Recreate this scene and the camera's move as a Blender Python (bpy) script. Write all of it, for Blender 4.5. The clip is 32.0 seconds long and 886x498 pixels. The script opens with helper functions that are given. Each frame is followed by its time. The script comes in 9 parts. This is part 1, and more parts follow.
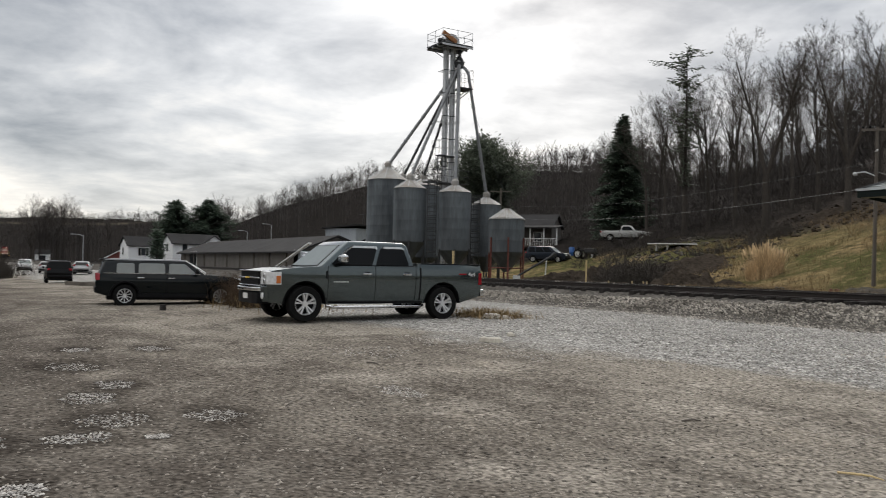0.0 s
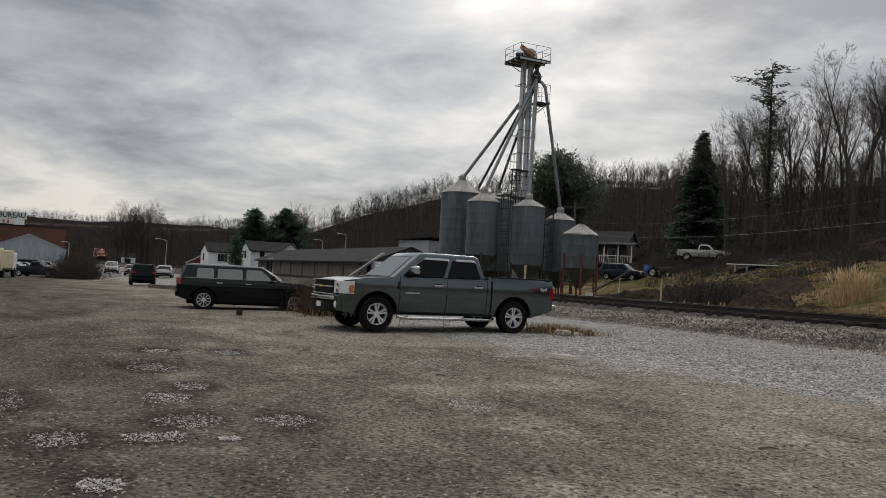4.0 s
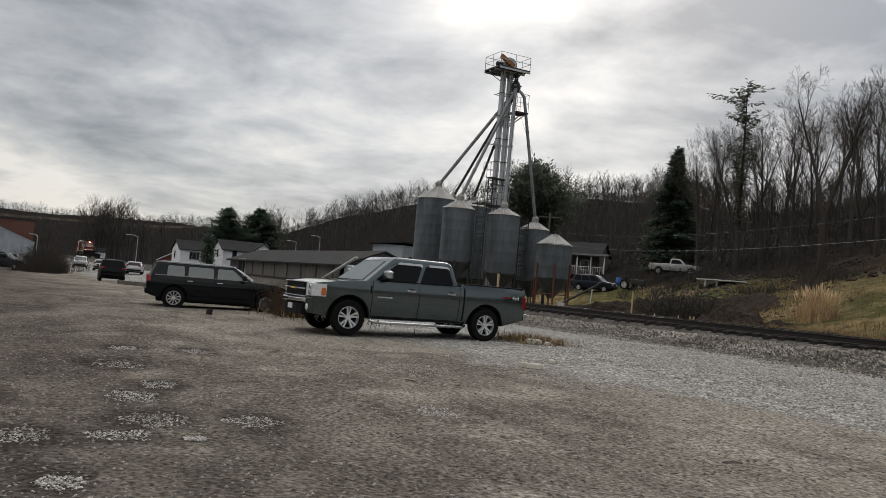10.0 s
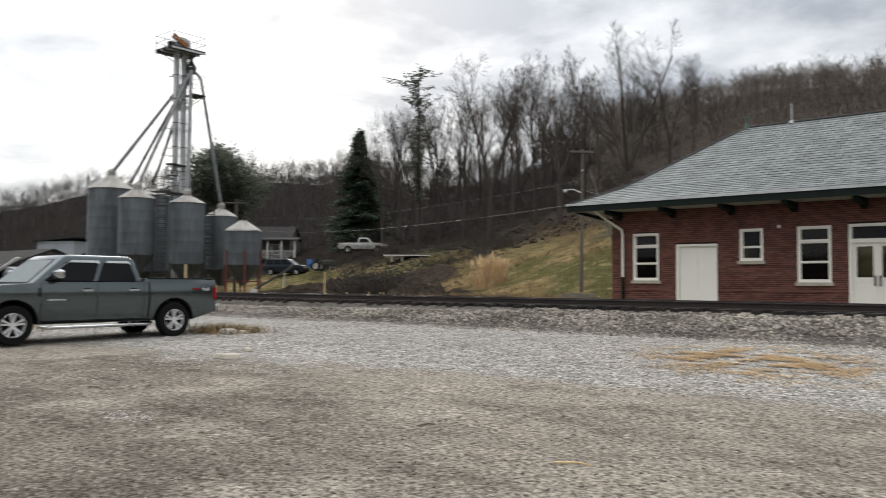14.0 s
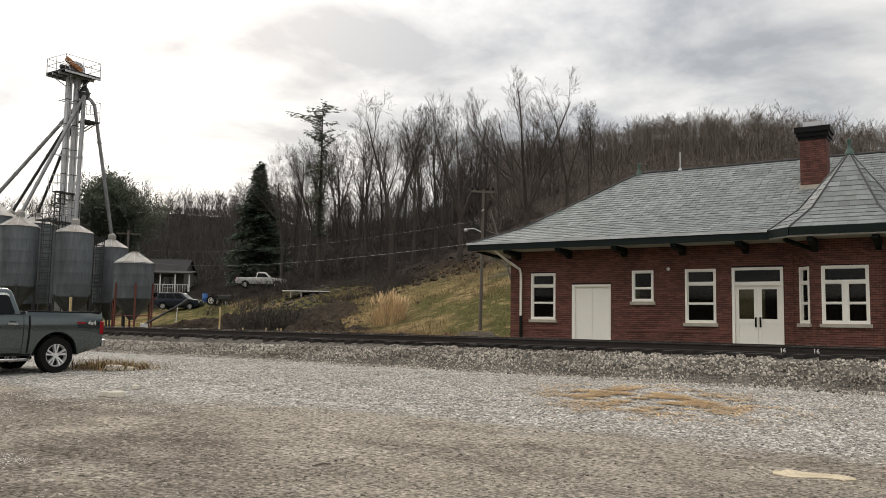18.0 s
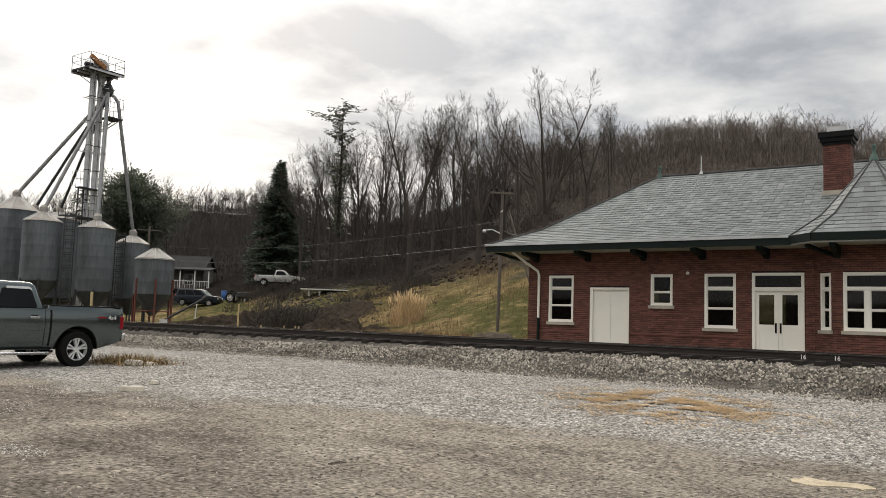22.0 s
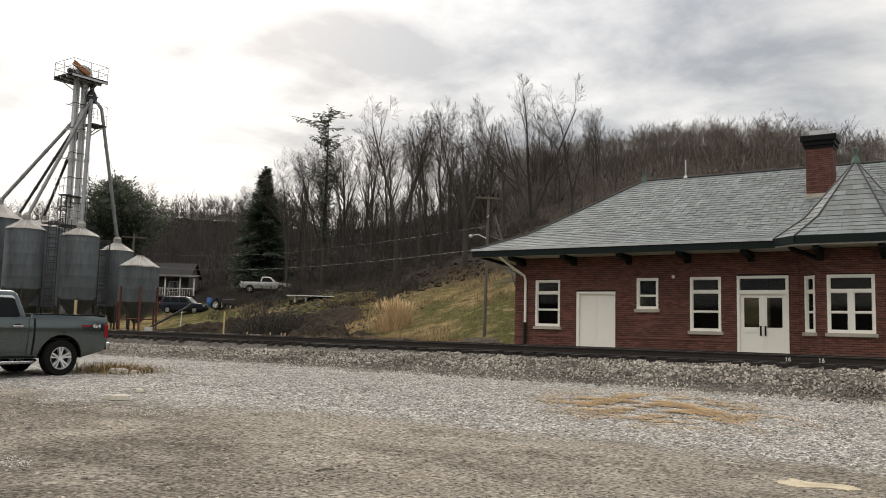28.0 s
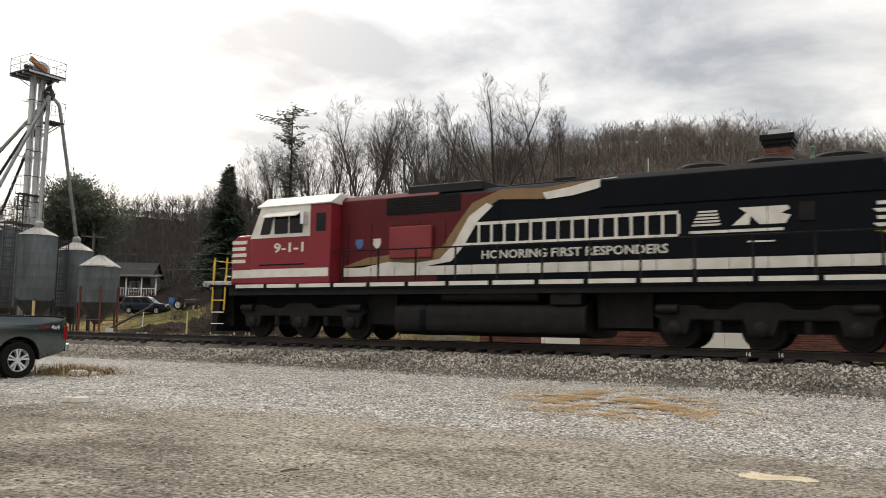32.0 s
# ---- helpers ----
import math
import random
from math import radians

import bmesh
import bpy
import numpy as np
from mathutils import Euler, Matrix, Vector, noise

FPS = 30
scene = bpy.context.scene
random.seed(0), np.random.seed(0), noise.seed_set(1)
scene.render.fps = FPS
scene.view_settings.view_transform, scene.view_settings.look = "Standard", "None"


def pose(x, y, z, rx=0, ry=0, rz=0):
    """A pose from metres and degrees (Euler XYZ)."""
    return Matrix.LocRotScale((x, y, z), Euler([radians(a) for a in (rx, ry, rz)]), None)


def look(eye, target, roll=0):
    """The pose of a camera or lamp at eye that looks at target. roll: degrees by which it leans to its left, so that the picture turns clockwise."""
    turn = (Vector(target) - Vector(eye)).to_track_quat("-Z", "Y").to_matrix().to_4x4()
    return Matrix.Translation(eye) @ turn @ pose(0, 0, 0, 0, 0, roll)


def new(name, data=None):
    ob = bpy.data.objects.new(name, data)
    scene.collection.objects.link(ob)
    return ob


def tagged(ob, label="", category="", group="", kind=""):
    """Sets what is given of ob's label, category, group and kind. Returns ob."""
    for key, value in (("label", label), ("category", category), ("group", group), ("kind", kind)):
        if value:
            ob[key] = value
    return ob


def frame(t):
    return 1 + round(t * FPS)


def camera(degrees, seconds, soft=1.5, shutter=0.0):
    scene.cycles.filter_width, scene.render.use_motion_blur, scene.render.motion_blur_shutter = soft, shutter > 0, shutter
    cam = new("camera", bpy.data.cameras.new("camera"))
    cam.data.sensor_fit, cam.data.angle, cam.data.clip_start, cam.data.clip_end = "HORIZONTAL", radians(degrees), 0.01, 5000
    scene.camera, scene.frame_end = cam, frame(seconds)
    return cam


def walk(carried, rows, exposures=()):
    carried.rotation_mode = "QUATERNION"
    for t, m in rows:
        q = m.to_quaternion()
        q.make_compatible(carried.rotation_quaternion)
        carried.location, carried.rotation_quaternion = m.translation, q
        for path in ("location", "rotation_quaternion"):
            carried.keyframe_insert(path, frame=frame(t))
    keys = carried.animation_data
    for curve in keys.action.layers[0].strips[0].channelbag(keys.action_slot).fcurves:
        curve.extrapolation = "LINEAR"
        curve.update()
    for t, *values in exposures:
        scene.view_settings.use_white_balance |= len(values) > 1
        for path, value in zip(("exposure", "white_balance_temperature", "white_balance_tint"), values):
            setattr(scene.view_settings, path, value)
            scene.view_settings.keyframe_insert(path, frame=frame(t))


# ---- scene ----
# camera and its walk
EYE_Z = 1.5
cam = camera(57.04, 32.0, soft=0.8, shutter=0.3)
PATH = [
    (0.0,58.28,1.24,1.24), (0.5,61.02,1.85,2.46), (1.0,59.67,2.57,1.11), (1.5,59.9,2.9,1.49), (2.0,62.06,3.55,1.12), (2.5,64.38,3.65,-0.4),
    (3.0,64.72,2.86,0.15), (3.5,63.93,2.14,1.94), (4.0,63.38,1.99,2.98), (4.5,63.13,2.13,3.32), (6.5,62.55,2.52,4.19), (7.0,62.24,2.58,4.21),
    (7.5,61.95,2.57,4.37), (8.0,61.86,2.53,4.43), (8.5,61.76,2.47,4.43), (9.0,61.67,2.47,4.63), (9.5,61.6,2.52,4.8), (10.0,61.59,2.53,4.83),
    (10.5,61.43,2.58,4.63), (11.0,61.26,2.87,4.09), (11.5,61.29,3.33,3.79), (12.0,61.22,3.55,3.73), (12.5,61.03,3.65,3.54), (13.0,59.97,3.6,3.01),
    (13.5,51.57,3.03,1.23), (14.0,40.04,2.33,0.22), (14.5,34.71,2.62,-0.16), (16.5,33.35,3.72,1.42), (17.0,33.5,4.34,1.08), (17.5,33.05,4.67,0.76),
    (18.0,33.1,5.0,0.87), (18.5,33.19,5.08,0.97), (19.0,33.05,4.91,1.19), (19.5,33.25,4.82,1.44), (20.0,33.76,4.92,1.66), (20.5,34.28,4.99,1.89),
    (21.0,34.56,5.06,1.89), (21.5,34.54,5.09,1.91), (22.0,34.39,5.01,1.82), (22.5,34.56,5.04,1.79), (23.0,34.98,5.26,2.08), (23.5,35.37,5.45,2.08),
    (24.0,35.81,5.47,1.83), (24.5,35.94,5.21,1.67), (25.0,35.83,4.93,1.66), (25.5,35.96,4.89,1.66), (27.5,35.31,5.28,1.0), (28.0,33.44,5.41,1.34),
    (28.5,32.51,5.72,1.49), (29.0,32.31,5.59,1.15), (29.5,32.68,5.47,1.11), (30.0,33.18,5.54,1.02), (30.5,32.94,5.61,1.13), (31.0,32.65,5.66,1.13),
    (31.5,32.5,5.62,1.06), (32.0,31.0,5.34,0.89)]
EXPOSURES = [(0.0, 0.22, 6700, 10), (0.5, 0.0, 6650, 10), (1.0, -0.32, 6720, 10), (2.0, -0.44, 6720, 10), (4.0, -0.25, 6720, 10), (7.0, -0.12, 6720, 10), (13.0, -0.1, 6720, 10), (13.6, 0.3, 6700, 10), (14.1, 0.64, 6750, 10), (16.5, 0.54, 7200, 11), (30.5, 0.54, 7200, 11), (32.0, 0.68, 7200, 11)]
walk(cam, [(t, pose(0, 0, EYE_Z, 0, 0, yaw) @ pose(0, 0, 0, 90 + pitch) @ pose(0, 0, 0, 0, 0, roll)) for t, yaw, pitch, roll in PATH], EXPOSURES)

# sky and sun: bright overcast with broken grey cloud
SUN_AZ, SUN_EL = -50.0, 27.0


def make_world():
    world = bpy.data.worlds.new("sky")
    world.use_nodes = True
    scene.world = world
    nt = world.node_tree
    nt.nodes.clear()
    N, L = nt.nodes.new, nt.links.new
    out, bg = N("ShaderNodeOutputWorld"), N("ShaderNodeBackground")
    sky = N("ShaderNodeTexSky")
    sky.sky_type, sky.sun_disc = "NISHITA", False
    sky.sun_elevation, sky.sun_rotation = radians(SUN_EL), radians(SUN_AZ)
    co = N("ShaderNodeTexCoord")
    sep = N("ShaderNodeSeparateXYZ")
    L(co.outputs["Generated"], sep.inputs[0])

    def calc(op, a, b):
        n = N("ShaderNodeMath")
        n.operation = op
        for i, v in enumerate((a, b)):
            if isinstance(v, (int, float)):
                n.inputs[i].default_value = v
            else:
                L(v, n.inputs[i])
        return n.outputs[0]
    up = calc("ADD", calc("MAXIMUM", sep.outputs[2], 0.0), 0.16)
    comb = N("ShaderNodeCombineXYZ")
    L(calc("DIVIDE", sep.outputs[0], up), comb.inputs[0])
    L(calc("DIVIDE", sep.outputs[1], up), comb.inputs[1])

    def cloud(scale, detail, rough, twist, shift):
        m = N("ShaderNodeMapping")
        m.inputs["Location"].default_value = shift
        L(comb.outputs[0], m.inputs[0])
        n = N("ShaderNodeTexNoise")
        n.inputs["Scale"].default_value, n.inputs["Detail"].default_value = scale, detail
        n.inputs["Roughness"].default_value, n.inputs["Distortion"].default_value = rough, twist
        L(m.outputs[0], n.inputs["Vector"])
        return n.outputs["Fac"]
    big = cloud(0.55, 3.0, 0.5, 0.3, (3.1, 0.4, 0.0))
    fine = cloud(1.7, 7.0, 0.56, 0.2, (0.7, 2.2, 1.0))
    mix = calc("ADD", calc("MULTIPLY", big, 0.55), calc("MULTIPLY", fine, 0.45))
    ramp = N("ShaderNodeValToRGB")
    L(mix, ramp.inputs[0])
    e = ramp.color_ramp.elements
    e[0].position, e[0].color = 0.40, (0.30, 0.33, 0.375, 1)
    e[1].position, e[1].color = 0.61, (1.08, 1.06, 1.03, 1)
    m1 = e.new(0.50)
    m1.color = (0.64, 0.665, 0.70, 1)
    # the thin cloud round the hidden sun is brighter
    sun = N("ShaderNodeVectorMath")
    sun.operation = "DOT_PRODUCT"
    a, b = radians(SUN_AZ), radians(SUN_EL)
    sun.inputs[1].default_value = (math.sin(a) * math.cos(b), math.cos(a) * math.cos(b), math.sin(b))
    L(co.outputs["Generated"], sun.inputs[0])
    glow = calc("POWER", calc("MAXIMUM", sun.outputs["Value"], 0.0), 6.0)
    # an overcast sky grows brighter towards the zenith
    zenith = calc("POWER", calc("MAXIMUM", calc("SUBTRACT", sep.outputs[2], 0.3), 0.0), 1.2)
    gain = calc("ADD", calc("ADD", 0.76, calc("MULTIPLY", glow, 0.62)), calc("MULTIPLY", zenith, 2.4))
    tint = N("ShaderNodeVectorMath")
    tint.operation = "SCALE"
    L(ramp.outputs[0], tint.inputs[0])
    L(gain, tint.inputs["Scale"])
    clear = N("ShaderNodeVectorMath")
    clear.operation = "SCALE"
    L(sky.outputs[0], clear.inputs[0])
    clear.inputs["Scale"].default_value = 0.012
    both = N("ShaderNodeVectorMath")
    both.operation = "ADD"
    L(tint.outputs[0], both.inputs[0])
    L(clear.outputs[0], both.inputs[1])
    L(both.outputs[0], bg.inputs[0])
    bg.inputs[1].default_value = 0.85
    L(bg.outputs[0], out.inputs[0])


make_world()
lamp = bpy.data.lights.new("sun", "SUN")
lamp.energy, lamp.angle, lamp.color = 0.8, radians(25), (1.0, 0.96, 0.9)
sun_ob = new("sun", lamp)
_a, _b = radians(SUN_AZ), radians(SUN_EL)
sun_ob.matrix_world = look((60 * math.sin(_a), 60 * math.cos(_a), 40), (0, 0, 40 - 60 * math.tan(_b)))


# ---- materials ----
def material(name, color, rough=0.7, metal=0.0, other=None, scale=6.0, amount=0.5, fine=60.0, bump=0.15, grain=0.25, spec=0.5, vary=0.0,
             world=False, emit=0.0, stretch=(1, 1, 1), coat=0.0, island=0.0, leafy=0.0):
    """A surface with stains at one scale and grain at a finer one."""
    m = bpy.data.materials.new(name)
    m.use_nodes = True
    nt = m.node_tree
    N, L = nt.nodes.new, nt.links.new
    bs = nt.nodes["Principled BSDF"]
    if world:
        src = N("ShaderNodeNewGeometry").outputs["Position"]
    else:
        src = N("ShaderNodeTexCoord").outputs["Object"]
    mp = N("ShaderNodeMapping")
    mp.inputs["Scale"].default_value = stretch
    L(src, mp.inputs[0])

    def tex(s, d):
        n = N("ShaderNodeTexNoise")
        n.inputs["Scale"].default_value, n.inputs["Detail"].default_value = s, d
        L(mp.outputs[0], n.inputs["Vector"])
        return n.outputs["Fac"]

    def span(v, lo, hi):
        r = N("ShaderNodeMapRange")
        r.inputs["From Min"].default_value, r.inputs["From Max"].default_value = lo, hi
        L(v, r.inputs["Value"])
        return r.outputs[0]
    big, small = tex(scale, 5.0), tex(fine, 4.0)
    other = other or tuple(c * 0.6 for c in color)
    mix = N("ShaderNodeMix")
    mix.data_type = "RGBA"
    mix.inputs["A"].default_value, mix.inputs["B"].default_value = (*color, 1), (*other, 1)
    k = N("ShaderNodeMath")
    k.operation = "MULTIPLY"
    L(span(big, 0.4, 0.68), k.inputs[0])
    k.inputs[1].default_value = amount
    L(k.outputs[0], mix.inputs["Factor"])
    col = mix.outputs["Result"]

    def shade(col, v, lo, hi):
        h = N("ShaderNodeMapRange")
        h.inputs["To Min"].default_value, h.inputs["To Max"].default_value = lo, hi
        L(v, h.inputs["Value"])
        s = N("ShaderNodeVectorMath")
        s.operation = "SCALE"
        L(col, s.inputs[0])
        L(h.outputs[0], s.inputs["Scale"])
        return s.outputs[0]
    if grain:
        col = shade(col, span(small, 0.3, 0.7), 1 - grain, 1 + grain)
    if vary:
        col = shade(col, N("ShaderNodeObjectInfo").outputs["Random"], 1 - vary, 1 + vary)
    if island:
        col = shade(col, N("ShaderNodeNewGeometry").outputs["Random Per Island"], 1 - island, 1 + island)
    L(col, bs.inputs["Base Color"])
    bs.inputs["Roughness"].default_value, bs.inputs["Metallic"].default_value = rough, metal
    bs.inputs["Specular IOR Level"].default_value = spec
    bs.inputs["Coat Weight"].default_value = coat
    bs.inputs["Coat Roughness"].default_value = 0.06
    if bump:
        bn = N("ShaderNodeBump")
        bn.inputs["Strength"].default_value, bn.inputs["Distance"].default_value = bump, 0.02
        L(small, bn.inputs["Height"])
        L(bn.outputs[0], bs.inputs["Normal"])
    if emit:
        bs.inputs["Emission Color"].default_value, bs.inputs["Emission Strength"].default_value = (*color, 1), emit
    if leafy:                                            # thin needles let some light through
        through_light, both = N("ShaderNodeBsdfTranslucent"), N("ShaderNodeMixShader")
        L(col, through_light.inputs["Color"])
        both.inputs[0].default_value = leafy
        L(bs.outputs[0], both.inputs[1])
        L(through_light.outputs[0], both.inputs[2])
        L(both.outputs[0], nt.nodes["Material Output"].inputs["Surface"])
    return m


def glass_material(name, tint=(0.02, 0.025, 0.03), spec=0.28):
    m = material(name, tint, rough=0.03, bump=0, grain=0, amount=0.2, spec=spec)
    return m


BRICK = material("red_brick", (0.150, 0.060, 0.046), 0.85, other=(0.095, 0.037, 0.030), scale=0.5, amount=0.5, fine=60, bump=0.2, grain=0.15, island=0.32)
MORTAR = material("dark_mortar", (0.022, 0.014, 0.012), 0.95, scale=3, fine=80)
SLATE = material("grey_slate", (0.132, 0.150, 0.152), 0.55, other=(0.088, 0.102, 0.104), scale=0.8, amount=0.5, fine=18, bump=0.15, grain=0.14, island=0.30)
CREAM = material("cream_paint", (0.86, 0.845, 0.79), 0.5, other=(0.80, 0.78, 0.72), scale=2, amount=0.3, grain=0.05, bump=0.05)
GREENBLACK = material("dark_green_paint", (0.008, 0.014, 0.013), 0.6, spec=0.12, scale=3, amount=0.3, grain=0.1, bump=0.05)
DARKGLASS = glass_material("window_glass")
# even grey that stands for sky reflected on the dark estate roof
ROOFREFLECTION = material("roof_sky_reflection", (0.16, 0.165, 0.17), 0.35, 0.3, scale=3, amount=0.2, grain=0.05, bump=0)
# pale base colours stand in for sky reflection and light through the cabin
ESTATEGLASS = glass_material("reflection_toned_car_glass", (0.20, 0.215, 0.21), 0.4)
SCREENGLASS = glass_material("reflection_toned_windscreen_glass", (0.15, 0.175, 0.17), 0.4)
CARGLASS = glass_material("car_glass", (0.006, 0.007, 0.008), 0.12)
STONE = material("pale_stone", (0.42, 0.39, 0.33), 0.85, scale=3, grain=0.15)
COPPER = material("green_copper", (0.05, 0.10, 0.085), 0.7, scale=5)
STEEL = material("galvanised_steel", (0.50, 0.515, 0.53), 0.5, 0.3, other=(0.30, 0.31, 0.32), scale=1.2, amount=0.7, fine=25, bump=0.05, grain=0.08)
BIN = material("weathered_bin_steel", (0.105, 0.120, 0.132), 0.6, 0.1, other=(0.034, 0.039, 0.045), scale=1.1, amount=0.85, fine=9, bump=0.05, grain=0.2, stretch=(1, 1, 0.16), spec=0.3)
SPOUTSTEEL = material("dull_spout_steel", (0.24, 0.25, 0.26), 0.55, 0.3, other=(0.13, 0.137, 0.145), scale=1.5, amount=0.6, fine=25, bump=0.04, grain=0.08)
BINROOF = material("rusty_pale_bin_roof", (0.30, 0.295, 0.28), 0.6, 0.2, other=(0.17, 0.13, 0.10), scale=1.5, amount=0.6)
RUSTRED = material("faded_red_steel", (0.11, 0.028, 0.022), 0.8, other=(0.10, 0.05, 0.035), scale=4)
DARKSTEEL = material("dark_steel", (0.040, 0.042, 0.045), 0.6, 0.3, scale=5)
RAIL = material("rusty_rail", (0.016, 0.0125, 0.0115), 0.85, 0.0, other=(0.030, 0.020, 0.016), scale=6, amount=0.5)
RAILTOP = material("worn_rail_head", (0.10, 0.095, 0.09), 0.5, 0.5, scale=6, amount=0.4)
TIE = material("creosoted_timber", (0.014, 0.0115, 0.0105), 0.95, other=(0.034, 0.028, 0.024), scale=3, stretch=(1, 6, 6))
# ballast bed darker than its stones, so gaps between them read as shadow
BALLAST = material("gap_shaded_ballast", (0.105, 0.098, 0.089), 0.95, spec=0.0, other=(0.042, 0.038, 0.034), scale=1.0, amount=0.75, fine=9, bump=0.6, grain=0.5, world=True)
BALLAST_STONE = material("ballast_stone", (0.33, 0.305, 0.27), 0.9, spec=0.05, other=(0.13, 0.117, 0.10), scale=0.7, amount=0.7, fine=30, bump=0.2, grain=0.2, world=True, island=0.75)
DRYGRASS = material("dry_grass", (0.215, 0.155, 0.085), 0.9, spec=0.0, other=(0.12, 0.088, 0.05), scale=4, island=0.35, bump=0)
PAMPAS = material("dry_plume_grass", (0.60, 0.45, 0.27), 0.9, other=(0.28, 0.19, 0.10), scale=4, island=0.35, bump=0)
BARK = material("grey_bark", (0.066, 0.059, 0.053), 0.95, other=(0.036, 0.032, 0.029), scale=3, fine=25, bump=0.4, stretch=(1, 1, 0.2), vary=0.25, spec=0.0)
TWIG = material("bare_twig", (0.080, 0.071, 0.064), 0.95, scale=2, bump=0, grain=0, vary=0.25, spec=0.0)
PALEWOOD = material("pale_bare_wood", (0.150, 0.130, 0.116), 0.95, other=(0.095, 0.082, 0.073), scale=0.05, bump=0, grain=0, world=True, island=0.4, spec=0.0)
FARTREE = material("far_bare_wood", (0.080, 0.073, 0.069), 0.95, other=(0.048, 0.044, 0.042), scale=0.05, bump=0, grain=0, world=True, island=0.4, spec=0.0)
NEEDLE = material("conifer_needle", (0.085, 0.115, 0.085), 0.85, spec=0.2, other=(0.05, 0.07, 0.054), scale=0.6, island=0.4, bump=0, grain=0.1, leafy=0.35)
PINENEEDLE = material("pine_needle", (0.105, 0.122, 0.092), 0.85, spec=0.2, other=(0.08, 0.10, 0.07), scale=0.6, island=0.4, bump=0, grain=0.1, leafy=0.45)
TYRE = material("black_rubber", (0.008, 0.008, 0.008), 0.9, scale=10, amount=0.3, spec=0.15)
CHROME = material("chrome", (0.62, 0.63, 0.64), 0.18, 1.0, scale=5, amount=0.2, bump=0, grain=0)
ALLOY = material("silver_alloy", (0.72, 0.73, 0.74), 0.28, 0.55, scale=5, amount=0.2, bump=0, grain=0)
TRIM = material("black_trim", (0.005, 0.005, 0.006), 0.6, scale=8, amount=0.3, bump=0.03, spec=0.15)
TRUCKPAINT = material("dark_grey_green_car_paint", (0.074, 0.096, 0.100), 0.18, 0.8, scale=2, amount=0.25, bump=0, grain=0.04, coat=1.0)
REDLENS = material("red_lens", (0.25, 0.006, 0.012), 0.2, scale=5, amount=0.2, bump=0, grain=0)
AMBERLENS = material("amber_lens", (0.55, 0.16, 0.04), 0.2, scale=5, amount=0.2, bump=0, grain=0)
CLEARLENS = material("clear_lens", (0.72, 0.73, 0.74), 0.12, 0.0, scale=25, amount=0.6, bump=0, grain=0)
WHITEPAINT = material("white_paint", (0.68, 0.68, 0.67), 0.5, scale=2, amount=0.25, grain=0.05, bump=0.03)
YELLOW = material("yellow_paint", (0.62, 0.40, 0.05), 0.5, scale=4, amount=0.4)
WOODGREY = material("weathered_wood", (0.115, 0.10, 0.085), 0.9, other=(0.065, 0.056, 0.048), scale=3, stretch=(1, 1, 0.15))
PALESTAKE = material("pale_timber", (0.50, 0.38, 0.20), 0.8, scale=3)
CARDBOARD = material("weathered_cardboard", (0.42, 0.36, 0.26), 0.9, other=(0.30, 0.25, 0.17), scale=4)
ROCKS = material("grey_rock", (0.10, 0.09, 0.078), 0.95, spec=0.0, other=(0.045, 0.04, 0.034), scale=1.5, fine=12, bump=0.5, island=0.35)
EARTHROCK = material("dark_rock_and_earth", (0.050, 0.041, 0.033), 0.95, other=(0.012, 0.0095, 0.008), scale=2.2, fine=8, bump=0.6, grain=0.4, spec=0.0)


# pale stone fillings of potholes: centre and half widths
PATCHES = ((-12.17, 1.58, 0.50, 0.40), (-9.50, 1.42, 0.42, 0.30), (-8.18, 1.45, 0.42, 0.36), (-7.98, 2.35, 0.36, 0.28), (-7.45, 1.04, 0.26, 0.30), (-7.47, 0.26, 0.42, 0.26), (-5.90, 0.49, 0.22, 0.17), (-14.25, 1.95, 0.30, 0.25),
           (-13.99, 3.01, 0.38, 0.33), (-10.40, 1.84, 0.32, 0.24), (-7.24, 1.65, 0.10, 0.11), (-9.6, -0.3, 0.7, 0.4), (-11.86, 6.02, 0.9, 0.8), (-8.32, 4.65, 0.5, 0.22), (-12.6, 7.8, 1.4, 0.6), (-10.4, 8.0, 1.2, 0.4), (-14.2, 9.2, 1.5, 0.6), (-9.2, 9.4, 1.6, 0.5))


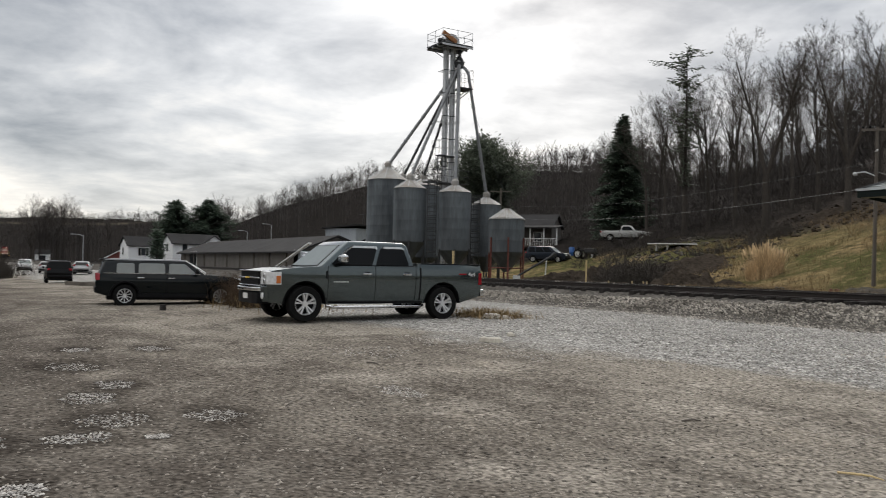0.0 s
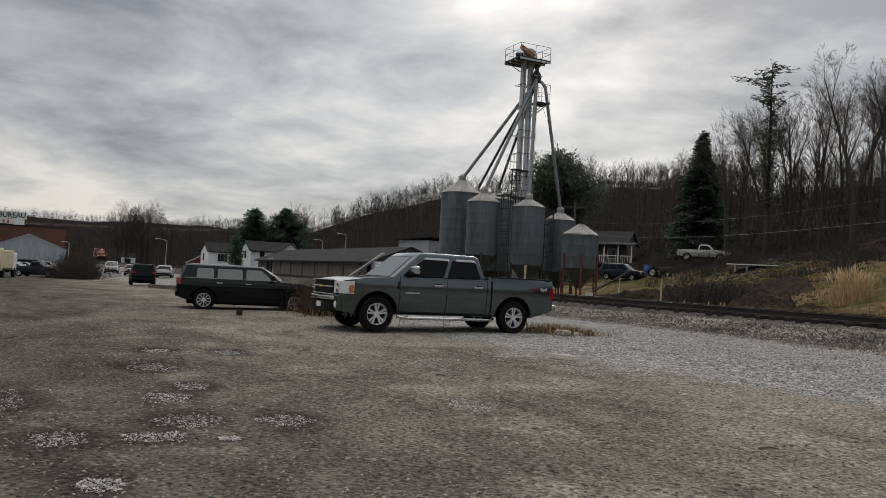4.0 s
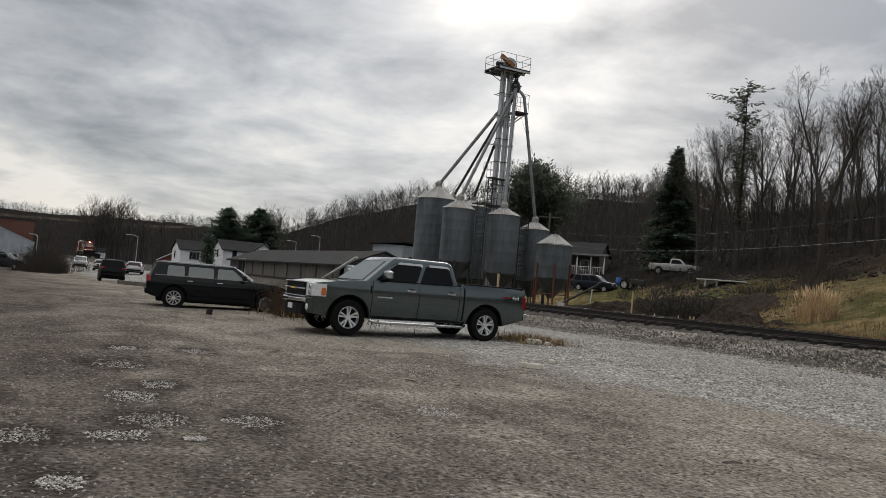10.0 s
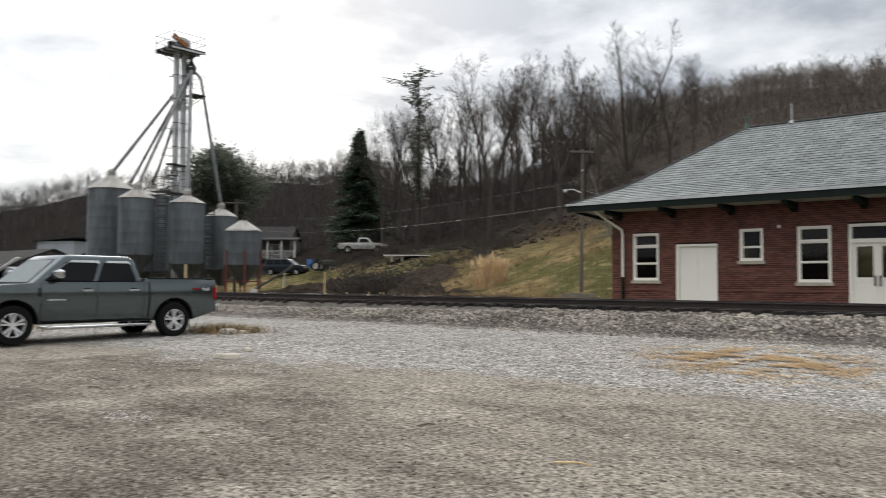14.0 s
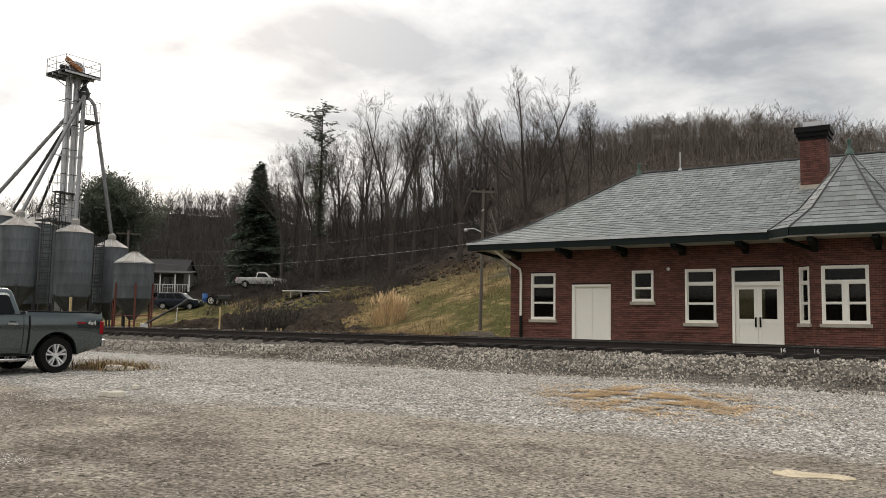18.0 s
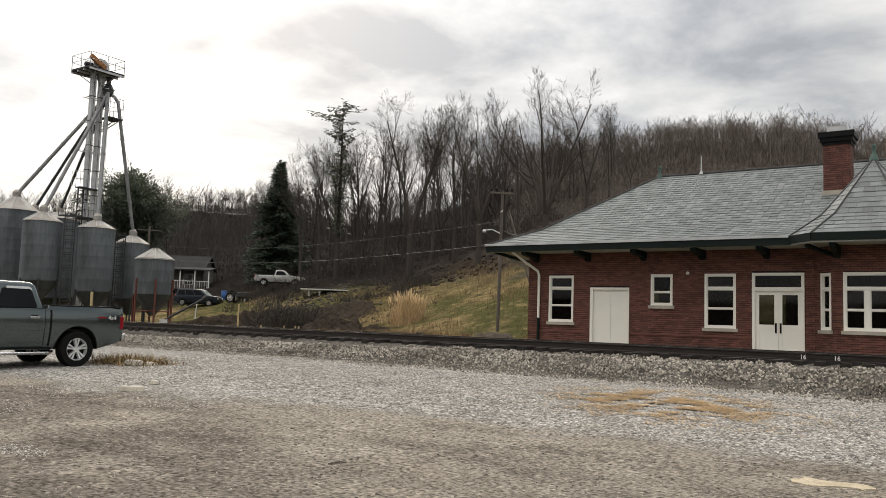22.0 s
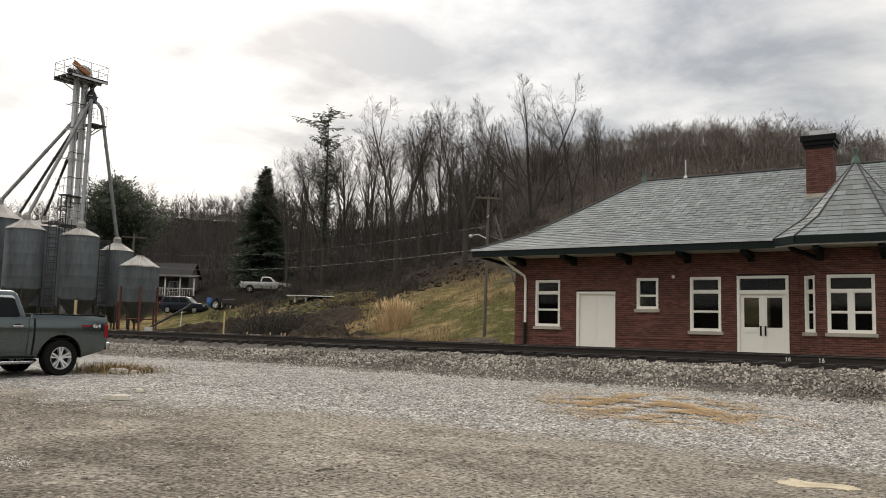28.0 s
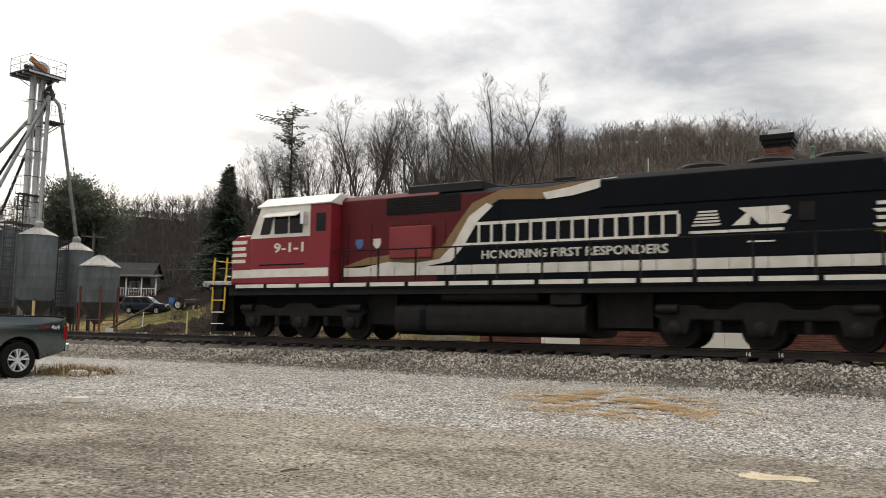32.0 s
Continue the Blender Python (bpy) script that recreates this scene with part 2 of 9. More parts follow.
def ground_material():
    """Dirt lot, pale gravel spread along the track, leaf litter and grass on the slope."""
    m = bpy.data.materials.new("ground")
    m.use_nodes = True
    nt = m.node_tree
    N, L = nt.nodes.new, nt.links.new
    bs = nt.nodes["Principled BSDF"]
    pos = N("ShaderNodeNewGeometry").outputs["Position"]
    sep = N("ShaderNodeSeparateXYZ")
    L(pos, sep.inputs[0])

    def tex(s, d, dist=0.0):
        n = N("ShaderNodeTexNoise")
        n.inputs["Scale"].default_value, n.inputs["Detail"].default_value, n.inputs["Distortion"].default_value = s, d, dist
        L(pos, n.inputs["Vector"])
        return n.outputs["Fac"]

    def calc(op, a, b):
        n = N("ShaderNodeMath")
        n.operation = op
        for i, v in enumerate((a, b)):
            if isinstance(v, (int, float)):
                n.inputs[i].default_value = v
            else:
                L(v, n.inputs[i])
        return n.outputs[0]

    def span(v, lo, hi):
        r = N("ShaderNodeMapRange")
        r.inputs["From Min"].default_value, r.inputs["From Max"].default_value = lo, hi
        L(v, r.inputs["Value"])
        return r.outputs[0]

    def mix(a, b, k):
        n = N("ShaderNodeMix")
        n.data_type = "RGBA"
        for i, v in (("A", a), ("B", b)):
            if isinstance(v, tuple):
                n.inputs[i].default_value = (*v, 1)
            else:
                L(v, n.inputs[i])
        L(k, n.inputs["Factor"])
        return n.outputs["Result"]
    wide, mid, small, grit = tex(0.16, 4, 0.4), tex(0.9, 6, 0.3), tex(5.5, 6), tex(20, 6)
    # ruts and scrapes drawn out along the driving direction
    drawn = N("ShaderNodeMapping")
    drawn.inputs["Scale"].default_value = (0.5, 1.2, 1.0)
    drawn.inputs["Rotation"].default_value = (0, 0, -0.5)
    L(pos, drawn.inputs[0])
    rut = N("ShaderNodeTexNoise")
    rut.inputs["Scale"].default_value, rut.inputs["Detail"].default_value, rut.inputs["Roughness"].default_value = 0.9, 7, 0.62
    L(drawn.outputs[0], rut.inputs["Vector"])
    rut = rut.outputs["Fac"]
    cell = N("ShaderNodeTexVoronoi")
    cell.inputs["Scale"].default_value = 30
    L(pos, cell.inputs["Vector"])
    # compacted brown-grey dirt with stony wear
    dirt = mix((0.240, 0.218, 0.186), (0.124, 0.110, 0.094), span(wide, 0.40, 0.62))
    dirt = mix(dirt, (0.285, 0.260, 0.225), calc("MULTIPLY", span(mid, 0.50, 0.68), 0.75))
    dirt = mix(dirt, (0.072, 0.062, 0.053), calc("MULTIPLY", span(rut, 0.50, 0.66), 0.7))
    dirt = mix(dirt, (0.27, 0.24, 0.20), calc("MULTIPLY", span(rut, 0.42, 0.30), 0.7))
    specks = mix((0.035, 0.03, 0.026), (0.40, 0.36, 0.31), span(cell.outputs["Color"], 0.1, 0.95))
    dirt = mix(dirt, specks, calc("MULTIPLY", span(small, 0.46, 0.62), 0.5))
    # the dirt turns darker brown towards low y
    low_y = span(calc("ADD", sep.outputs[1], calc("MULTIPLY", calc("SUBTRACT", mid, 0.5), 4.0)), 4.6, 0.2)
    dirt = mix(dirt, mix((0.098, 0.085, 0.074), (0.050, 0.043, 0.038), span(rut, 0.40, 0.60)), calc("MULTIPLY", low_y, 0.80))
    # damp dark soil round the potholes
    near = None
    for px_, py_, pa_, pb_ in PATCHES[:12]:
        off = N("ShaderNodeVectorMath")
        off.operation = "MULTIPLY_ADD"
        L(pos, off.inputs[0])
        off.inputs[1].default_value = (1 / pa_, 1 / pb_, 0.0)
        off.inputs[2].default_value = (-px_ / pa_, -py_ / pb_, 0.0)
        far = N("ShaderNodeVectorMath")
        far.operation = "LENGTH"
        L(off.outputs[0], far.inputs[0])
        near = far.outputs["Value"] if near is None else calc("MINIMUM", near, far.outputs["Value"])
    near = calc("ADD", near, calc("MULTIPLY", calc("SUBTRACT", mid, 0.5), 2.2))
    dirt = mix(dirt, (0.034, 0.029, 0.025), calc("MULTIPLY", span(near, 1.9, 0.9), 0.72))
    # crumbs and clods
    crumb = N("ShaderNodeTexNoise")
    crumb.inputs["Scale"].default_value, crumb.inputs["Detail"].default_value, crumb.inputs["Roughness"].default_value = 3.6, 10, 0.80
    L(pos, crumb.inputs["Vector"])
    crumb = crumb.outputs["Fac"]
    dirt = mix(dirt, (0.045, 0.039, 0.033), calc("MULTIPLY", span(crumb, 0.52, 0.66), 0.34))
    dirt = mix(dirt, (0.39, 0.36, 0.32), calc("MULTIPLY", span(crumb, 0.46, 0.33), 0.34))
    # crushed pale gravel
    grav = mix((0.235, 0.224, 0.21), (0.115, 0.109, 0.101), span(mid, 0.40, 0.62))
    grav = mix(grav, (0.055, 0.052, 0.048), calc("MULTIPLY", span(crumb, 0.52, 0.64), 0.8))
    grav = mix(grav, (0.52, 0.505, 0.48), calc("MULTIPLY", span(crumb, 0.45, 0.33), 0.8))
    grav = mix(grav, (0.10, 0.093, 0.085), calc("MULTIPLY", span(rut, 0.52, 0.66), 0.7))
    grav = mix(grav, mix((0.03, 0.028, 0.026), (0.66, 0.645, 0.61), span(cell.outputs["Color"], 0.05, 0.95)), calc("MULTIPLY", span(small, 0.3, 0.55), 0.7))
    edge = calc("ADD", sep.outputs[1], calc("MULTIPLY", calc("SUBTRACT", mid, 0.5), 2.2))
    edge = calc("ADD", edge, calc("MULTIPLY", calc("SUBTRACT", rut, 0.5), 3.5))
    edge = calc("ADD", edge, calc("MULTIPLY", calc("SUBTRACT", wide, 0.5), 4.0))
    band = span(calc("ADD", edge, calc("MULTIPLY", calc("MAXIMUM", sep.outputs[0], -16.0), -0.16)), 10.2, 11.3)
    col = mix(dirt, grav, band)
    # beyond the track: grass, dry grass and litter
    tuft = tex(1.6, 6, 0.5)
    grass = mix((0.075, 0.074, 0.032), (0.205, 0.152, 0.082), span(tex(0.17, 5, 0.8), 0.46, 0.62))
    grass = mix(grass, (0.055, 0.050, 0.026), calc("MULTIPLY", span(tuft, 0.50, 0.66), 0.8))
    grass = mix(grass, (0.26, 0.20, 0.11), calc("MULTIPLY", span(tuft, 0.44, 0.32), 0.6))
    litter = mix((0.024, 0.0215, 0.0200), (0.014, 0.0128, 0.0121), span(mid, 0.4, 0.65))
    # litter turns paler towards +x, on the open slope above the depot
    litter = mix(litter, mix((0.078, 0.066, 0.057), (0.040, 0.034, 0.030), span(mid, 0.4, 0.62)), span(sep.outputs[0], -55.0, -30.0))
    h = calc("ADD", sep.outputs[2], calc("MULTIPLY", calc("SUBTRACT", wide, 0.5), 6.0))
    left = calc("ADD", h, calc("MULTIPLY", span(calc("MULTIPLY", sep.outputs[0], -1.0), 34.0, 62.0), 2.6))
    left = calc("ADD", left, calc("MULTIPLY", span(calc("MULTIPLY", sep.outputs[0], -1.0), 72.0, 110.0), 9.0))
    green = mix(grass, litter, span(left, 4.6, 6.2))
    # a pale stubble field high on the far hill
    field = calc("MULTIPLY", span(sep.outputs[2], 32.0, 33.5), span(calc("MULTIPLY", sep.outputs[0], -1.0), 700.0, 760.0))
    field = calc("MULTIPLY", field, span(sep.outputs[2], 36.5, 35.0))
    green = mix(green, (0.066, 0.058, 0.045), field)
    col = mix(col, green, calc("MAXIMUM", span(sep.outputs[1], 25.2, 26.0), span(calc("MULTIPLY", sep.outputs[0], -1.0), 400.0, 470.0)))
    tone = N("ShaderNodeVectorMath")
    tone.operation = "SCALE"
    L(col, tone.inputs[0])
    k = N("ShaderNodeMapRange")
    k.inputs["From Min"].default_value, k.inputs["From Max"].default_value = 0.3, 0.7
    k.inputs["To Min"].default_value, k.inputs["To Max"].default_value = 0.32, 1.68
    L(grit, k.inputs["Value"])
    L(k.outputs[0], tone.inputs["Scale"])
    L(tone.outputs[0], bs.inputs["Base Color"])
    bs.inputs["Roughness"].default_value = 0.92
    bs.inputs["Specular IOR Level"].default_value = 0.0
    bn = N("ShaderNodeBump")
    bn.inputs["Strength"].default_value, bn.inputs["Distance"].default_value = 0.6, 0.03
    L(calc("ADD", calc("MULTIPLY", small, 1.0), calc("MULTIPLY", cell.outputs["Distance"], 0.8)), bn.inputs["Height"])
    L(bn.outputs[0], bs.inputs["Normal"])
    return m


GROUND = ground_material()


# ---- mesh tools ----
class Geo:
    """Vertices and faces gathered for one mesh."""

    def __init__(self):
        self.v, self.f = [], []

    def add(self, verts, faces):
        n = len(self.v)
        self.v.extend(tuple(p) for p in verts)
        self.f.extend(tuple(i + n for i in f) for f in faces)
        return self

    def box(self, x0, x1, y0, y1, z0, z1, m=None):
        p = [Vector((x, y, z)) for z in (z0, z1) for x, y in ((x0, y0), (x1, y0), (x1, y1), (x0, y1))]
        if m is not None:
            p = [m @ q for q in p]
        return self.add(p, [(3, 2, 1, 0), (4, 5, 6, 7), (0, 1, 5, 4), (1, 2, 6, 5), (2, 3, 7, 6), (3, 0, 4, 7)])

    def tube(self, points, radii, seg=8, caps=True):
        """A round bar through the points."""
        pts = [Vector(p) for p in points]
        if isinstance(radii, (int, float)):
            radii = [radii] * len(pts)
        n = len(self.v)
        side = None
        for i, p in enumerate(pts):
            d = (pts[min(i + 1, len(pts) - 1)] - pts[max(i - 1, 0)])
            d = d.normalized() if d.length > 1e-9 else Vector((0, 0, 1))
            if side is None:
                side = d.orthogonal().normalized()
            else:
                side = (side - d * side.dot(d))
                side = side.normalized() if side.length > 1e-6 else d.orthogonal().normalized()
            w = d.cross(side)
            for k in range(seg):
                a = 2 * math.pi * (k + 0.5) / seg
                self.v.append(tuple(p + (side * math.cos(a) + w * math.sin(a)) * radii[i]))
        for i in range(len(pts) - 1):
            for k in range(seg):
                a, b = n + i * seg + k, n + i * seg + (k + 1) % seg
                self.f.append((a, b, b + seg, a + seg))
        if caps:
            self.f.append(tuple(n + k for k in reversed(range(seg))))
            self.f.append(tuple(n + (len(pts) - 1) * seg + k for k in range(seg)))
        return self

    def lathe(self, profile, seg=24, axis="z", at=(0, 0, 0), caps=True):
        """Turns (radius, height) pairs round an axis."""
        n = len(self.v)
        for r, h in profile:
            for k in range(seg):
                a = 2 * math.pi * k / seg
                c, s = r * math.cos(a), r * math.sin(a)
                p = {"z": (c, s, h), "y": (s, h, c), "x": (h, c, s)}[axis]
                self.v.append((p[0] + at[0], p[1] + at[1], p[2] + at[2]))
        for i in range(len(profile) - 1):
            for k in range(seg):
                a, b = n + i * seg + k, n + i * seg + (k + 1) % seg
                self.f.append((a, b, b + seg, a + seg))
        if caps and profile[0][0] > 1e-6:
            self.f.append(tuple(n + k for k in reversed(range(seg))))
        if caps and profile[-1][0] > 1e-6:
            self.f.append(tuple(n + (len(profile) - 1) * seg + k for k in range(seg)))
        return self

    def prism(self, outline, a, b, axis="y"):
        """An outline in the plane across axis, drawn out from a to b. Axis y: outline in (x, z); x: (y, z); z: (x, y)."""
        def p(u, w, t):
            return {"y": (u, t, w), "x": (t, u, w), "z": (u, w, t)}[axis]
        n = len(outline)
        area = sum(outline[i][0] * outline[(i + 1) % n][1] - outline[(i + 1) % n][0] * outline[i][1] for i in range(n))
        pts = list(outline) if (area > 0) == (axis != "y") else list(reversed(outline))
        lo, hi = min(a, b), max(a, b)
        return self.add([p(u, w, lo) for u, w in pts] + [p(u, w, hi) for u, w in pts],
                        [tuple(reversed(range(n))), tuple(range(n, 2 * n))] + [(i, (i + 1) % n, n + (i + 1) % n, n + i) for i in range(n)])

    def loft(self, rings, close=True):
        """Joins rings of equal count with faces and caps both ends."""
        n, k = len(self.v), len(rings[0])
        for r in rings:
            self.v.extend(tuple(p) for p in r)
        for i in range(len(rings) - 1):
            for j in range(k):
                a, b = n + i * k + j, n + i * k + (j + 1) % k
                self.f.append((a, b, b + k, a + k))
        if close:
            self.f.append(tuple(n + j for j in reversed(range(k))))
            self.f.append(tuple(n + (len(rings) - 1) * k + j for j in range(k)))
        return self

    def warp(self, fn):
        """Moves every vertex by a function."""
        self.v = [tuple(fn(p)) for p in self.v]
        return self

    def mesh(self, name, mat, smooth=0.0):
        me = bpy.data.meshes.new(name)
        me.from_pydata(self.v, [], self.f)
        me.materials.append(mat)
        if smooth:
            me.shade_smooth()
            me.set_sharp_from_angle(angle=radians(smooth))
        me.update()
        return me


def part(name, geo, mat, parent=None, label="", smooth=0.0, bevel=0.0, at=None):
    """Links a mesh as one object, under a thing or on its own."""
    ob = new(name, geo.mesh(name, mat, smooth))
    if parent is not None:
        ob.parent = parent
    if at is not None:
        ob.matrix_basis = at
    if label:
        tagged(ob, label)
    if bevel:
        b = ob.modifiers.new("bevel", "BEVEL")
        b.width, b.segments, b.limit_method, b.angle_limit = bevel, 2, "ANGLE", radians(35)
    return ob


def pieces(name, geo, mat, parent):
    """Links every loose piece of a mesh as a part of its own."""
    root = list(range(len(geo.v)))

    def top(i):
        while root[i] != i:
            i = root[i]
        return i
    for face in geo.f:
        for i in face[1:]:
            root[top(i)] = top(face[0])
    groups = {}
    for face in geo.f:
        groups.setdefault(top(face[0]), []).append(face)
    for faces in groups.values():
        used = sorted({i for face in faces for i in face})
        at = {i: k for k, i in enumerate(used)}
        part(name, Geo().add([geo.v[i] for i in used], [tuple(at[i] for i in face) for face in faces]), mat, parent)


def same(name, me, parent=None, at=None):
    """Another object on a shared mesh."""
    ob = new(name, me)
    if parent is not None:
        ob.parent = parent
    if at is not None:
        ob.matrix_basis = at
    return ob


def thing(name, label, category, at=None, group="", kind=""):
    ob = new(name)
    ob.empty_display_size = 0.3
    if at is not None:
        ob.matrix_basis = at
    return tagged(ob, label, category, group, kind)


def smoothstep(a, b, x):
    t = min(1.0, max(0.0, (x - a) / (b - a)))
    return t * t * (3 - 2 * t)


def polar(az, r):
    """Plan position at a bearing (degrees from +y towards +x) and distance from the origin."""
    return r * math.sin(radians(az)), r * math.cos(radians(az))


# ---- ground ----
# bearing, foot of the hill, distance of its crest, crest height
HILLS = [(-180, 500, 1100, 40), (-125, 500, 1100, 36), (-101, 500, 1100, 46), (-90, 480, 1050, 46), (-81, 420, 950, 45.5), (-76, 300, 640, 30.5), (-74, 180, 430, 17),
         (-69, 130, 350, 26.5), (-64, 110, 310, 32), (-53, 80, 275, 29), (-48, 66, 245, 26), (-43, 57.4, 200, 21.5), (-39.5, 52.2, 150, 15.5), (-34, 46, 126, 15.0), (-31, 43, 130, 17.5), (-28.5, 42.4, 150, 25), (-26, 42, 182, 35), (-23, 41, 178, 37),
         (-18, 40, 172, 38.5), (-11, 40, 172, 37.5), (-5, 40, 172, 33), (10, 42, 180, 25), (40, 60, 250, 24), (80, 250, 700, 30), (120, 500, 1100, 36), (180, 500, 1100, 40)]


def hill_at(az):
    for a, b in zip(HILLS, HILLS[1:]):
        if a[0] <= az <= b[0]:
            k = (az - a[0]) / (b[0] - a[0])
            return [a[i] + (b[i] - a[i]) * k for i in (1, 2, 3)]


def terrain(x, y):
    r = math.hypot(x, y)
    az = math.degrees(math.atan2(x, y))
    low = 0.21 * smoothstep(4, 14, 0.6 * y - 0.4 * max(x, -40.0)) * smoothstep(90, 50, -x)
    low -= 0.75 * smoothstep(35, 80, -x) * smoothstep(18, 4, y)
    low += 0.015 * noise.noise((x * 0.5, y * 0.5, 0.0)) + 0.03 * noise.noise((x * 0.15, y * 0.15, 3.0))
    base = low + (0.62 - low) * smoothstep(20.5, 24.5, y)
    f, c, top = hill_at(az)
    k = (r - f) / (c - f)
    if k <= 0 or y < 25.5 and az > -84 and az < 84 and r < 400:
        return base
    k1 = min(k, 1.0)
    z = base + (top - base) * k1 ** (1.1 - 0.22 * smoothstep(-50, -42, az))
    z += 5.0 * smoothstep(0.3, 1.0, k1) * smoothstep(-61, -53, az) * smoothstep(-41, -46, az)
    if k > 1:
        z = 5.0 * smoothstep(-61, -53, az) * smoothstep(-41, -46, az) + top + (k - 1) * 2.0
    rough = min(1.0, k * 4)
    return z + rough * (0.35 * noise.noise((x * 0.12, y * 0.12, 1.0)) + 0.12 * noise.noise((x * 0.5, y * 0.5, 5.0)) + 3.0 * k1 * noise.noise((x * 0.012, y * 0.012, 2.0)))


def make_ground():
    radii = [0.0]
    r = 1.2
    while r < 4200:
        radii.append(r)
        r *= 1.02 if r < 26 else 1.035 if r < 260 else 1.03 if r < 1250 else 1.12
    steps = []
    a = -180.0
    while a < 180:
        steps.append(a)
        a += 0.75 if -102 < a < 8 else 3.0
    n = len(steps)
    v = [(0, 0, terrain(0.001, 0))]
    for r in radii[1:]:
        for a in steps:
            x, y = polar(a, r)
            v.append((x, y, terrain(x, y)))
    f = [(0, 1 + (k + 1) % n, 1 + k) for k in range(n)]
    for i in range(len(radii) - 2):
        for k in range(n):
            p, q = 1 + i * n + k, 1 + i * n + (k + 1) % n
            f.append((p, q, q + n, p + n))
    g = Geo()
    g.v, g.f = v, f
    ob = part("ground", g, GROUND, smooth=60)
    tagged(ob, "brown dirt and pale gravel lot with grassy wooded hills beyond", "ground", kind="structure")


make_ground()

# ---- track ----
TRACK_Y, RAIL_Z = 22.1, 1.0


def shoulder(x):
    """Height of the ballast's edge along the track."""
    return 0.76 - 0.16 * smoothstep(8, 30, -x)


def make_track():
    # ballast bed
    g = Geo()
    xs = [-420 + 6 * i for i in range(60)] + [-60 + 0.75 * i for i in range(140)] + [45 + 6 * i for i in range(30)]
    rings = []
    for x in xs:
        s = shoulder(x)
        j = 0.12 * noise.noise((x * 0.6, 0, 0))
        base = terrain(x, 18.6)
        row = [(18.1 + 2 * j, base - 0.06), (18.9 + j, base + 0.05), (20.1 + j, s - 0.15), (20.6, s - 0.10), (21.0, 0.715), (23.2, 0.715), (24.0, 0.70), (25.6 + j, 0.56), (25.6, 0.2), (18.4, -0.1)]
        rings.append([(x, y, z + (0.03 * noise.noise((x * 2, y * 2, 0)) if z > 0.3 else 0)) for y, z in row])
    g.loft(rings)
    bed = part("ballast_bed", g, BALLAST, smooth=50)
    tagged(bed, "grey crushed limestone ballast bank under the railway track", "ballast", kind="structure")
    # loose stones on the visible shoulder
    rnd = random.Random(5)
    g = Geo()
    shapes = []
    for i in range(8):
        pts = [Vector((rnd.uniform(0.7, 1.2) * a, rnd.uniform(0.6, 1.1) * b, rnd.uniform(0.5, 0.9) * c)) for a, b, c in ((1, 0, 0.2), (-1, 0.1, 0), (0.1, 1, -0.1), (0, -1, 0.1), (0.2, 0.1, 1), (-0.1, 0, -0.8))]
        shapes.append(pts)
    faces = [(0, 2, 4), (2, 1, 4), (1, 3, 4), (3, 0, 4), (2, 0, 5), (1, 2, 5), (3, 1, 5), (0, 3, 5)]
    for i in range(38000):
        x = -46 + 54 * rnd.random() ** 0.85
        u = rnd.random() ** 0.75
        y = 17.7 + 3.65 * u
        s = shoulder(x) - 0.13
        b = terrain(x, 18.6)
        z = max(terrain(x, y), b + (s - b) * min(1, max(0, (y - 18.7) / 1.5))) + 0.06 * smoothstep(20.5, 21.0, y) * (1 + noise.noise((x * 0.7, 3.0, 0.0)))
        r = rnd.uniform(0.018, 0.052) * (1.1 if u > 0.4 else 0.75)
        m = Euler((rnd.uniform(0, 6), rnd.uniform(0, 6), rnd.uniform(0, 6))).to_matrix() * r
        o = Vector((x, y, z + r * 0.35))
        g.add([o + m @ p for p in rnd.choice(shapes)], faces)
    tagged(part("ballast_stones", g, BALLAST_STONE), "loose pale and dark crushed ballast stones", "stones", kind="stuff")
    # rails
    prof = [(-0.075, 0), (0.075, 0), (0.075, 0.015), (0.012, 0.035), (0.012, 0.135), (0.037, 0.15), (0.037, 0.178), (-0.037, 0.178), (-0.037, 0.15), (-0.012, 0.135), (-0.012, 0.035), (-0.075, 0.015)]
    for y in (TRACK_Y - 0.755, TRACK_Y + 0.755):
        rail = part("rail", Geo().prism([(y + u, RAIL_Z - 0.182 + w) for u, w in prof], -420, 160, "x"), RAIL)
        tagged(rail, "rust-brown steel rail on wooden ties", "rail", "rails of the track", "structure")
        part("rail_head", Geo().box(-420, 160, y - 0.03, y + 0.03, RAIL_Z - 0.004, RAIL_Z), RAILTOP, rail, "worn shiny running surface")
    # ties
    me = Geo().box(-0.12, 0.12, -1.22, 1.22, -0.18, 0).mesh("tie", TIE)
    rnd = random.Random(2)
    for i in range(120):
        x = -56 + i * 0.53
        ob = same("tie", me, at=pose(x + rnd.uniform(-0.03, 0.03), TRACK_Y + rnd.uniform(-0.05, 0.14), 0.822 - rnd.uniform(0, 0.03), 0, 0, rnd.uniform(-2.0, 2.0)))
        tagged(ob, "dark creosoted wooden railway tie set in ballast", "tie", "ties of the track", "structure")


make_track()


# ---- depot ----
WALL_Y, WX0, WX1, BASE_Z, EAVE_Z = 30.8, -16.58, 12.0, 0.62, 4.62
DEPTH_Y = 39.6


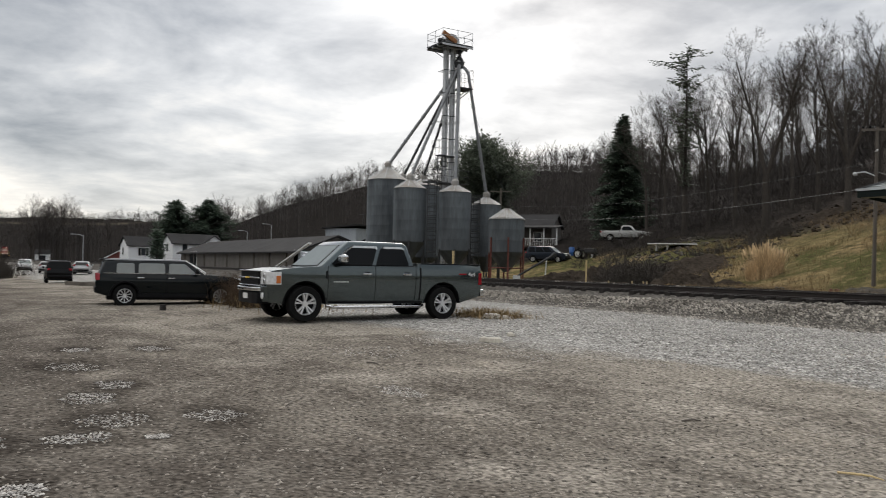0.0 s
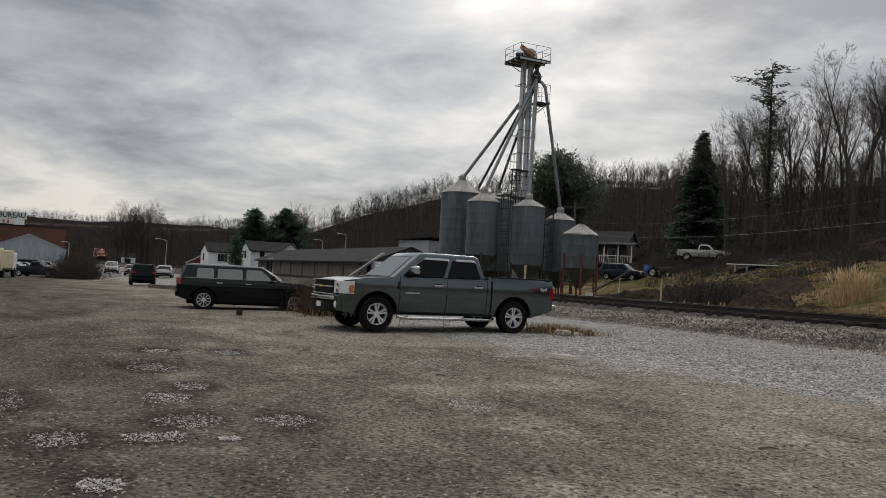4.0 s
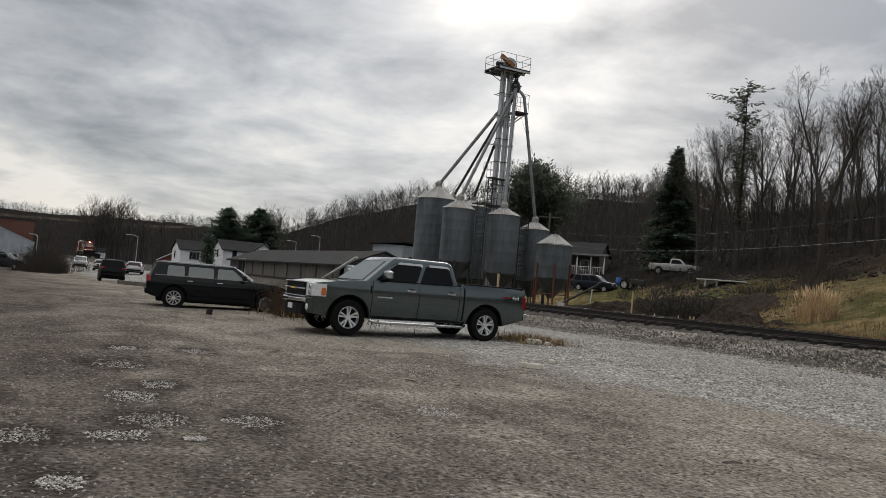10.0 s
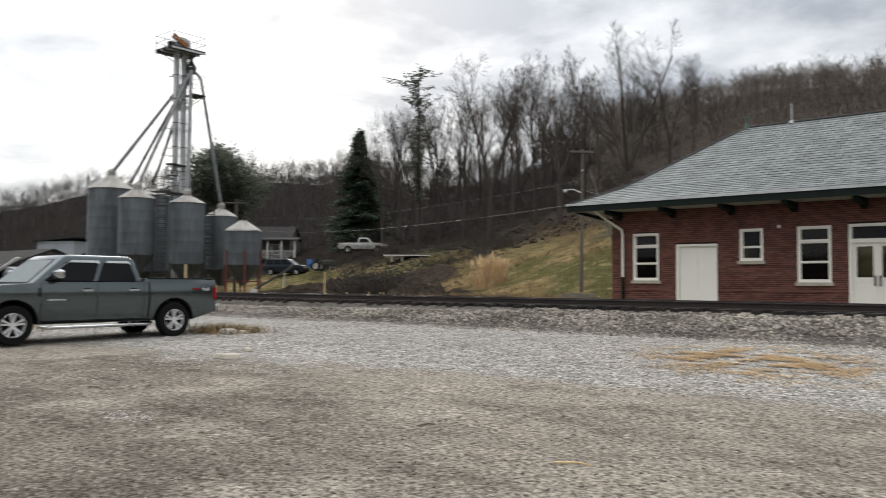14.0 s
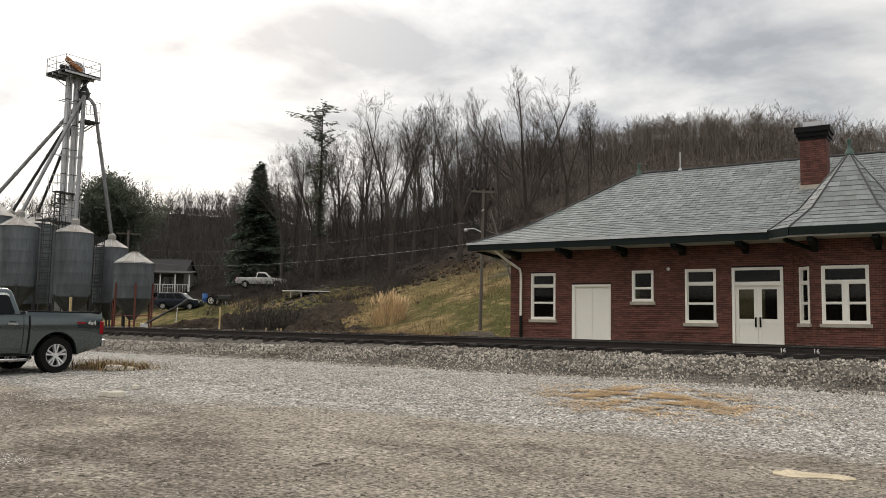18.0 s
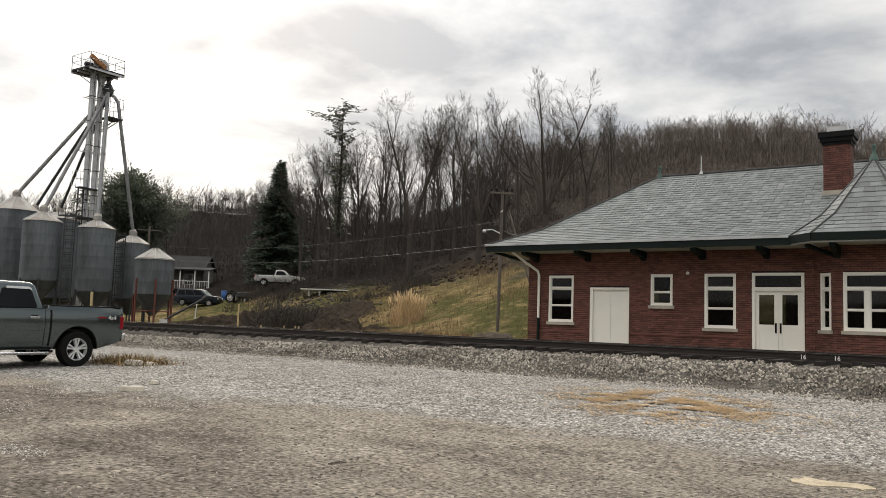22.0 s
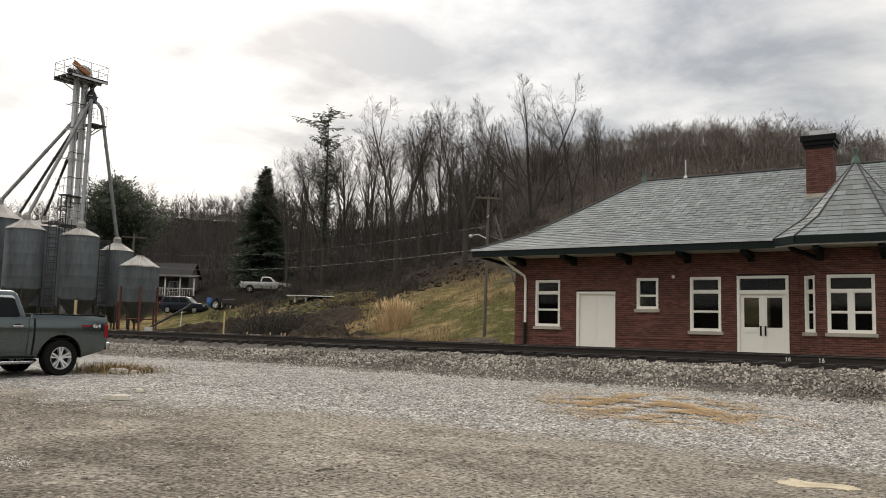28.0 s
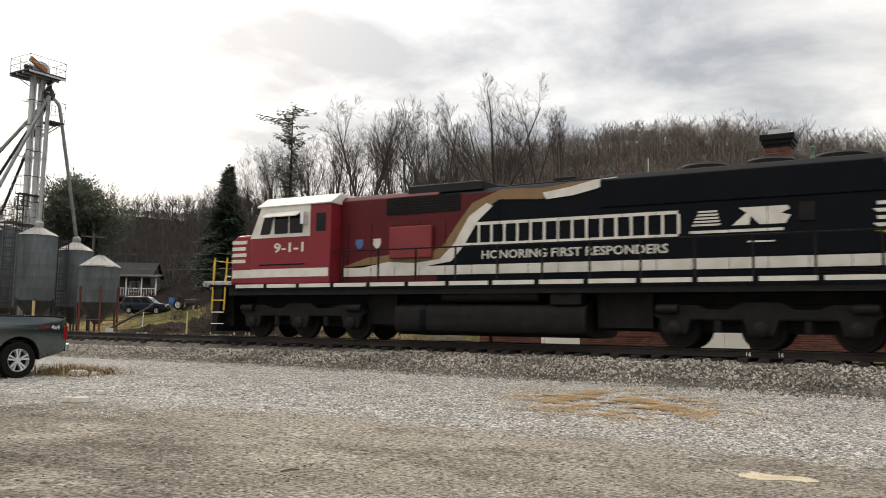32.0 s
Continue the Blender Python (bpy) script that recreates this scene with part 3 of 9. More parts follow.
def brick_face(g, x0, x1, z0, z1, holes, place, apart=None, found=None):
    """Separate bricks in running bond on a plane; place(u, d, z) gives the point d metres proud of the plane."""
    row, w = 0, 0.215
    z = z0
    while z < z1 - 0.03:
        h = 0.062
        u = x0 - (w / 2 if row % 2 else 0)
        proud = 0.012 if row % 6 else 0.004
        while u < x1:
            a, b = max(u, x0), min(u + w - 0.01, x1)
            u += w
            if b - a < 0.03:
                continue
            if any(a < hx1 and b > hx0 and z < hz1 and z + h > hz0 for hx0, hx1, hz0, hz1 in holes):
                for hx0, hx1, hz0, hz1 in holes:
                    if z < hz1 and z + h > hz0 and a < hx1 and b > hx0:
                        if a < hx0:
                            b = min(b, hx0)
                        elif b > hx1:
                            a = max(a, hx1)
                        else:
                            b = a
                if b - a < 0.03:
                    continue
            d = proud + 0.003 * ((row * 7 + int(a * 31)) % 3)
            if apart and apart[0] < a and b < apart[1] and apart[2] < z < apart[3] and b - a > w - 0.02 and len(found) < 300:
                found.append(place((a + b) / 2, d, z))
                continue
            g.add([place(a, d, z), place(b, d, z), place(b, d, z + h), place(a, d, z + h), place(a, -0.02, z), place(b, -0.02, z), place(b, -0.02, z + h), place(a, -0.02, z + h)],
                  [(0, 1, 2, 3), (3, 2, 6, 7), (1, 0, 4, 5), (0, 3, 7, 4), (2, 1, 5, 6)])
        z += 0.078
        row += 1


def wall_panels(g, x0, x1, z0, z1, holes, place, thick=0.35):
    """A wall with through openings, made of solid panels round them."""
    xs = sorted({x0, x1, *[h[0] for h in holes], *[h[1] for h in holes]})
    for a, b in zip(xs, xs[1:]):
        cuts = sorted((h[2], h[3]) for h in holes if h[0] < (a + b) / 2 < h[1])
        z = z0
        for c0, c1 in cuts + [(z1, z1)]:
            if c0 > z + 1e-4:
                p = [place(u, d, w) for w in (z, c0) for u, d in ((a, 0), (b, 0), (b, -thick), (a, -thick))]
                g.add(p, [(3, 2, 1, 0), (4, 5, 6, 7), (0, 1, 5, 4), (1, 2, 6, 5), (2, 3, 7, 6), (3, 0, 4, 7)])
            z = c1


def sash_window(name, u0, u1, z0, z1, place, transom=0.0, double=False, label=""):
    """A white wooden window with a stone sill; transom: height of its upper light."""
    def bar(a, b, c, d, near, far):
        p = [place(u, t, w) for w in (c, d) for u, t in ((a, near), (b, near), (b, far), (a, far))]
        return p, [(3, 2, 1, 0), (4, 5, 6, 7), (0, 1, 5, 4), (1, 2, 6, 5), (2, 3, 7, 6), (3, 0, 4, 7)]
    w = tagged(new(name), label or "white-painted wooden sash window with dark panes in brick wall", "window", kind="structure")
    f = Geo()
    t = 0.085
    for a, b, c, d in ((u0, u0 + t, z0, z1), (u1 - t, u1, z0, z1), (u0 + t, u1 - t, z1 - t, z1), (u0 + t, u1 - t, z0, z0 + t)):
        f.add(*bar(a, b, c, d, 0.03, -0.12))
    part("window_frame", f, CREAM, w)
    cells = []
    top = z1 - t
    if transom:
        part("transom_bar", Geo().add(*bar(u0 + t, u1 - t, top - transom - 0.09, top - transom, 0.02, -0.12)), CREAM, w)
        cells.append((u0 + t, u1 - t, top - transom, top))
        top -= transom + 0.09
    spans = [(u0 + t, u1 - t)]
    if double:
        m = (u0 + u1) / 2
        part("mullion", Geo().add(*bar(m - 0.085, m + 0.085, z0 + t, top, 0.025, -0.12)), CREAM, w)
        spans = [(u0 + t, m - 0.085), (m + 0.085, u1 - t)]
    mid = z0 + t + (top - z0 - t) * (0.48 if transom else 0.42)
    for a, b in spans:
        part("meeting_rail", Geo().add(*bar(a, b, mid - 0.018, mid + 0.018, 0.0, -0.10)), CREAM, w)
        cells += [(a, b, z0 + t, mid - 0.018), (a, b, mid + 0.018, top)]
    for a, b, c, d in cells:
        s = Geo()
        for e in ((a, a + 0.026, c, d), (b - 0.026, b, c, d), (a + 0.026, b - 0.026, d - 0.026, d), (a + 0.026, b - 0.026, c, c + 0.026)):
            s.add(*bar(*e, -0.03, -0.09))
        part("sash", s, CREAM, w)
        pane = part("pane", Geo().add(*bar(a + 0.026, b - 0.026, c + 0.026, d - 0.026, -0.055, -0.062)), WINGLASS, w)
        pane.visible_shadow = False
    part("window_sill", Geo().add(*bar(u0 - 0.07, u1 + 0.07, z0 - 0.12, z0, 0.10, -0.1)), STONE, w)
    return w


def clear_glass():
    m = bpy.data.materials.new("old_window_pane")
    m.use_nodes = True
    nt = m.node_tree
    nt.nodes.clear()
    N, L = nt.nodes.new, nt.links.new
    out, mix, tr, gl, fr = N("ShaderNodeOutputMaterial"), N("ShaderNodeMixShader"), N("ShaderNodeBsdfTransparent"), N("ShaderNodeBsdfGlossy"), N("ShaderNodeFresnel")
    tr.inputs[0].default_value = (0.36, 0.38, 0.38, 1)
    gl.inputs["Roughness"].default_value = 0.03
    fr.inputs[0].default_value = 1.33
    L(fr.outputs[0], mix.inputs[0])
    L(tr.outputs[0], mix.inputs[1])
    L(gl.outputs[0], mix.inputs[2])
    L(mix.outputs[0], out.inputs[0])
    return m


SINGLEBRICK = material("single_red_brick", (0.150, 0.060, 0.046), 0.85, other=(0.095, 0.037, 0.030), scale=0.5, amount=0.5, fine=60, bump=0.2, grain=0.15, vary=0.32, world=True)
SINGLESLATE = material("single_grey_slate", (0.132, 0.150, 0.152), 0.55, other=(0.088, 0.102, 0.104), scale=0.8, amount=0.5, fine=18, bump=0.15, grain=0.14, vary=0.30, world=True)
WINGLASS = clear_glass()
SOFFIT = material("dull_soffit_paint", (0.40, 0.40, 0.38), 0.7, scale=2, amount=0.4)
# near-black colour puts the room's shade into its floor and ceiling
DARKROOM = material("unlit_room_colour", (0.035, 0.033, 0.03), 0.9, scale=1)
# openings in the wall towards the track
OPEN = [("window_1", -15.61, -14.49, 1.60, 3.52), ("door_1", -13.75, -12.09, BASE_Z, 3.03), ("window_2", -11.21, -10.35, 2.34, 3.55), ("window_3", -9.13, -7.99, 1.54, 3.56), ("door_2", -7.42, -5.65, BASE_Z, 3.58),
        ("window_6", 0.95, 2.1, 1.54, 3.56), ("window_7", 5.0, 6.15, 1.54, 3.56)]


def front(u, d, z):
    return (u, WALL_Y - d, z)


def make_depot():
    walls = Geo()
    holes = [o[1:] for o in OPEN] + [(-5.1, -1.9, BASE_Z, 4.45)]
    wall_panels(walls, WX0, WX1, 0.3, EAVE_Z, holes, front)
    wall = part("wall_front", walls, MORTAR)
    tagged(wall, "dark red brick depot wall with white windows and doors", "wall", kind="structure")
    b = Geo()
    single = []
    brick_face(b, WX0, -5.32, 0.45, EAVE_Z - 0.1, holes, front, (-12.1, -7.4, 0.6, 2.0), single)
    one = Geo().box(-0.1025, 0.1025, 0.0, 0.03, 0, 0.062).mesh("brick", SINGLEBRICK)
    for p in single:
        same("brick", one, wall, Matrix.Translation(p))
    brick_face(b, -1.7, 4.0, 0.45, EAVE_Z - 0.1, holes, front)
    tagged(part("bricks", b, BRICK, wall), "dark red bricks in running bond", kind="stuff")
    # a projecting belt course at sill height
    belt = Geo()
    for a, c in ((WX0, -13.85), (-11.99, -7.52), (-1.7, 4.0)):
        belt.box(a, c, WALL_Y - 0.045, WALL_Y, 1.20, 1.26)
    part("belt_course", belt, BRICK, wall)
    # other walls
    for name, x0, x1, y0, y1 in (("wall_west", WX0, WX0 + 0.35, WALL_Y + 0.35, DEPTH_Y), ("wall_east", WX1 - 0.35, WX1, WALL_Y + 0.35, DEPTH_Y), ("wall_back", WX0 + 0.35, WX1 - 0.35, DEPTH_Y - 0.35, DEPTH_Y)):
        g = Geo()
        if name == "wall_back":
            bh = [(-14.9, -13.9, 1.6, 3.4), (-9.2, -8.0, 1.5, 3.5), (-7.0, -6.7, 1.7, 2.9), (-3.8, -2.8, 1.6, 3.4)]
            wall_panels(g, x0, x1, 0.3, EAVE_Z, bh, lambda u, d, z: (u, DEPTH_Y - 0.35 - d, z))
        else:
            g.box(x0, x1, y0, y1, 0.3, EAVE_Z)
        w = part(name, g, MORTAR if name != "wall_back" else BRICK)
        tagged(w, "dark red brick depot wall", "wall", kind="structure")
        if name == "wall_west":
            s = Geo()
            brick_face(s, WALL_Y, DEPTH_Y, 0.45, EAVE_Z - 0.1, [], lambda u, d, z: (WX0 - d, u, z))
            tagged(part("bricks", s, BRICK, w), "dark red bricks in running bond", kind="stuff")
    tagged(part("floor", Geo().box(WX0 + 0.35, WX1 - 0.35, WALL_Y + 0.35, DEPTH_Y - 0.35, 0.4, BASE_Z), DARKROOM), "plank floor inside the empty depot, coloured near black as if unlit", "floor", kind="structure")
    tagged(part("ceiling", Geo().box(WX0 + 0.35, WX1 - 0.35, WALL_Y + 0.35, DEPTH_Y - 0.35, EAVE_Z - 0.16, EAVE_Z - 0.02), DARKROOM), "plain ceiling inside the depot, coloured near black as if unlit", "ceiling", kind="structure")
    tagged(part("platform", Geo().box(-19.5, 14, 26.6, WALL_Y, 0.3, 0.60), material("old_paving", (0.16, 0.12, 0.10), 0.9, scale=1.2, fine=15)), "low worn brick paving before the depot", "platform", kind="structure")
    # windows
    sash_window("window_1", *OPEN[0][1:], front, transom=0.40)
    sash_window("window_2", *OPEN[2][1:], front)
    sash_window("window_3", *OPEN[3][1:], front, transom=0.42)
    sash_window("window_6", *OPEN[5][1:], front, transom=0.42)
    sash_window("window_7", *OPEN[6][1:], front, transom=0.42)
    # freight door
    d = tagged(new("door_1"), "plain cream-painted freight door closed in the brick wall", "door", kind="structure")
    u0, u1, z0, z1 = OPEN[1][1:]
    f = Geo().box(u0, u0 + 0.12, WALL_Y - 0.03, WALL_Y + 0.2, z0, z1).box(u1 - 0.06, u1, WALL_Y - 0.03, WALL_Y + 0.2, z0, z1).box(u0 + 0.12, u1 - 0.06, WALL_Y - 0.03, WALL_Y + 0.2, z1 - 0.09, z1)
    part("door_frame", f, CREAM, d)
    n = 2
    step = (u1 - u0 - 0.18) / n
    for i in range(n):
        part("door_board", Geo().box(u0 + 0.12 + i * step, u0 + 0.12 + (i + 1) * step - 0.006, WALL_Y + 0.07, WALL_Y + 0.11, z0, z1 - 0.09), CREAM, d)
    # double entrance door with transom light
    d = tagged(new("door_2"), "white half-glazed double door with dark transom light", "door", kind="structure")
    u0, u1, z0, z1 = OPEN[4][1:]
    f = Geo().box(u0, u0 + 0.10, WALL_Y - 0.04, WALL_Y + 0.2, z0, z1).box(u1 - 0.10, u1, WALL_Y - 0.04, WALL_Y + 0.2, z0, z1).box(u0 + 0.1, u1 - 0.1, WALL_Y - 0.04, WALL_Y + 0.2, z1 - 0.10, z1)
    f.box(u0 + 0.1, u1 - 0.1, WALL_Y - 0.03, WALL_Y + 0.2, 2.92, 3.06)
    part("door_frame", f, CREAM, d)
    part("pane", Geo().box(u0 + 0.1, u1 - 0.1, WALL_Y + 0.06, WALL_Y + 0.07, 3.06, z1 - 0.1), WINGLASS, d).visible_shadow = False
    mid = (u0 + u1) / 2
    for a, b in ((u0 + 0.1, mid - 0.004), (mid + 0.004, u1 - 0.1)):
        leaf = Geo()
        yy = (WALL_Y + 0.05, WALL_Y + 0.095)
        leaf.box(a, a + 0.13, *yy, z0, 2.92).box(b - 0.13, b, *yy, z0, 2.92).box(a + 0.13, b - 0.13, *yy, 2.79, 2.92).box(a + 0.13, b - 0.13, *yy, z0, z0 + 0.22).box(a + 0.13, b - 0.13, *yy, 1.55, 1.72)
        lf = part("door_leaf", leaf, CREAM, d)
        part("door_panel", Geo().box(a + 0.13, b - 0.13, yy[0] + 0.015, yy[1] - 0.01, z0 + 0.22, 1.55), CREAM, lf)
        part("pane", Geo().box(a + 0.13, b - 0.13, yy[0] + 0.02, yy[0] + 0.03, 1.72, 2.79), WINGLASS, lf).visible_shadow = False
        s = mid - 0.11 if a < mid - 0.3 else mid + 0.05
        part("push_plate", Geo().box(s, s + 0.06, yy[0] - 0.03, yy[0] - 0.004, 1.42, 1.78), TRIM, lf, "black handle plate")
    # bay
    BX0, BX1, BY = -4.5, -2.5, 30.0
    bay = tagged(new("bay_wall"), "three-sided brick bay with white windows", "wall", kind="structure")
    q = 0.8 * math.sqrt(2)

    def left(u, d, z):
        k = math.sqrt(0.5)
        return (-5.3 + u * k - d * k, WALL_Y - u * k - d * k, z)

    def right(u, d, z):
        k = math.sqrt(0.5)
        return (BX1 + u * k + d * k, BY + u * k - d * k, z)

    def face(u, d, z):
        return (u, BY - d, z)
    for place, a, b, hole, name, two in ((left, 0, q, (0.32, 0.86, 1.58, 3.53), "window_4", False), (face, BX0, BX1, (-4.30, -2.86, 1.58, 3.53), "window_5", True), (right, 0, q, (0.28, 0.82, 1.58, 3.53), "window_8", False)):
        g = Geo()
        wall_panels(g, a, b, 0.3, EAVE_Z, [hole], place, 0.3)
        part("bay_side", g, MORTAR, bay)
        s = Geo()
        brick_face(s, a, b, 0.45, EAVE_Z - 0.1, [hole], place)
        tagged(part("bricks", s, BRICK, bay), "dark red bricks in running bond", kind="stuff")
        sash_window(name, *hole, place, transom=0.42, double=two)
    make_depot_roof(bay)


def slate_face(g, a, b, c, d, course=0.21, width=0.28, seed=1, parent=None):
    """Slates laid on the quad a b (eave, left to right) c d (top, right to left)."""
    rnd = random.Random(seed)
    made = 0
    a, b, c, d = (Vector(p) for p in (a, b, c, d))
    rise = ((d - a) + (c - b)) / 2
    n = (b - a).cross(rise).normalized()
    rows = max(1, int(((a + b) / 2 - (c + d) / 2).length / course))
    for i in range(rows):
        k0, k1 = i / rows, min(1.0, (i + 1.25) / rows)
        p, q = a.lerp(d, k0), b.lerp(c, k0)
        p1, q1 = a.lerp(d, k1), b.lerp(c, k1)
        length = (q - p).length
        cols = max(1, int(length / width))
        off = 0.5 if i % 2 else 0.0
        for j in range(-1, cols + 1):
            s0, s1 = (j + off) / cols, (j + off + 1) / cols - 0.022 / max(length, 0.3)
            s0, s1 = max(0.0, s0), min(1.0, s1)
            if s1 - s0 < 0.05 / max(length, 0.3):
                continue
            lift = 0.020 + rnd.uniform(0, 0.010)
            low = rnd.uniform(0, 0.012)
            down = (p - p1).normalized() * low
            e0, e1 = p.lerp(q, s0) + n * lift + down, p.lerp(q, s1) + n * lift + down
            t0, t1 = p1.lerp(q1, s0) + n * 0.006, p1.lerp(q1, s1) + n * 0.006
            if parent is not None and i < 8 and abs(s1 - s0 - 1 / cols) < 0.3 / cols and made < 300 and -16 < e0.x < -7:
                made += 1
                o = (e0 + e1) / 2
                part("slate", Geo().add([v - o for v in (e0, e1, t1, t0, e0 - n * lift, e1 - n * lift)], [(0, 1, 2, 3), (4, 5, 1, 0), (4, 0, 3), (1, 5, 2)]), SINGLESLATE, parent, at=Matrix.Translation(o))
                continue
            g.add([e0, e1, t1, t0, e0 - n * lift, e1 - n * lift], [(0, 1, 2, 3), (4, 5, 1, 0), (4, 0, 3), (1, 5, 2)])


def make_depot_roof(bay):
    roof = tagged(new("roof"), "hipped grey slate roof with dark green eaves", "roof", kind="structure")
    ex0, ex1, ey0, ey1, ez = -17.9, WX1 + 1.3, 29.5, DEPTH_Y + 1.3, 4.74
    ry, rz, rx0, rx1 = 35.2, 8.2, -12.45, 8.0
    # flare line a little way up the slope
    ins, fz = 1.7, 5.48
    fx0, fx1, fy0, fy1 = ex0 + ins * 0.95, ex1 - ins, ey0 + ins, ey1 - ins
    E = [(ex0, ey0, ez), (ex1, ey0, ez), (ex1, ey1, ez), (ex0, ey1, ez)]
    F = [(fx0, fy0, fz), (fx1, fy0, fz), (fx1, fy1, fz), (fx0, fy1, fz)]
    R = [(rx0, ry, rz), (rx1, ry, rz)]
    deck = Geo()
    deck.add(E + F + R, [(0, 1, 5, 4), (1, 2, 6, 5), (2, 3, 7, 6), (3, 0, 4, 7), (4, 5, 9, 8), (5, 6, 9), (6, 7, 8, 9), (7, 4, 8), (3, 2, 1, 0)])
    part("roof_deck", deck, DARKSTEEL, roof)
    s = Geo()
    for (a, b, c, d), k in (((E[0], E[1], F[1], F[0]), 1), ((F[0], F[1], R[1], R[0]), 2), ((E[3], E[0], F[0], F[3]), 3), ((F[3], F[0], R[0], R[0]), 4)):
        slate_face(s, a, b, c, d, seed=k, parent=roof if k == 1 else None)
    tagged(part("slates", s, SLATE, roof), "weathered grey slates in courses", kind="stuff")
    # ridge and hip caps
    for p, q in ((R[0], R[1]), (F[0], R[0]), (E[0], F[0])):
        part("ridge_cap", Geo().tube([Vector(p) + Vector((0, 0, 0.03)), Vector(q) + Vector((0, 0, 0.03))], 0.05, 6), DARKSTEEL, roof)
    # gutter, fascia, soffit
    g = Geo().box(ex0 - 0.05, -5.84, ey0 - 0.06, ey0, ez - 0.30, ez + 0.02).box(ex0 - 0.06, ex0, ey0, ey1, ez - 0.30, ez + 0.02)
    g.box(-1.16, ex1, ey0 - 0.06, ey0, ez - 0.24, ez + 0.02)
    part("fascia", g, GREENBLACK, roof, "dark green fascia and gutter")
    so = Geo().box(ex0, ex1, ey0, WALL_Y - 0.02, ez - 0.30, ez - 0.25).box(ex0, WX0 - 0.02, WALL_Y - 0.02, ey1, ez - 0.30, ez - 0.25)
    part("soffit", so, SOFFIT, roof, "pale soffit boards")
    part("gutter_line", Geo().box(ex0 - 0.1, -5.9, ey0 - 0.10, ey0 - 0.06, ez - 0.05, ez + 0.04), STEEL, roof)
    # brackets
    arm = Geo().prism([(WALL_Y - 0.02, 4.44), (ey0 + 0.06, 4.44), (ey0 + 0.12, 4.30), (ey0 + 0.45, 4.27), (WALL_Y - 0.3, 4.22), (WALL_Y - 0.02, 4.08)], -0.11, 0.11, "x")
    me = arm.mesh("eave_bracket", GREENBLACK)
    for x in (-16.2, -13.85, -11.5, -9.2, -6.9, 0.0, 2.3, 4.6, 6.9, 9.2):
        same("eave_bracket", me, roof, pose(x, 0, 0))
    corner = Geo().tube([(WX0 - 0.02, WALL_Y - 0.02, 4.1), (ex0 + 0.25, ey0 + 0.25, 4.45)], 0.07, 5)
    part("eave_bracket", corner, GREENBLACK, roof)
    # turret over the bay
    apex = Vector((-3.5, 31.5, 7.62))
    ring = [(-5.84, 29.5), (-5.04, 28.7), (-1.96, 28.7), (-1.16, 29.5), (-0.9, 32.4), (-2.2, 34.2), (-4.8, 34.2), (-6.1, 32.4)]
    low = [Vector((x, y, ez)) for x, y in ring]
    midr = [p.lerp(apex, 0.36) + Vector((0, 0, -0.30)) for p in low]
    t = Geo().add(low + midr + [apex], [(i, (i + 1) % 8, 8 + (i + 1) % 8, 8 + i) for i in range(8)] + [(8 + i, 8 + (i + 1) % 8, 16) for i in range(8)] + [tuple(reversed(range(8)))])
    turret = part("turret_roof", t, SLATE, roof, "pointed slate turret roof over the bay")
    s = Geo()
    for i in (7, 0, 1, 2, 3):
        j = (i + 1) % 8
        slate_face(s, low[i], low[j], midr[j], midr[i], 0.24, 0.34, 10 + i)
        slate_face(s, midr[i], midr[j], apex, apex, 0.24, 0.34, 20 + i)
    tagged(part("slates", s, SLATE, turret), "weathered grey slates in courses", kind="stuff")
    for i in (0, 1, 2, 3, 7):
        part("hip_cap", Geo().tube([low[i] + Vector((0, 0, 0.03)), midr[i] + Vector((0, 0, 0.03)), apex], 0.04, 5), DARKSTEEL, turret)
    fa, sf = Geo(), Geo()
    for i in (0, 1, 2):
        p, q = low[i], low[i + 1]
        o = Vector(((q - p).y, -(q - p).x, 0)).normalized() * 0.06
        fa.add([p, q, q + o, p + o] + [v + Vector((0, 0, -0.26)) for v in (p, q, q + o, p + o)], [(0, 3, 2, 1), (4, 5, 6, 7), (3, 7, 6, 2), (0, 1, 5, 4), (0, 4, 7, 3), (1, 2, 6, 5)])
    part("fascia", fa, GREENBLACK, turret)
    sf.prism([(-5.84, 29.5), (-5.04, 28.7), (-1.96, 28.7), (-1.16, 29.5)], ez - 0.31, ez - 0.26, "z")
    part("soffit", sf, SOFFIT, turret)
    for x, y in ((-4.45, 28.85), (-2.55, 28.85)):
        part("eave_bracket", Geo().prism([(29.98, 4.43), (y, 4.43), (y, 4.3), (29.98, 4.0)], x - 0.09, x + 0.09, "x"), GREENBLACK, turret)
    part("eave_bracket", Geo().tube([(-4.55, 29.95, 4.1), (-5.3, 29.2, 4.4)], 0.08, 5), GREENBLACK, turret)
    # finials
    for name, at in (("finial", apex), ("finial", Vector(R[0]))):
        part(name, Geo().lathe([(0.16, -0.1), (0.11, 0.08), (0.06, 0.16), (0.05, 0.3), (0.09, 0.38), (0.07, 0.46), (0.0, 0.5)], 12, at=tuple(at)), COPPER, roof, "green copper finial", smooth=40)
    part("vent_pipe", Geo().tube([(-10.6, 35.2, 8.2), (-10.6, 35.2, 9.0)], 0.025, 6).lathe([(0.12, 8.18), (0.05, 8.32)], 8, at=(-10.6, 35.2, 0)), STEEL, roof)
    # downpipe at the corner
    dp = Geo().tube([(-16.75, 29.62, 4.45), (-16.55, 30.1, 4.15), (-16.1, 30.68, 3.7), (-16.05, 30.70, 3.5), (-16.05, 30.70, 1.75)], 0.055, 8)
    part("downpipe", dp, CREAM, roof, "cream downpipe at the corner")
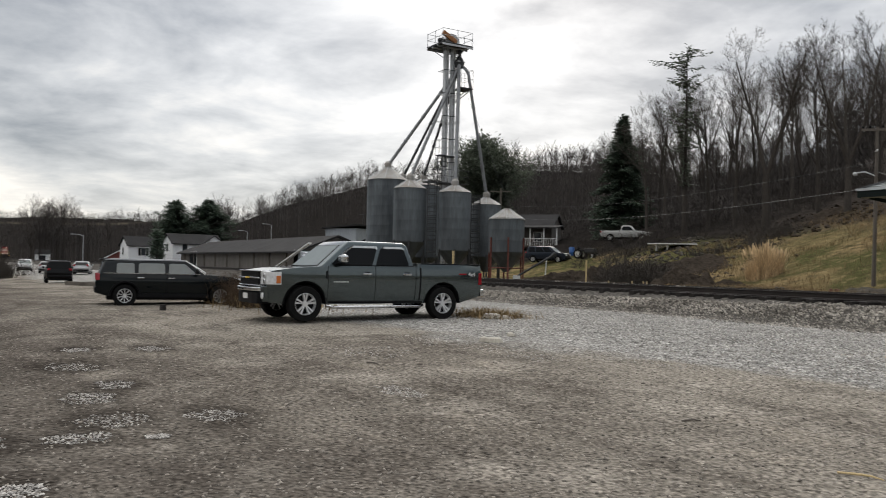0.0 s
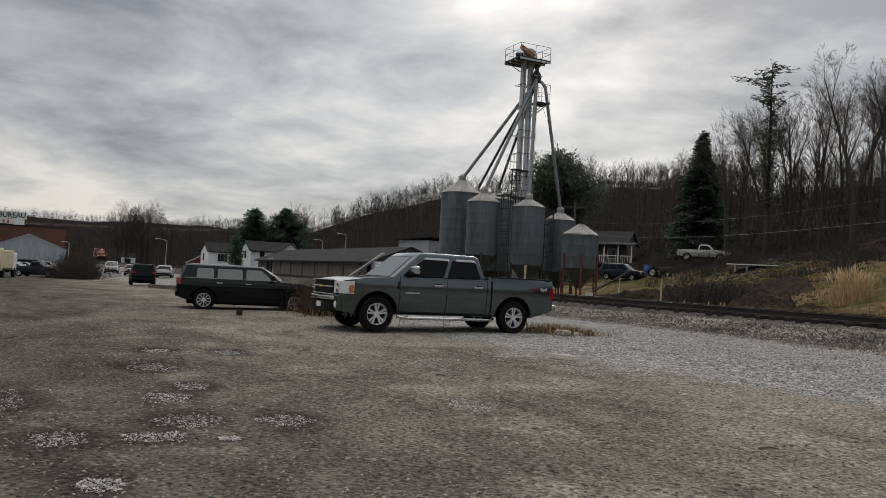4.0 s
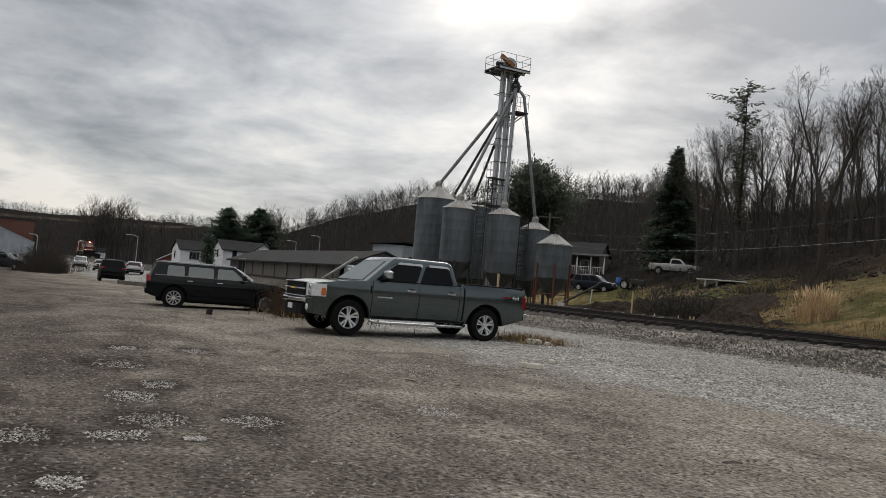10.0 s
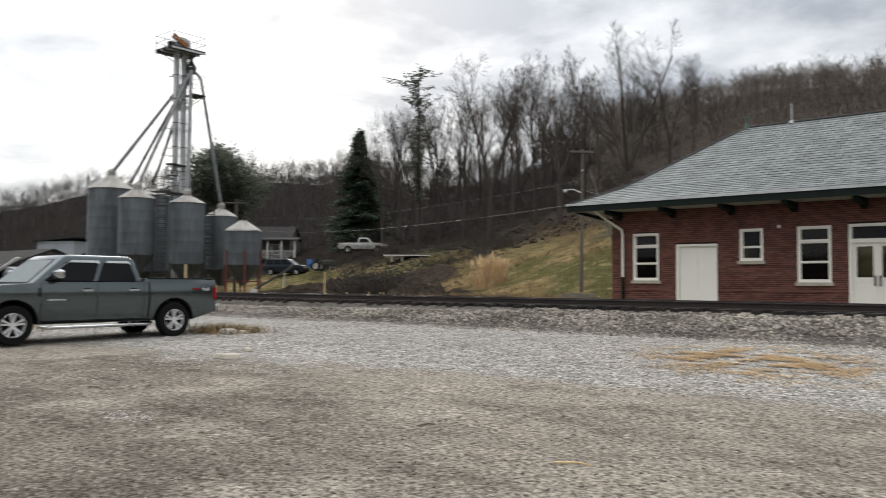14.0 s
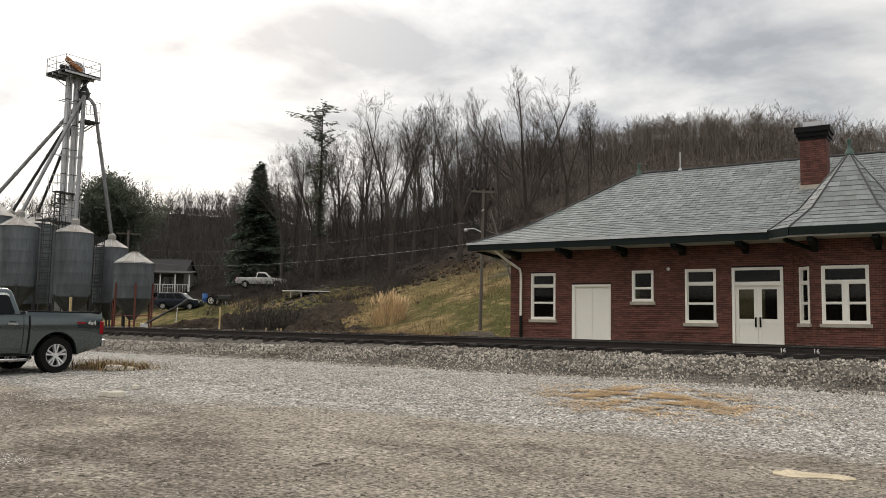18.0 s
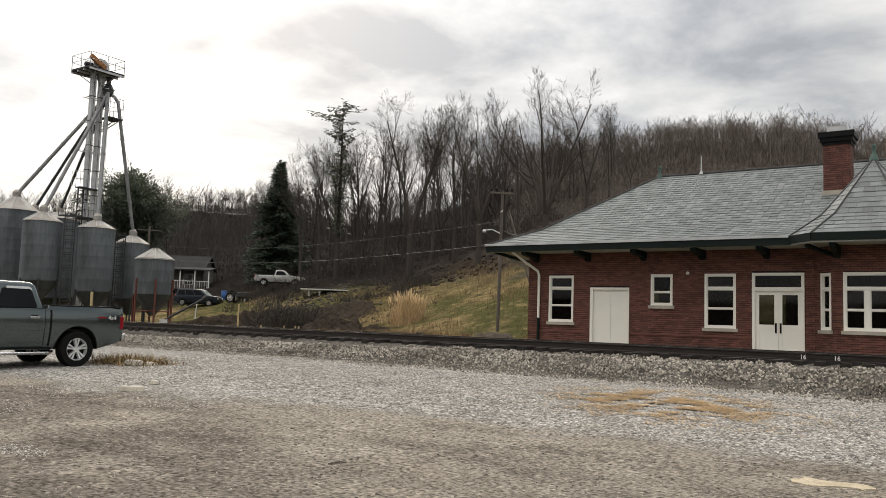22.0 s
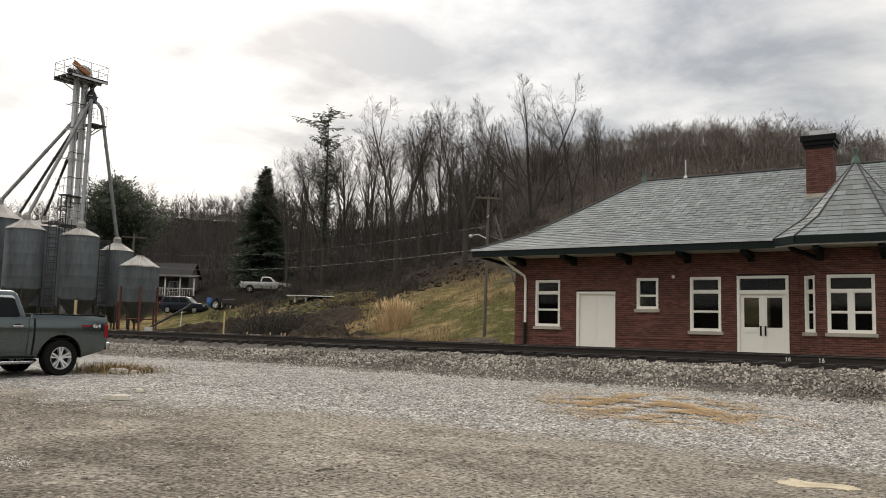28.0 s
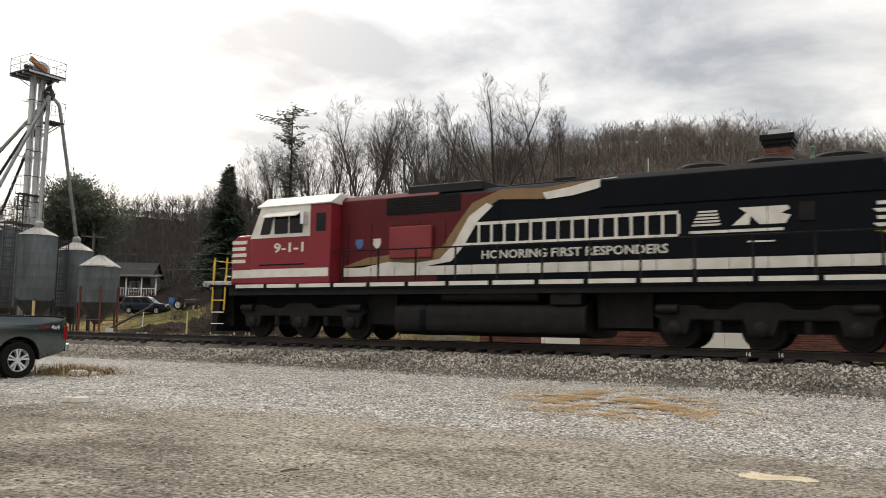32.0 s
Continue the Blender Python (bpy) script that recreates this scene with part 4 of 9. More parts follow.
    part("downpipe_foot", Geo().tube([(-16.05, 30.70, 1.75), (-16.05, 30.70, 0.6)], 0.06, 8), GREENBLACK, roof)
    part("downpipe", Geo().tube([(-17.7, 30.3, 4.45), (-17.2, 30.75, 4.1), (-16.62, 31.1, 3.75)], 0.05, 8), STEEL, roof)
    # chimney
    ch = tagged(new("chimney"), "red brick chimney with dark corbelled cap", "chimney", kind="structure")
    x0, x1, y0, y1 = -5.34, -4.44, 32.9, 33.7
    part("chimney_core", Geo().box(x0, x1, y0, y1, 5.8, 8.75), MORTAR, ch)
    b = Geo()
    brick_face(b, x0, x1, 6.75, 8.55, [], lambda u, d, z: (u, y0 - d, z))
    brick_face(b, y0, y1, 6.4, 8.55, [], lambda u, d, z: (x1 + d, u, z))
    brick_face(b, y0, y1, 6.4, 8.55, [], lambda u, d, z: (x0 - d, u, z))
    tagged(part("bricks", b, BRICK, ch), "red bricks", kind="stuff")
    part("chimney_base", Geo().box(x0 - 0.04, x1 + 0.04, y0 - 0.05, y1, 6.5, 6.78), STONE, ch, "pale flashing at its foot")
    cap = Geo().box(x0 - 0.05, x1 + 0.05, y0 - 0.05, y1 + 0.05, 8.50, 8.62).box(x0 - 0.11, x1 + 0.11, y0 - 0.11, y1 + 0.11, 8.62, 8.78).box(x0 - 0.17, x1 + 0.17, y0 - 0.17, y1 + 0.17, 8.78, 8.98)
    part("chimney_cap", cap, TRIM, ch, "sooty black corbelled cap")
    part("flue_cover", Geo().box(x0 + 0.1, x1 - 0.12, y0 + 0.1, y1 - 0.1, 8.98, 9.22), STEEL, ch)
    part("wall_light", Geo().lathe([(0.05, 0), (0.07, 0.05), (0.0, 0.1)], 8, "y", (-9.75, WALL_Y - 0.12, 3.58)), WHITEPAINT, bay)


make_depot()


# ---- vehicles ----
def wheel_meshes(r, w, spokes, rim_mat):
    """Tyre and rim, turning round y, outer face towards +y."""
    ty = Geo().lathe([(r * 0.62, -w / 2), (r * 0.95, -w / 2), (r, -w * 0.36), (r, w * 0.36), (r * 0.95, w / 2), (r * 0.64, w / 2), (r * 0.62, w * 0.3)], 28, "y", caps=False)
    rim = Geo().lathe([(r * 0.64, w * 0.44), (r * 0.60, w * 0.46), (r * 0.57, w * 0.30), (r * 0.55, 0.0)], 28, "y", caps=False)
    count = spokes * 2 if spokes <= 6 else spokes
    for i in range(count):
        turn = 2 * math.pi * i / count
        if spokes <= 6:
            turn = 2 * math.pi * (i // 2) / spokes + (0.19 if i % 2 else -0.19)
        m = Euler((0, turn, 0)).to_matrix().to_4x4()
        sw = r * (0.042 if spokes <= 6 else 0.034)
        pts = [(-sw * 0.8, w * 0.34, r * 0.10), (sw * 0.8, w * 0.34, r * 0.10), (sw * 1.25, w * 0.42, r * 0.60), (-sw * 1.25, w * 0.42, r * 0.60), (-sw * 0.8, w * 0.05, r * 0.10), (sw * 0.8, w * 0.05, r * 0.10), (sw * 1.25, w * 0.1, r * 0.60), (-sw * 1.25, w * 0.1, r * 0.60)]
        rim.add([m @ Vector(p) for p in pts], [(0, 1, 2, 3), (7, 6, 5, 4), (0, 4, 5, 1), (1, 5, 6, 2), (2, 6, 7, 3), (3, 7, 4, 0)])
    rim.lathe([(r * 0.17, w * 0.20), (r * 0.17, w * 0.30), (r * 0.16, w * 0.38), (0.0, w * 0.39)], 14, "y")
    inner = Geo().lathe([(r * 0.58, w * 0.10), (0.0, w * 0.11)], 20, "y", caps=False)
    return ty.mesh("wheel", TYRE, 40), rim.mesh("rim", rim_mat, 30), inner.mesh("brake", TRIM)


def body_mesh(geo, mat, shape, x0, x1, z0, z1):
    """Cuts flat sides into strips and curves them with shape()."""
    bm = bmesh.new()
    me = geo.mesh("body", mat)
    bm.from_mesh(me)
    for axis, lo, hi, n in ((2, z0, z1, 9), (0, x0, x1, 16)):
        for i in range(1, n):
            co, no = Vector((0, 0, 0)), Vector((0, 0, 0))
            co[axis], no[axis] = lo + (hi - lo) * i / n, 1
            bmesh.ops.bisect_plane(bm, geom=bm.verts[:] + bm.edges[:] + bm.faces[:], plane_co=co, plane_no=no, dist=0.002)
    for v in bm.verts:
        v.co = shape(v.co)
    bm.to_mesh(me)
    bm.free()
    me.shade_smooth()
    me.set_sharp_from_angle(angle=radians(32))
    return me


def body_shape(front, rear, half, bottom, high, tuck=0.05):
    """Side panels that round in towards sill, belt and both ends."""
    wide = bottom + 0.66 * (high - bottom)

    def shape(p):
        x, y, z = p
        k = 0.055 * ((z - wide) / (high - wide)) ** 2 if z > wide else tuck * ((wide - z) / (wide - bottom)) ** 2
        k += 0.11 * max(0.0, (x - front + 0.8) / 0.8) ** 2.4 + 0.07 * max(0.0, (rear + 0.5 - x) / 0.5) ** 2.2
        crown = 0.035 * (1 - (y / half) ** 2) if z > high - 0.3 and x > 0.9 else 0.0
        return Vector((x - 0.10 * (abs(y) / half) ** 3 * max(0.0, (x - front + 0.5) / 0.5), y * (1 - k), z + crown))
    return shape


def vehicle(name, label, category, at, paint, front, rear, fa, ra, r, half, top, bottom, belt, roof, pillars, group="", spokes=10, rim=None, inset=0.2, tail=None, tail_z=(0.9, 1.1), head_z=(0.75, 0.9), pane_top=0.08, glass=None, visor=False, lights=True, upright=False):
    """A vehicle facing +x. top: outline of the lower body, front to rear. belt and roof: (x front, x rear, z). pillars: x of the posts at the belt."""
    car = thing(name, label, category, at, group)
    glass = glass or CARGLASS
    high = max(z for x, z in top)
    shape = body_shape(front, rear, half, bottom, high, 0.09 if visor else 0.05)
    R = r + (0.125 if visor else 0.075)

    def arch(cx):
        z = bottom
        a0 = math.asin(max(-1, min(1, (z - r) / R)))
        return [(cx + R * math.cos(a0 + (math.pi - 2 * a0) * i / 12), r + R * math.sin(a0 + (math.pi - 2 * a0) * i / 12)) for i in range(13)]
    under = list(reversed(arch(ra))) + list(reversed(arch(fa)))
    outline = list(top) + [(rear + 0.06, bottom + (0.17 if visor else 0.08))] + under + [(front - 0.08, bottom + 0.03)]
    bod = same("body", body_mesh(Geo().prism(outline, -half, half), paint, shape, rear, front, bottom, high), car)
    bv = bod.modifiers.new("bevel", "BEVEL")
    bv.width, bv.segments, bv.limit_method, bv.angle_limit = 0.045, 3, "ANGLE", radians(40)
    part("underbody", Geo().box(rear + (0.8 if visor else 0.3), front - 0.3, -half + 0.25, half - 0.25, r * (1.0 if visor else 0.62), bottom + 0.42), TRIM, car)
    zb, zr = belt[2], roof[2]
    hb, hr = half - 0.05, half - inset
    ring = lambda x0, x1, h, z: [(x0, -h * 0.86, z), (x0 - 0.06, -h, z), (x1 + 0.05, -h, z), (x1, -h * 0.88, z), (x1, h * 0.88, z), (x1 + 0.05, h, z), (x0 - 0.06, h, z), (x0, h * 0.86, z)]
    cab = Geo().loft([list(reversed(ring(belt[0], belt[1], hb, zb - 0.04))), list(reversed(ring(roof[0] + 0.05, roof[1] - 0.02, hr + 0.015, zr - 0.09))), list(reversed(ring(roof[0] - 0.06, roof[1] + 0.06, hr - 0.04, zr - 0.02))), list(reversed(ring(roof[0] - 0.3, roof[1] + 0.3, hr - 0.22, zr)))])
    part("cabin", cab, paint, car, smooth=40, bevel=0.02)

    def on_side(x, k, s, d):
        """Point on the side slope: k from belt to roof."""
        z = zb + (zr - 0.09 - zb) * k
        y = hb + (hr + 0.015 - hb) * k + d
        return (x, s * y, z)

    def lean(x, k):
        """Keeps the end posts parallel to the front and rear slopes."""
        t = (x - belt[1]) / (belt[0] - belt[1])
        xr = roof[1] + (roof[0] - roof[1]) * t
        if upright:
            return x + (roof[0] - belt[0]) * max(0.0, x / belt[0]) * k
        return x + (xr - x) * k * 0.97
    for s in (-1, 1):
        for a, b in zip(pillars, pillars[1:]):
            a0, b0 = a - 0.05, b + 0.05
            kt, c = 1 - pane_top, 0.10
            ko = [(a0, 0.10), (a0 - 0.04, 0.06), (b0 + 0.04, 0.06), (b0, 0.10), (b0 + 0.02, kt - c), (b0 + 0.10, kt), (a0 - 0.12, kt), (a0 - 0.02, kt - c)]
            if upright:
                ko = [(a0, 0.10), (a0 - 0.03, 0.06), (b0 + 0.03, 0.06), (b0, 0.10), (b0 + 0.01, kt - c), (b0 + 0.04, kt), (a0 - 0.05, kt), (a0 - 0.01, kt - c)]
            q = [on_side(lean(x, k), k, s, 0.008) for x, k in ko]
            back = [(x, y - s * 0.03, z) for x, y, z in q]
            n = len(q)
            f = [tuple(range(n)), tuple(range(2 * n - 1, n - 1, -1))] + [(i, n + i, n + (i + 1) % n, (i + 1) % n) for i in range(n)]
            part("side_window", Geo().add(q + back, f if s < 0 else [tuple(reversed(e)) for e in f]), glass, car)
            if visor:
                line = [(b0 + 0.01, kt - 0.04), (b0 + 0.08, kt + 0.03), (a0 - 0.14, kt + 0.03)]
                if a == pillars[0]:
                    line += [(a0 - 0.03, kt - 0.12), (a0 + 0.01, kt - 0.34), (a0 + 0.03, kt - 0.52)]
                else:
                    line += [(a0 - 0.02, kt - 0.04)]
                inner = [on_side(lean(x, k - 0.10 if i < 3 else k), k - 0.10 if i < 3 else k, s, 0.012) for i, (x, k) in enumerate(line)]
                inner = [(x - (0.07 if i > 2 and len(line) > 4 else 0), y, z) for i, (x, y, z) in enumerate(inner)]
                outer = [on_side(lean(x, k), k, s, 0.026) for x, k in line]
                part("window_visor", Geo().add(outer + inner, [((i, i + 1, len(line) + i + 1, len(line) + i) if s > 0 else (len(line) + i, len(line) + i + 1, i + 1, i)) for i in range(len(line) - 1)]), CHROME, car, "chrome window visor")
    for nm, xb, xr, d in (("windscreen", belt[0], roof[0] + 0.05, 1), ("rear_window", belt[1], roof[1] - 0.02, -1)):
        pts = []
        for k in (0.07, 0.94):
            x = xb + (xr - xb) * k + d * 0.012
            z = (zb - 0.04) + (zr - 0.09 - zb + 0.04) * k
            y = (hb + (hr - hb) * k) * 0.83
            pts += [(x, -y, z), (x, y, z)]
        q = [pts[0], pts[1], pts[3], pts[2]]
        pale = SCREENGLASS if nm == "windscreen" else glass
        back = [(x - d * 0.03, y, z - 0.02) for x, y, z in q]
        f = [(0, 1, 2, 3), (7, 6, 5, 4), (0, 4, 5, 1), (1, 5, 6, 2), (2, 6, 7, 3), (3, 7, 4, 0)]
        part(nm, Geo().add(q + back, f if d > 0 else [tuple(reversed(e)) for e in f]), pale, car)
        mid = Vector([sum(c) / 4 for c in zip(*q)])
        big = [mid + Vector(((Vector(c) - mid).x * 1.06, (Vector(c) - mid).y * 1.05, (Vector(c) - mid).z * 1.06)) - Vector((d * 0.006, 0, 0.003)) for c in q]
        big += [c - Vector((d * 0.03, 0, 0.02)) for c in big]
        part("screen_seal", Geo().add(big, f if d > 0 else [tuple(reversed(e)) for e in f]), TRIM, car)
    ty, rm, br = wheel_meshes(r, r * 0.62, spokes, rim or ALLOY)
    for x in (fa, ra):
        for s in (-1, 1):
            w = same("wheel", ty, car, pose(x, s * (half - r * 0.29), r, 0, 0, 0 if s > 0 else 180))
            same("rim", rm, w)
            same("brake", br, w)
    for s in (-1, 1):
        if lights:
            part("headlight", Geo().box(front - 0.14, front + 0.012, s * (half - 0.34), s * (half - 0.05), *head_z).warp(shape), CLEARLENS, car, bevel=0.02)
        part("tail_light", Geo().box(rear - 0.012, rear + 0.10, s * (half - 0.22), s * (half - 0.0) + s * 0.012, *(tail or tail_z)).warp(shape), REDLENS, car, bevel=0.015)
        if not visor:
            part("door_mirror", Geo().box(belt[0] - 0.42, belt[0] - 0.30, s * half, s * (half + 0.18), zb + 0.02, zb + 0.17), paint, car, bevel=0.03)
    if visor:
        return car
    part("bumper", Geo().box(front - 0.1, front + 0.04, -half + 0.1, half - 0.1, bottom + 0.05, bottom + 0.22), TRIM, car, bevel=0.03)
    part("bumper", Geo().box(rear - 0.04, rear + 0.1, -half + 0.1, half - 0.1, bottom + 0.1, bottom + 0.26), TRIM, car, bevel=0.03)
    return car


def writing(name, text, size, mat, parent, at, depth=0.004, label="", width=None):
    """Raised lettering in the built-in font, as a mesh."""
    cu = bpy.data.curves.new(name, "FONT")
    cu.body, cu.size, cu.extrude, cu.align_x, cu.resolution_u, cu.offset = text, size, depth, "CENTER", 2, size * 0.02
    tmp = new(name, cu)
    me = bpy.data.meshes.new_from_object(tmp.evaluated_get(bpy.context.evaluated_depsgraph_get()))
    bpy.data.objects.remove(tmp)
    me.materials.clear()
    me.materials.append(mat)
    if width:
        xs = [v.co.x for v in me.vertices]
        k = width / (max(xs) - min(xs))
        for v in me.vertices:
            v.co.x *= k
    ob = same(name, me, parent, at)
    if label:
        tagged(ob, label)
    return ob


def make_pickup():
    top = [(2.74, 0.66), (2.80, 0.80), (2.78, 1.04), (2.66, 1.14), (2.1, 1.21), (1.30, 1.27), (-1.10, 1.29), (-1.105, 1.37), (-2.98, 1.36), (-3.0, 0.75)]
    t = vehicle("pickup_truck", "dark grey-green crew-cab pickup truck parked on gravel", "pickup truck", pose(-18.22, 8.875, 0.19, 0, 0, -90), TRUCKPAINT, 2.78, -3.0, 1.82, -1.82, 0.40, 0.98, top, 0.40,
                (1.52, -1.06, 1.28), (0.80, -0.88, 1.88), [1.28, 0.10, -0.92], spokes=5, inset=0.24, tail=(0.86, 1.17), pane_top=0.09, visor=True, lights=False)
    shape = body_shape(2.78, -3.0, 0.98, 0.40, 1.37, 0.09)

    def skin(s, x, z, proud=0.0):
        """A point on the painted side, a little proud of it."""
        p = shape(Vector((x, s * 0.98, z)))
        return (p.x, p.y + s * proud, p.z)

    def strip(name, mat, s, x0, x1, z0, z1, proud, label=""):
        """A thin piece that follows the side's curve."""
        zs = [z0 + (z1 - z0) * i / 6 for i in range(7)]
        rings = [[skin(s, x0, z, proud), skin(s, x1, z, proud), skin(s, x1, z, -0.02), skin(s, x0, z, -0.02)] for z in zs]
        return part(name, Geo().loft(rings), mat, t, label)
    # front
    gr = part("grille", Geo().box(2.70, 2.80, -0.63, 0.63, 0.80, 1.12), TRIM, t, bevel=0.01)
    for z in (0.86, 0.91, 1.03, 1.08):
        part("grille_slat", Geo().box(2.78, 2.815, -0.60, 0.60, z, z + 0.012), TRIM, gr)
    part("grille_bar", Geo().box(2.78, 2.85, -0.64, 0.64, 0.955, 0.995), CHROME, gr, "chrome bar", bevel=0.015)
    part("grille_frame", Geo().box(2.74, 2.84, -0.67, 0.67, 1.115, 1.14), CHROME, gr, "chrome surround", bevel=0.01)
    part("grille_frame", Geo().box(2.74, 2.84, -0.67, 0.67, 0.795, 0.82), CHROME, gr, "chrome surround", bevel=0.01)
    part("emblem", Geo().prism([(-0.12, 0.955), (0.12, 0.955), (0.12, 0.995), (-0.12, 0.995)], 2.85, 2.865, "x"), YELLOW, gr)
    b = part("front_bumper", Geo().prism([(2.66, -0.70), (2.86, -0.68), (2.93, -0.5), (2.95, 0.0), (2.93, 0.5), (2.86, 0.68), (2.66, 0.70)], 0.68, 0.77, "z"), CHROME, t, "chrome front bumper", bevel=0.02)
    part("bumper_skirt", Geo().prism([(2.5, -0.70), (2.84, -0.66), (2.88, -0.4), (2.88, 0.4), (2.84, 0.66), (2.5, 0.70)], 0.40, 0.655, "z"), TRIM, t, bevel=0.02)
    part("number_plate", Geo().box(2.885, 2.90, -0.15, 0.15, 0.50, 0.62), WHITEPAINT, b)
    for s in (-1, 1):
        part("bumper_cheek", Geo().box(2.42, 2.85, s * 0.68, s * 0.965, 0.44, 0.80).warp(shape), TRUCKPAINT, t, bevel=0.03)
        part("fog_light", Geo().lathe([(0.08, 0.0), (0.06, 0.02), (0, 0.025)], 10, "x", (2.76, s * 0.76, 0.58)), CLEARLENS, t)
        part("headlight", Geo().box(2.42, 2.81, s * 0.64, s * 0.992, 0.83, 1.12).warp(shape), CLEARLENS, t, "clear faceted headlight", bevel=0.015)
        for z in (0.90, 1.03):
            part("headlight_bulb", Geo().lathe([(0.055, 0.0), (0.05, 0.012), (0.0, 0.015)], 12, "x", (2.73, s * 0.78, z)), CHROME, t)
        part("turn_signal", Geo().box(2.44, 2.56, s * 0.90, s * 0.998, 0.86, 1.03).warp(shape), AMBERLENS, t, bevel=0.01)
        part("running_board", Geo().tube([(1.28, s * 0.86, 0.36), (1.16, s * 0.97, 0.325), (-1.16, s * 0.97, 0.325), (-1.28, s * 0.86, 0.36)], 0.036, 8), CHROME, t, "chrome side step bar", smooth=40)
        for x, w in ((1.28, 0.006), (0.07, 0.006), (-1.03, 0.006), (-1.16, 0.022)):
            strip("door_gap", TRIM, s, x - w, x + w, 0.47, 1.27, 0.003)
        strip("door_gap", TRIM, s, -1.02, 1.28, 0.455, 0.468, 0.003)
        strip("fuel_flap_gap", TRIM, s, 1.30, 1.34, 0.98, 1.16, 0.004)
        for x in (0.20, -0.88):
            part("door_handle", Geo().box(x - 0.02, x + 0.21, s * 0.95, s * 1.008, 1.075, 1.125), CHROME, t, "chrome handle", bevel=0.015)
            # black patch stands for the shaded hollow behind the handle
            part("handle_recess", Geo().box(x + 0.02, x + 0.17, s * 0.95, s * 0.978, 1.06, 1.15), TRIM, t)
        strip("side_moulding", TRUCKPAINT, s, -1.0, 0.05, 0.755, 0.815, 0.012)
        strip("side_moulding", TRUCKPAINT, s, 0.09, 1.26, 0.755, 0.815, 0.012)
        m = part("mirror_cap", Geo().box(0.90, 1.08, s * 1.01, s * 1.25, 1.35, 1.54), CHROME, t, "chrome mirror cap", bevel=0.05)
        part("mirror_base", Geo().box(0.93, 1.05, s * 0.90, s * 1.16, 1.31, 1.36), TRIM, t, bevel=0.02)
        part("door_seal", Geo().box(-0.97, 1.12, s * 0.90, s * 0.935, 1.283, 1.305), TRIM, t)
        for k in range(9):
            part("badge_bar", Geo().box(0.78 + k * 0.042, 0.806 + k * 0.042, s * 0.97, s * 0.984, 0.895, 0.925), ALLOY, t)
    writing("decal", "4x4", 0.14, ALLOY, t, pose(-2.66, 0.972, 1.08, 90, 0, 180), 0.002, "silver four by four decal")
    part("decal_flash", Geo().box(-2.50, -2.28, 0.955, 0.977, 1.11, 1.145), REDLENS, t, "red decal flash")
    for s in (-1, 1):
        part("shoulder_line", Geo().tube([(2.3, s * 0.925, 1.13), (1.3, s * 0.938, 1.185), (-1.0, s * 0.938, 1.20)], 0.03, 8), TRUCKPAINT, t, smooth=60)
        # black strip along the sill paints the shade low on the side
        strip("rocker_panel", TRIM, s, -1.25, 1.25, 0.41, 0.45, 0.004)
        part("arch_liner", Geo().loft([[(1.82 + 0.520 * math.cos(a), y, 0.40 + 0.520 * math.sin(a)) for a in [math.pi * i / 14 for i in range(15)]] + [(1.82 - 0.50, y, 0.40)] + [(1.82 + 0.50 * math.cos(a), y, 0.40 + 0.50 * math.sin(a)) for a in [math.pi * (13 - i) / 14 for i in range(14)]] for y in (s * 0.45, s * 0.93)]), TRIM, t)
        part("arch_liner", Geo().loft([[(-1.82 + 0.520 * math.cos(a), y, 0.40 + 0.520 * math.sin(a)) for a in [math.pi * i / 14 for i in range(15)]] + [(-1.82 - 0.50, y, 0.40)] + [(-1.82 + 0.50 * math.cos(a), y, 0.40 + 0.50 * math.sin(a)) for a in [math.pi * (13 - i) / 14 for i in range(14)]] for y in (s * 0.45, s * 0.93)]), TRIM, t)
    # open bed
    part("bed_rail", Geo().box(-2.95, -1.14, 0.86, 0.945, 1.355, 1.385), TRIM, t, "black plastic bed rail cap", bevel=0.01)
    part("bed_rail", Geo().box(-2.95, -1.14, -0.945, -0.86, 1.355, 1.385), TRIM, t, "black plastic bed rail cap", bevel=0.01)
    part("bed_floor", Geo().box(-2.9, -1.15, -0.86, 0.86, 0.80, 0.84), TRIM, t)
    part("rear_bumper", Geo().box(-3.10, -2.98, -0.9, 0.9, 0.55, 0.75), CHROME, t, "chrome rear bumper", bevel=0.03)
    part("antenna", Geo().prism([(-0.12, 1.865), (0.1, 1.865), (-0.1, 1.95)], -0.02, 0.02), TRIM, t)
    part("wiper", Geo().tube([(1.28, 0.5, 1.31), (1.22, -0.1, 1.33)], 0.012, 5), TRIM, t)


DARKGREENPAINT = material("black_green_car_paint", (0.003, 0.0055, 0.0065), 0.2, 0.0, scale=2, amount=0.2, bump=0, grain=0.03, coat=0.4, spec=0.1)


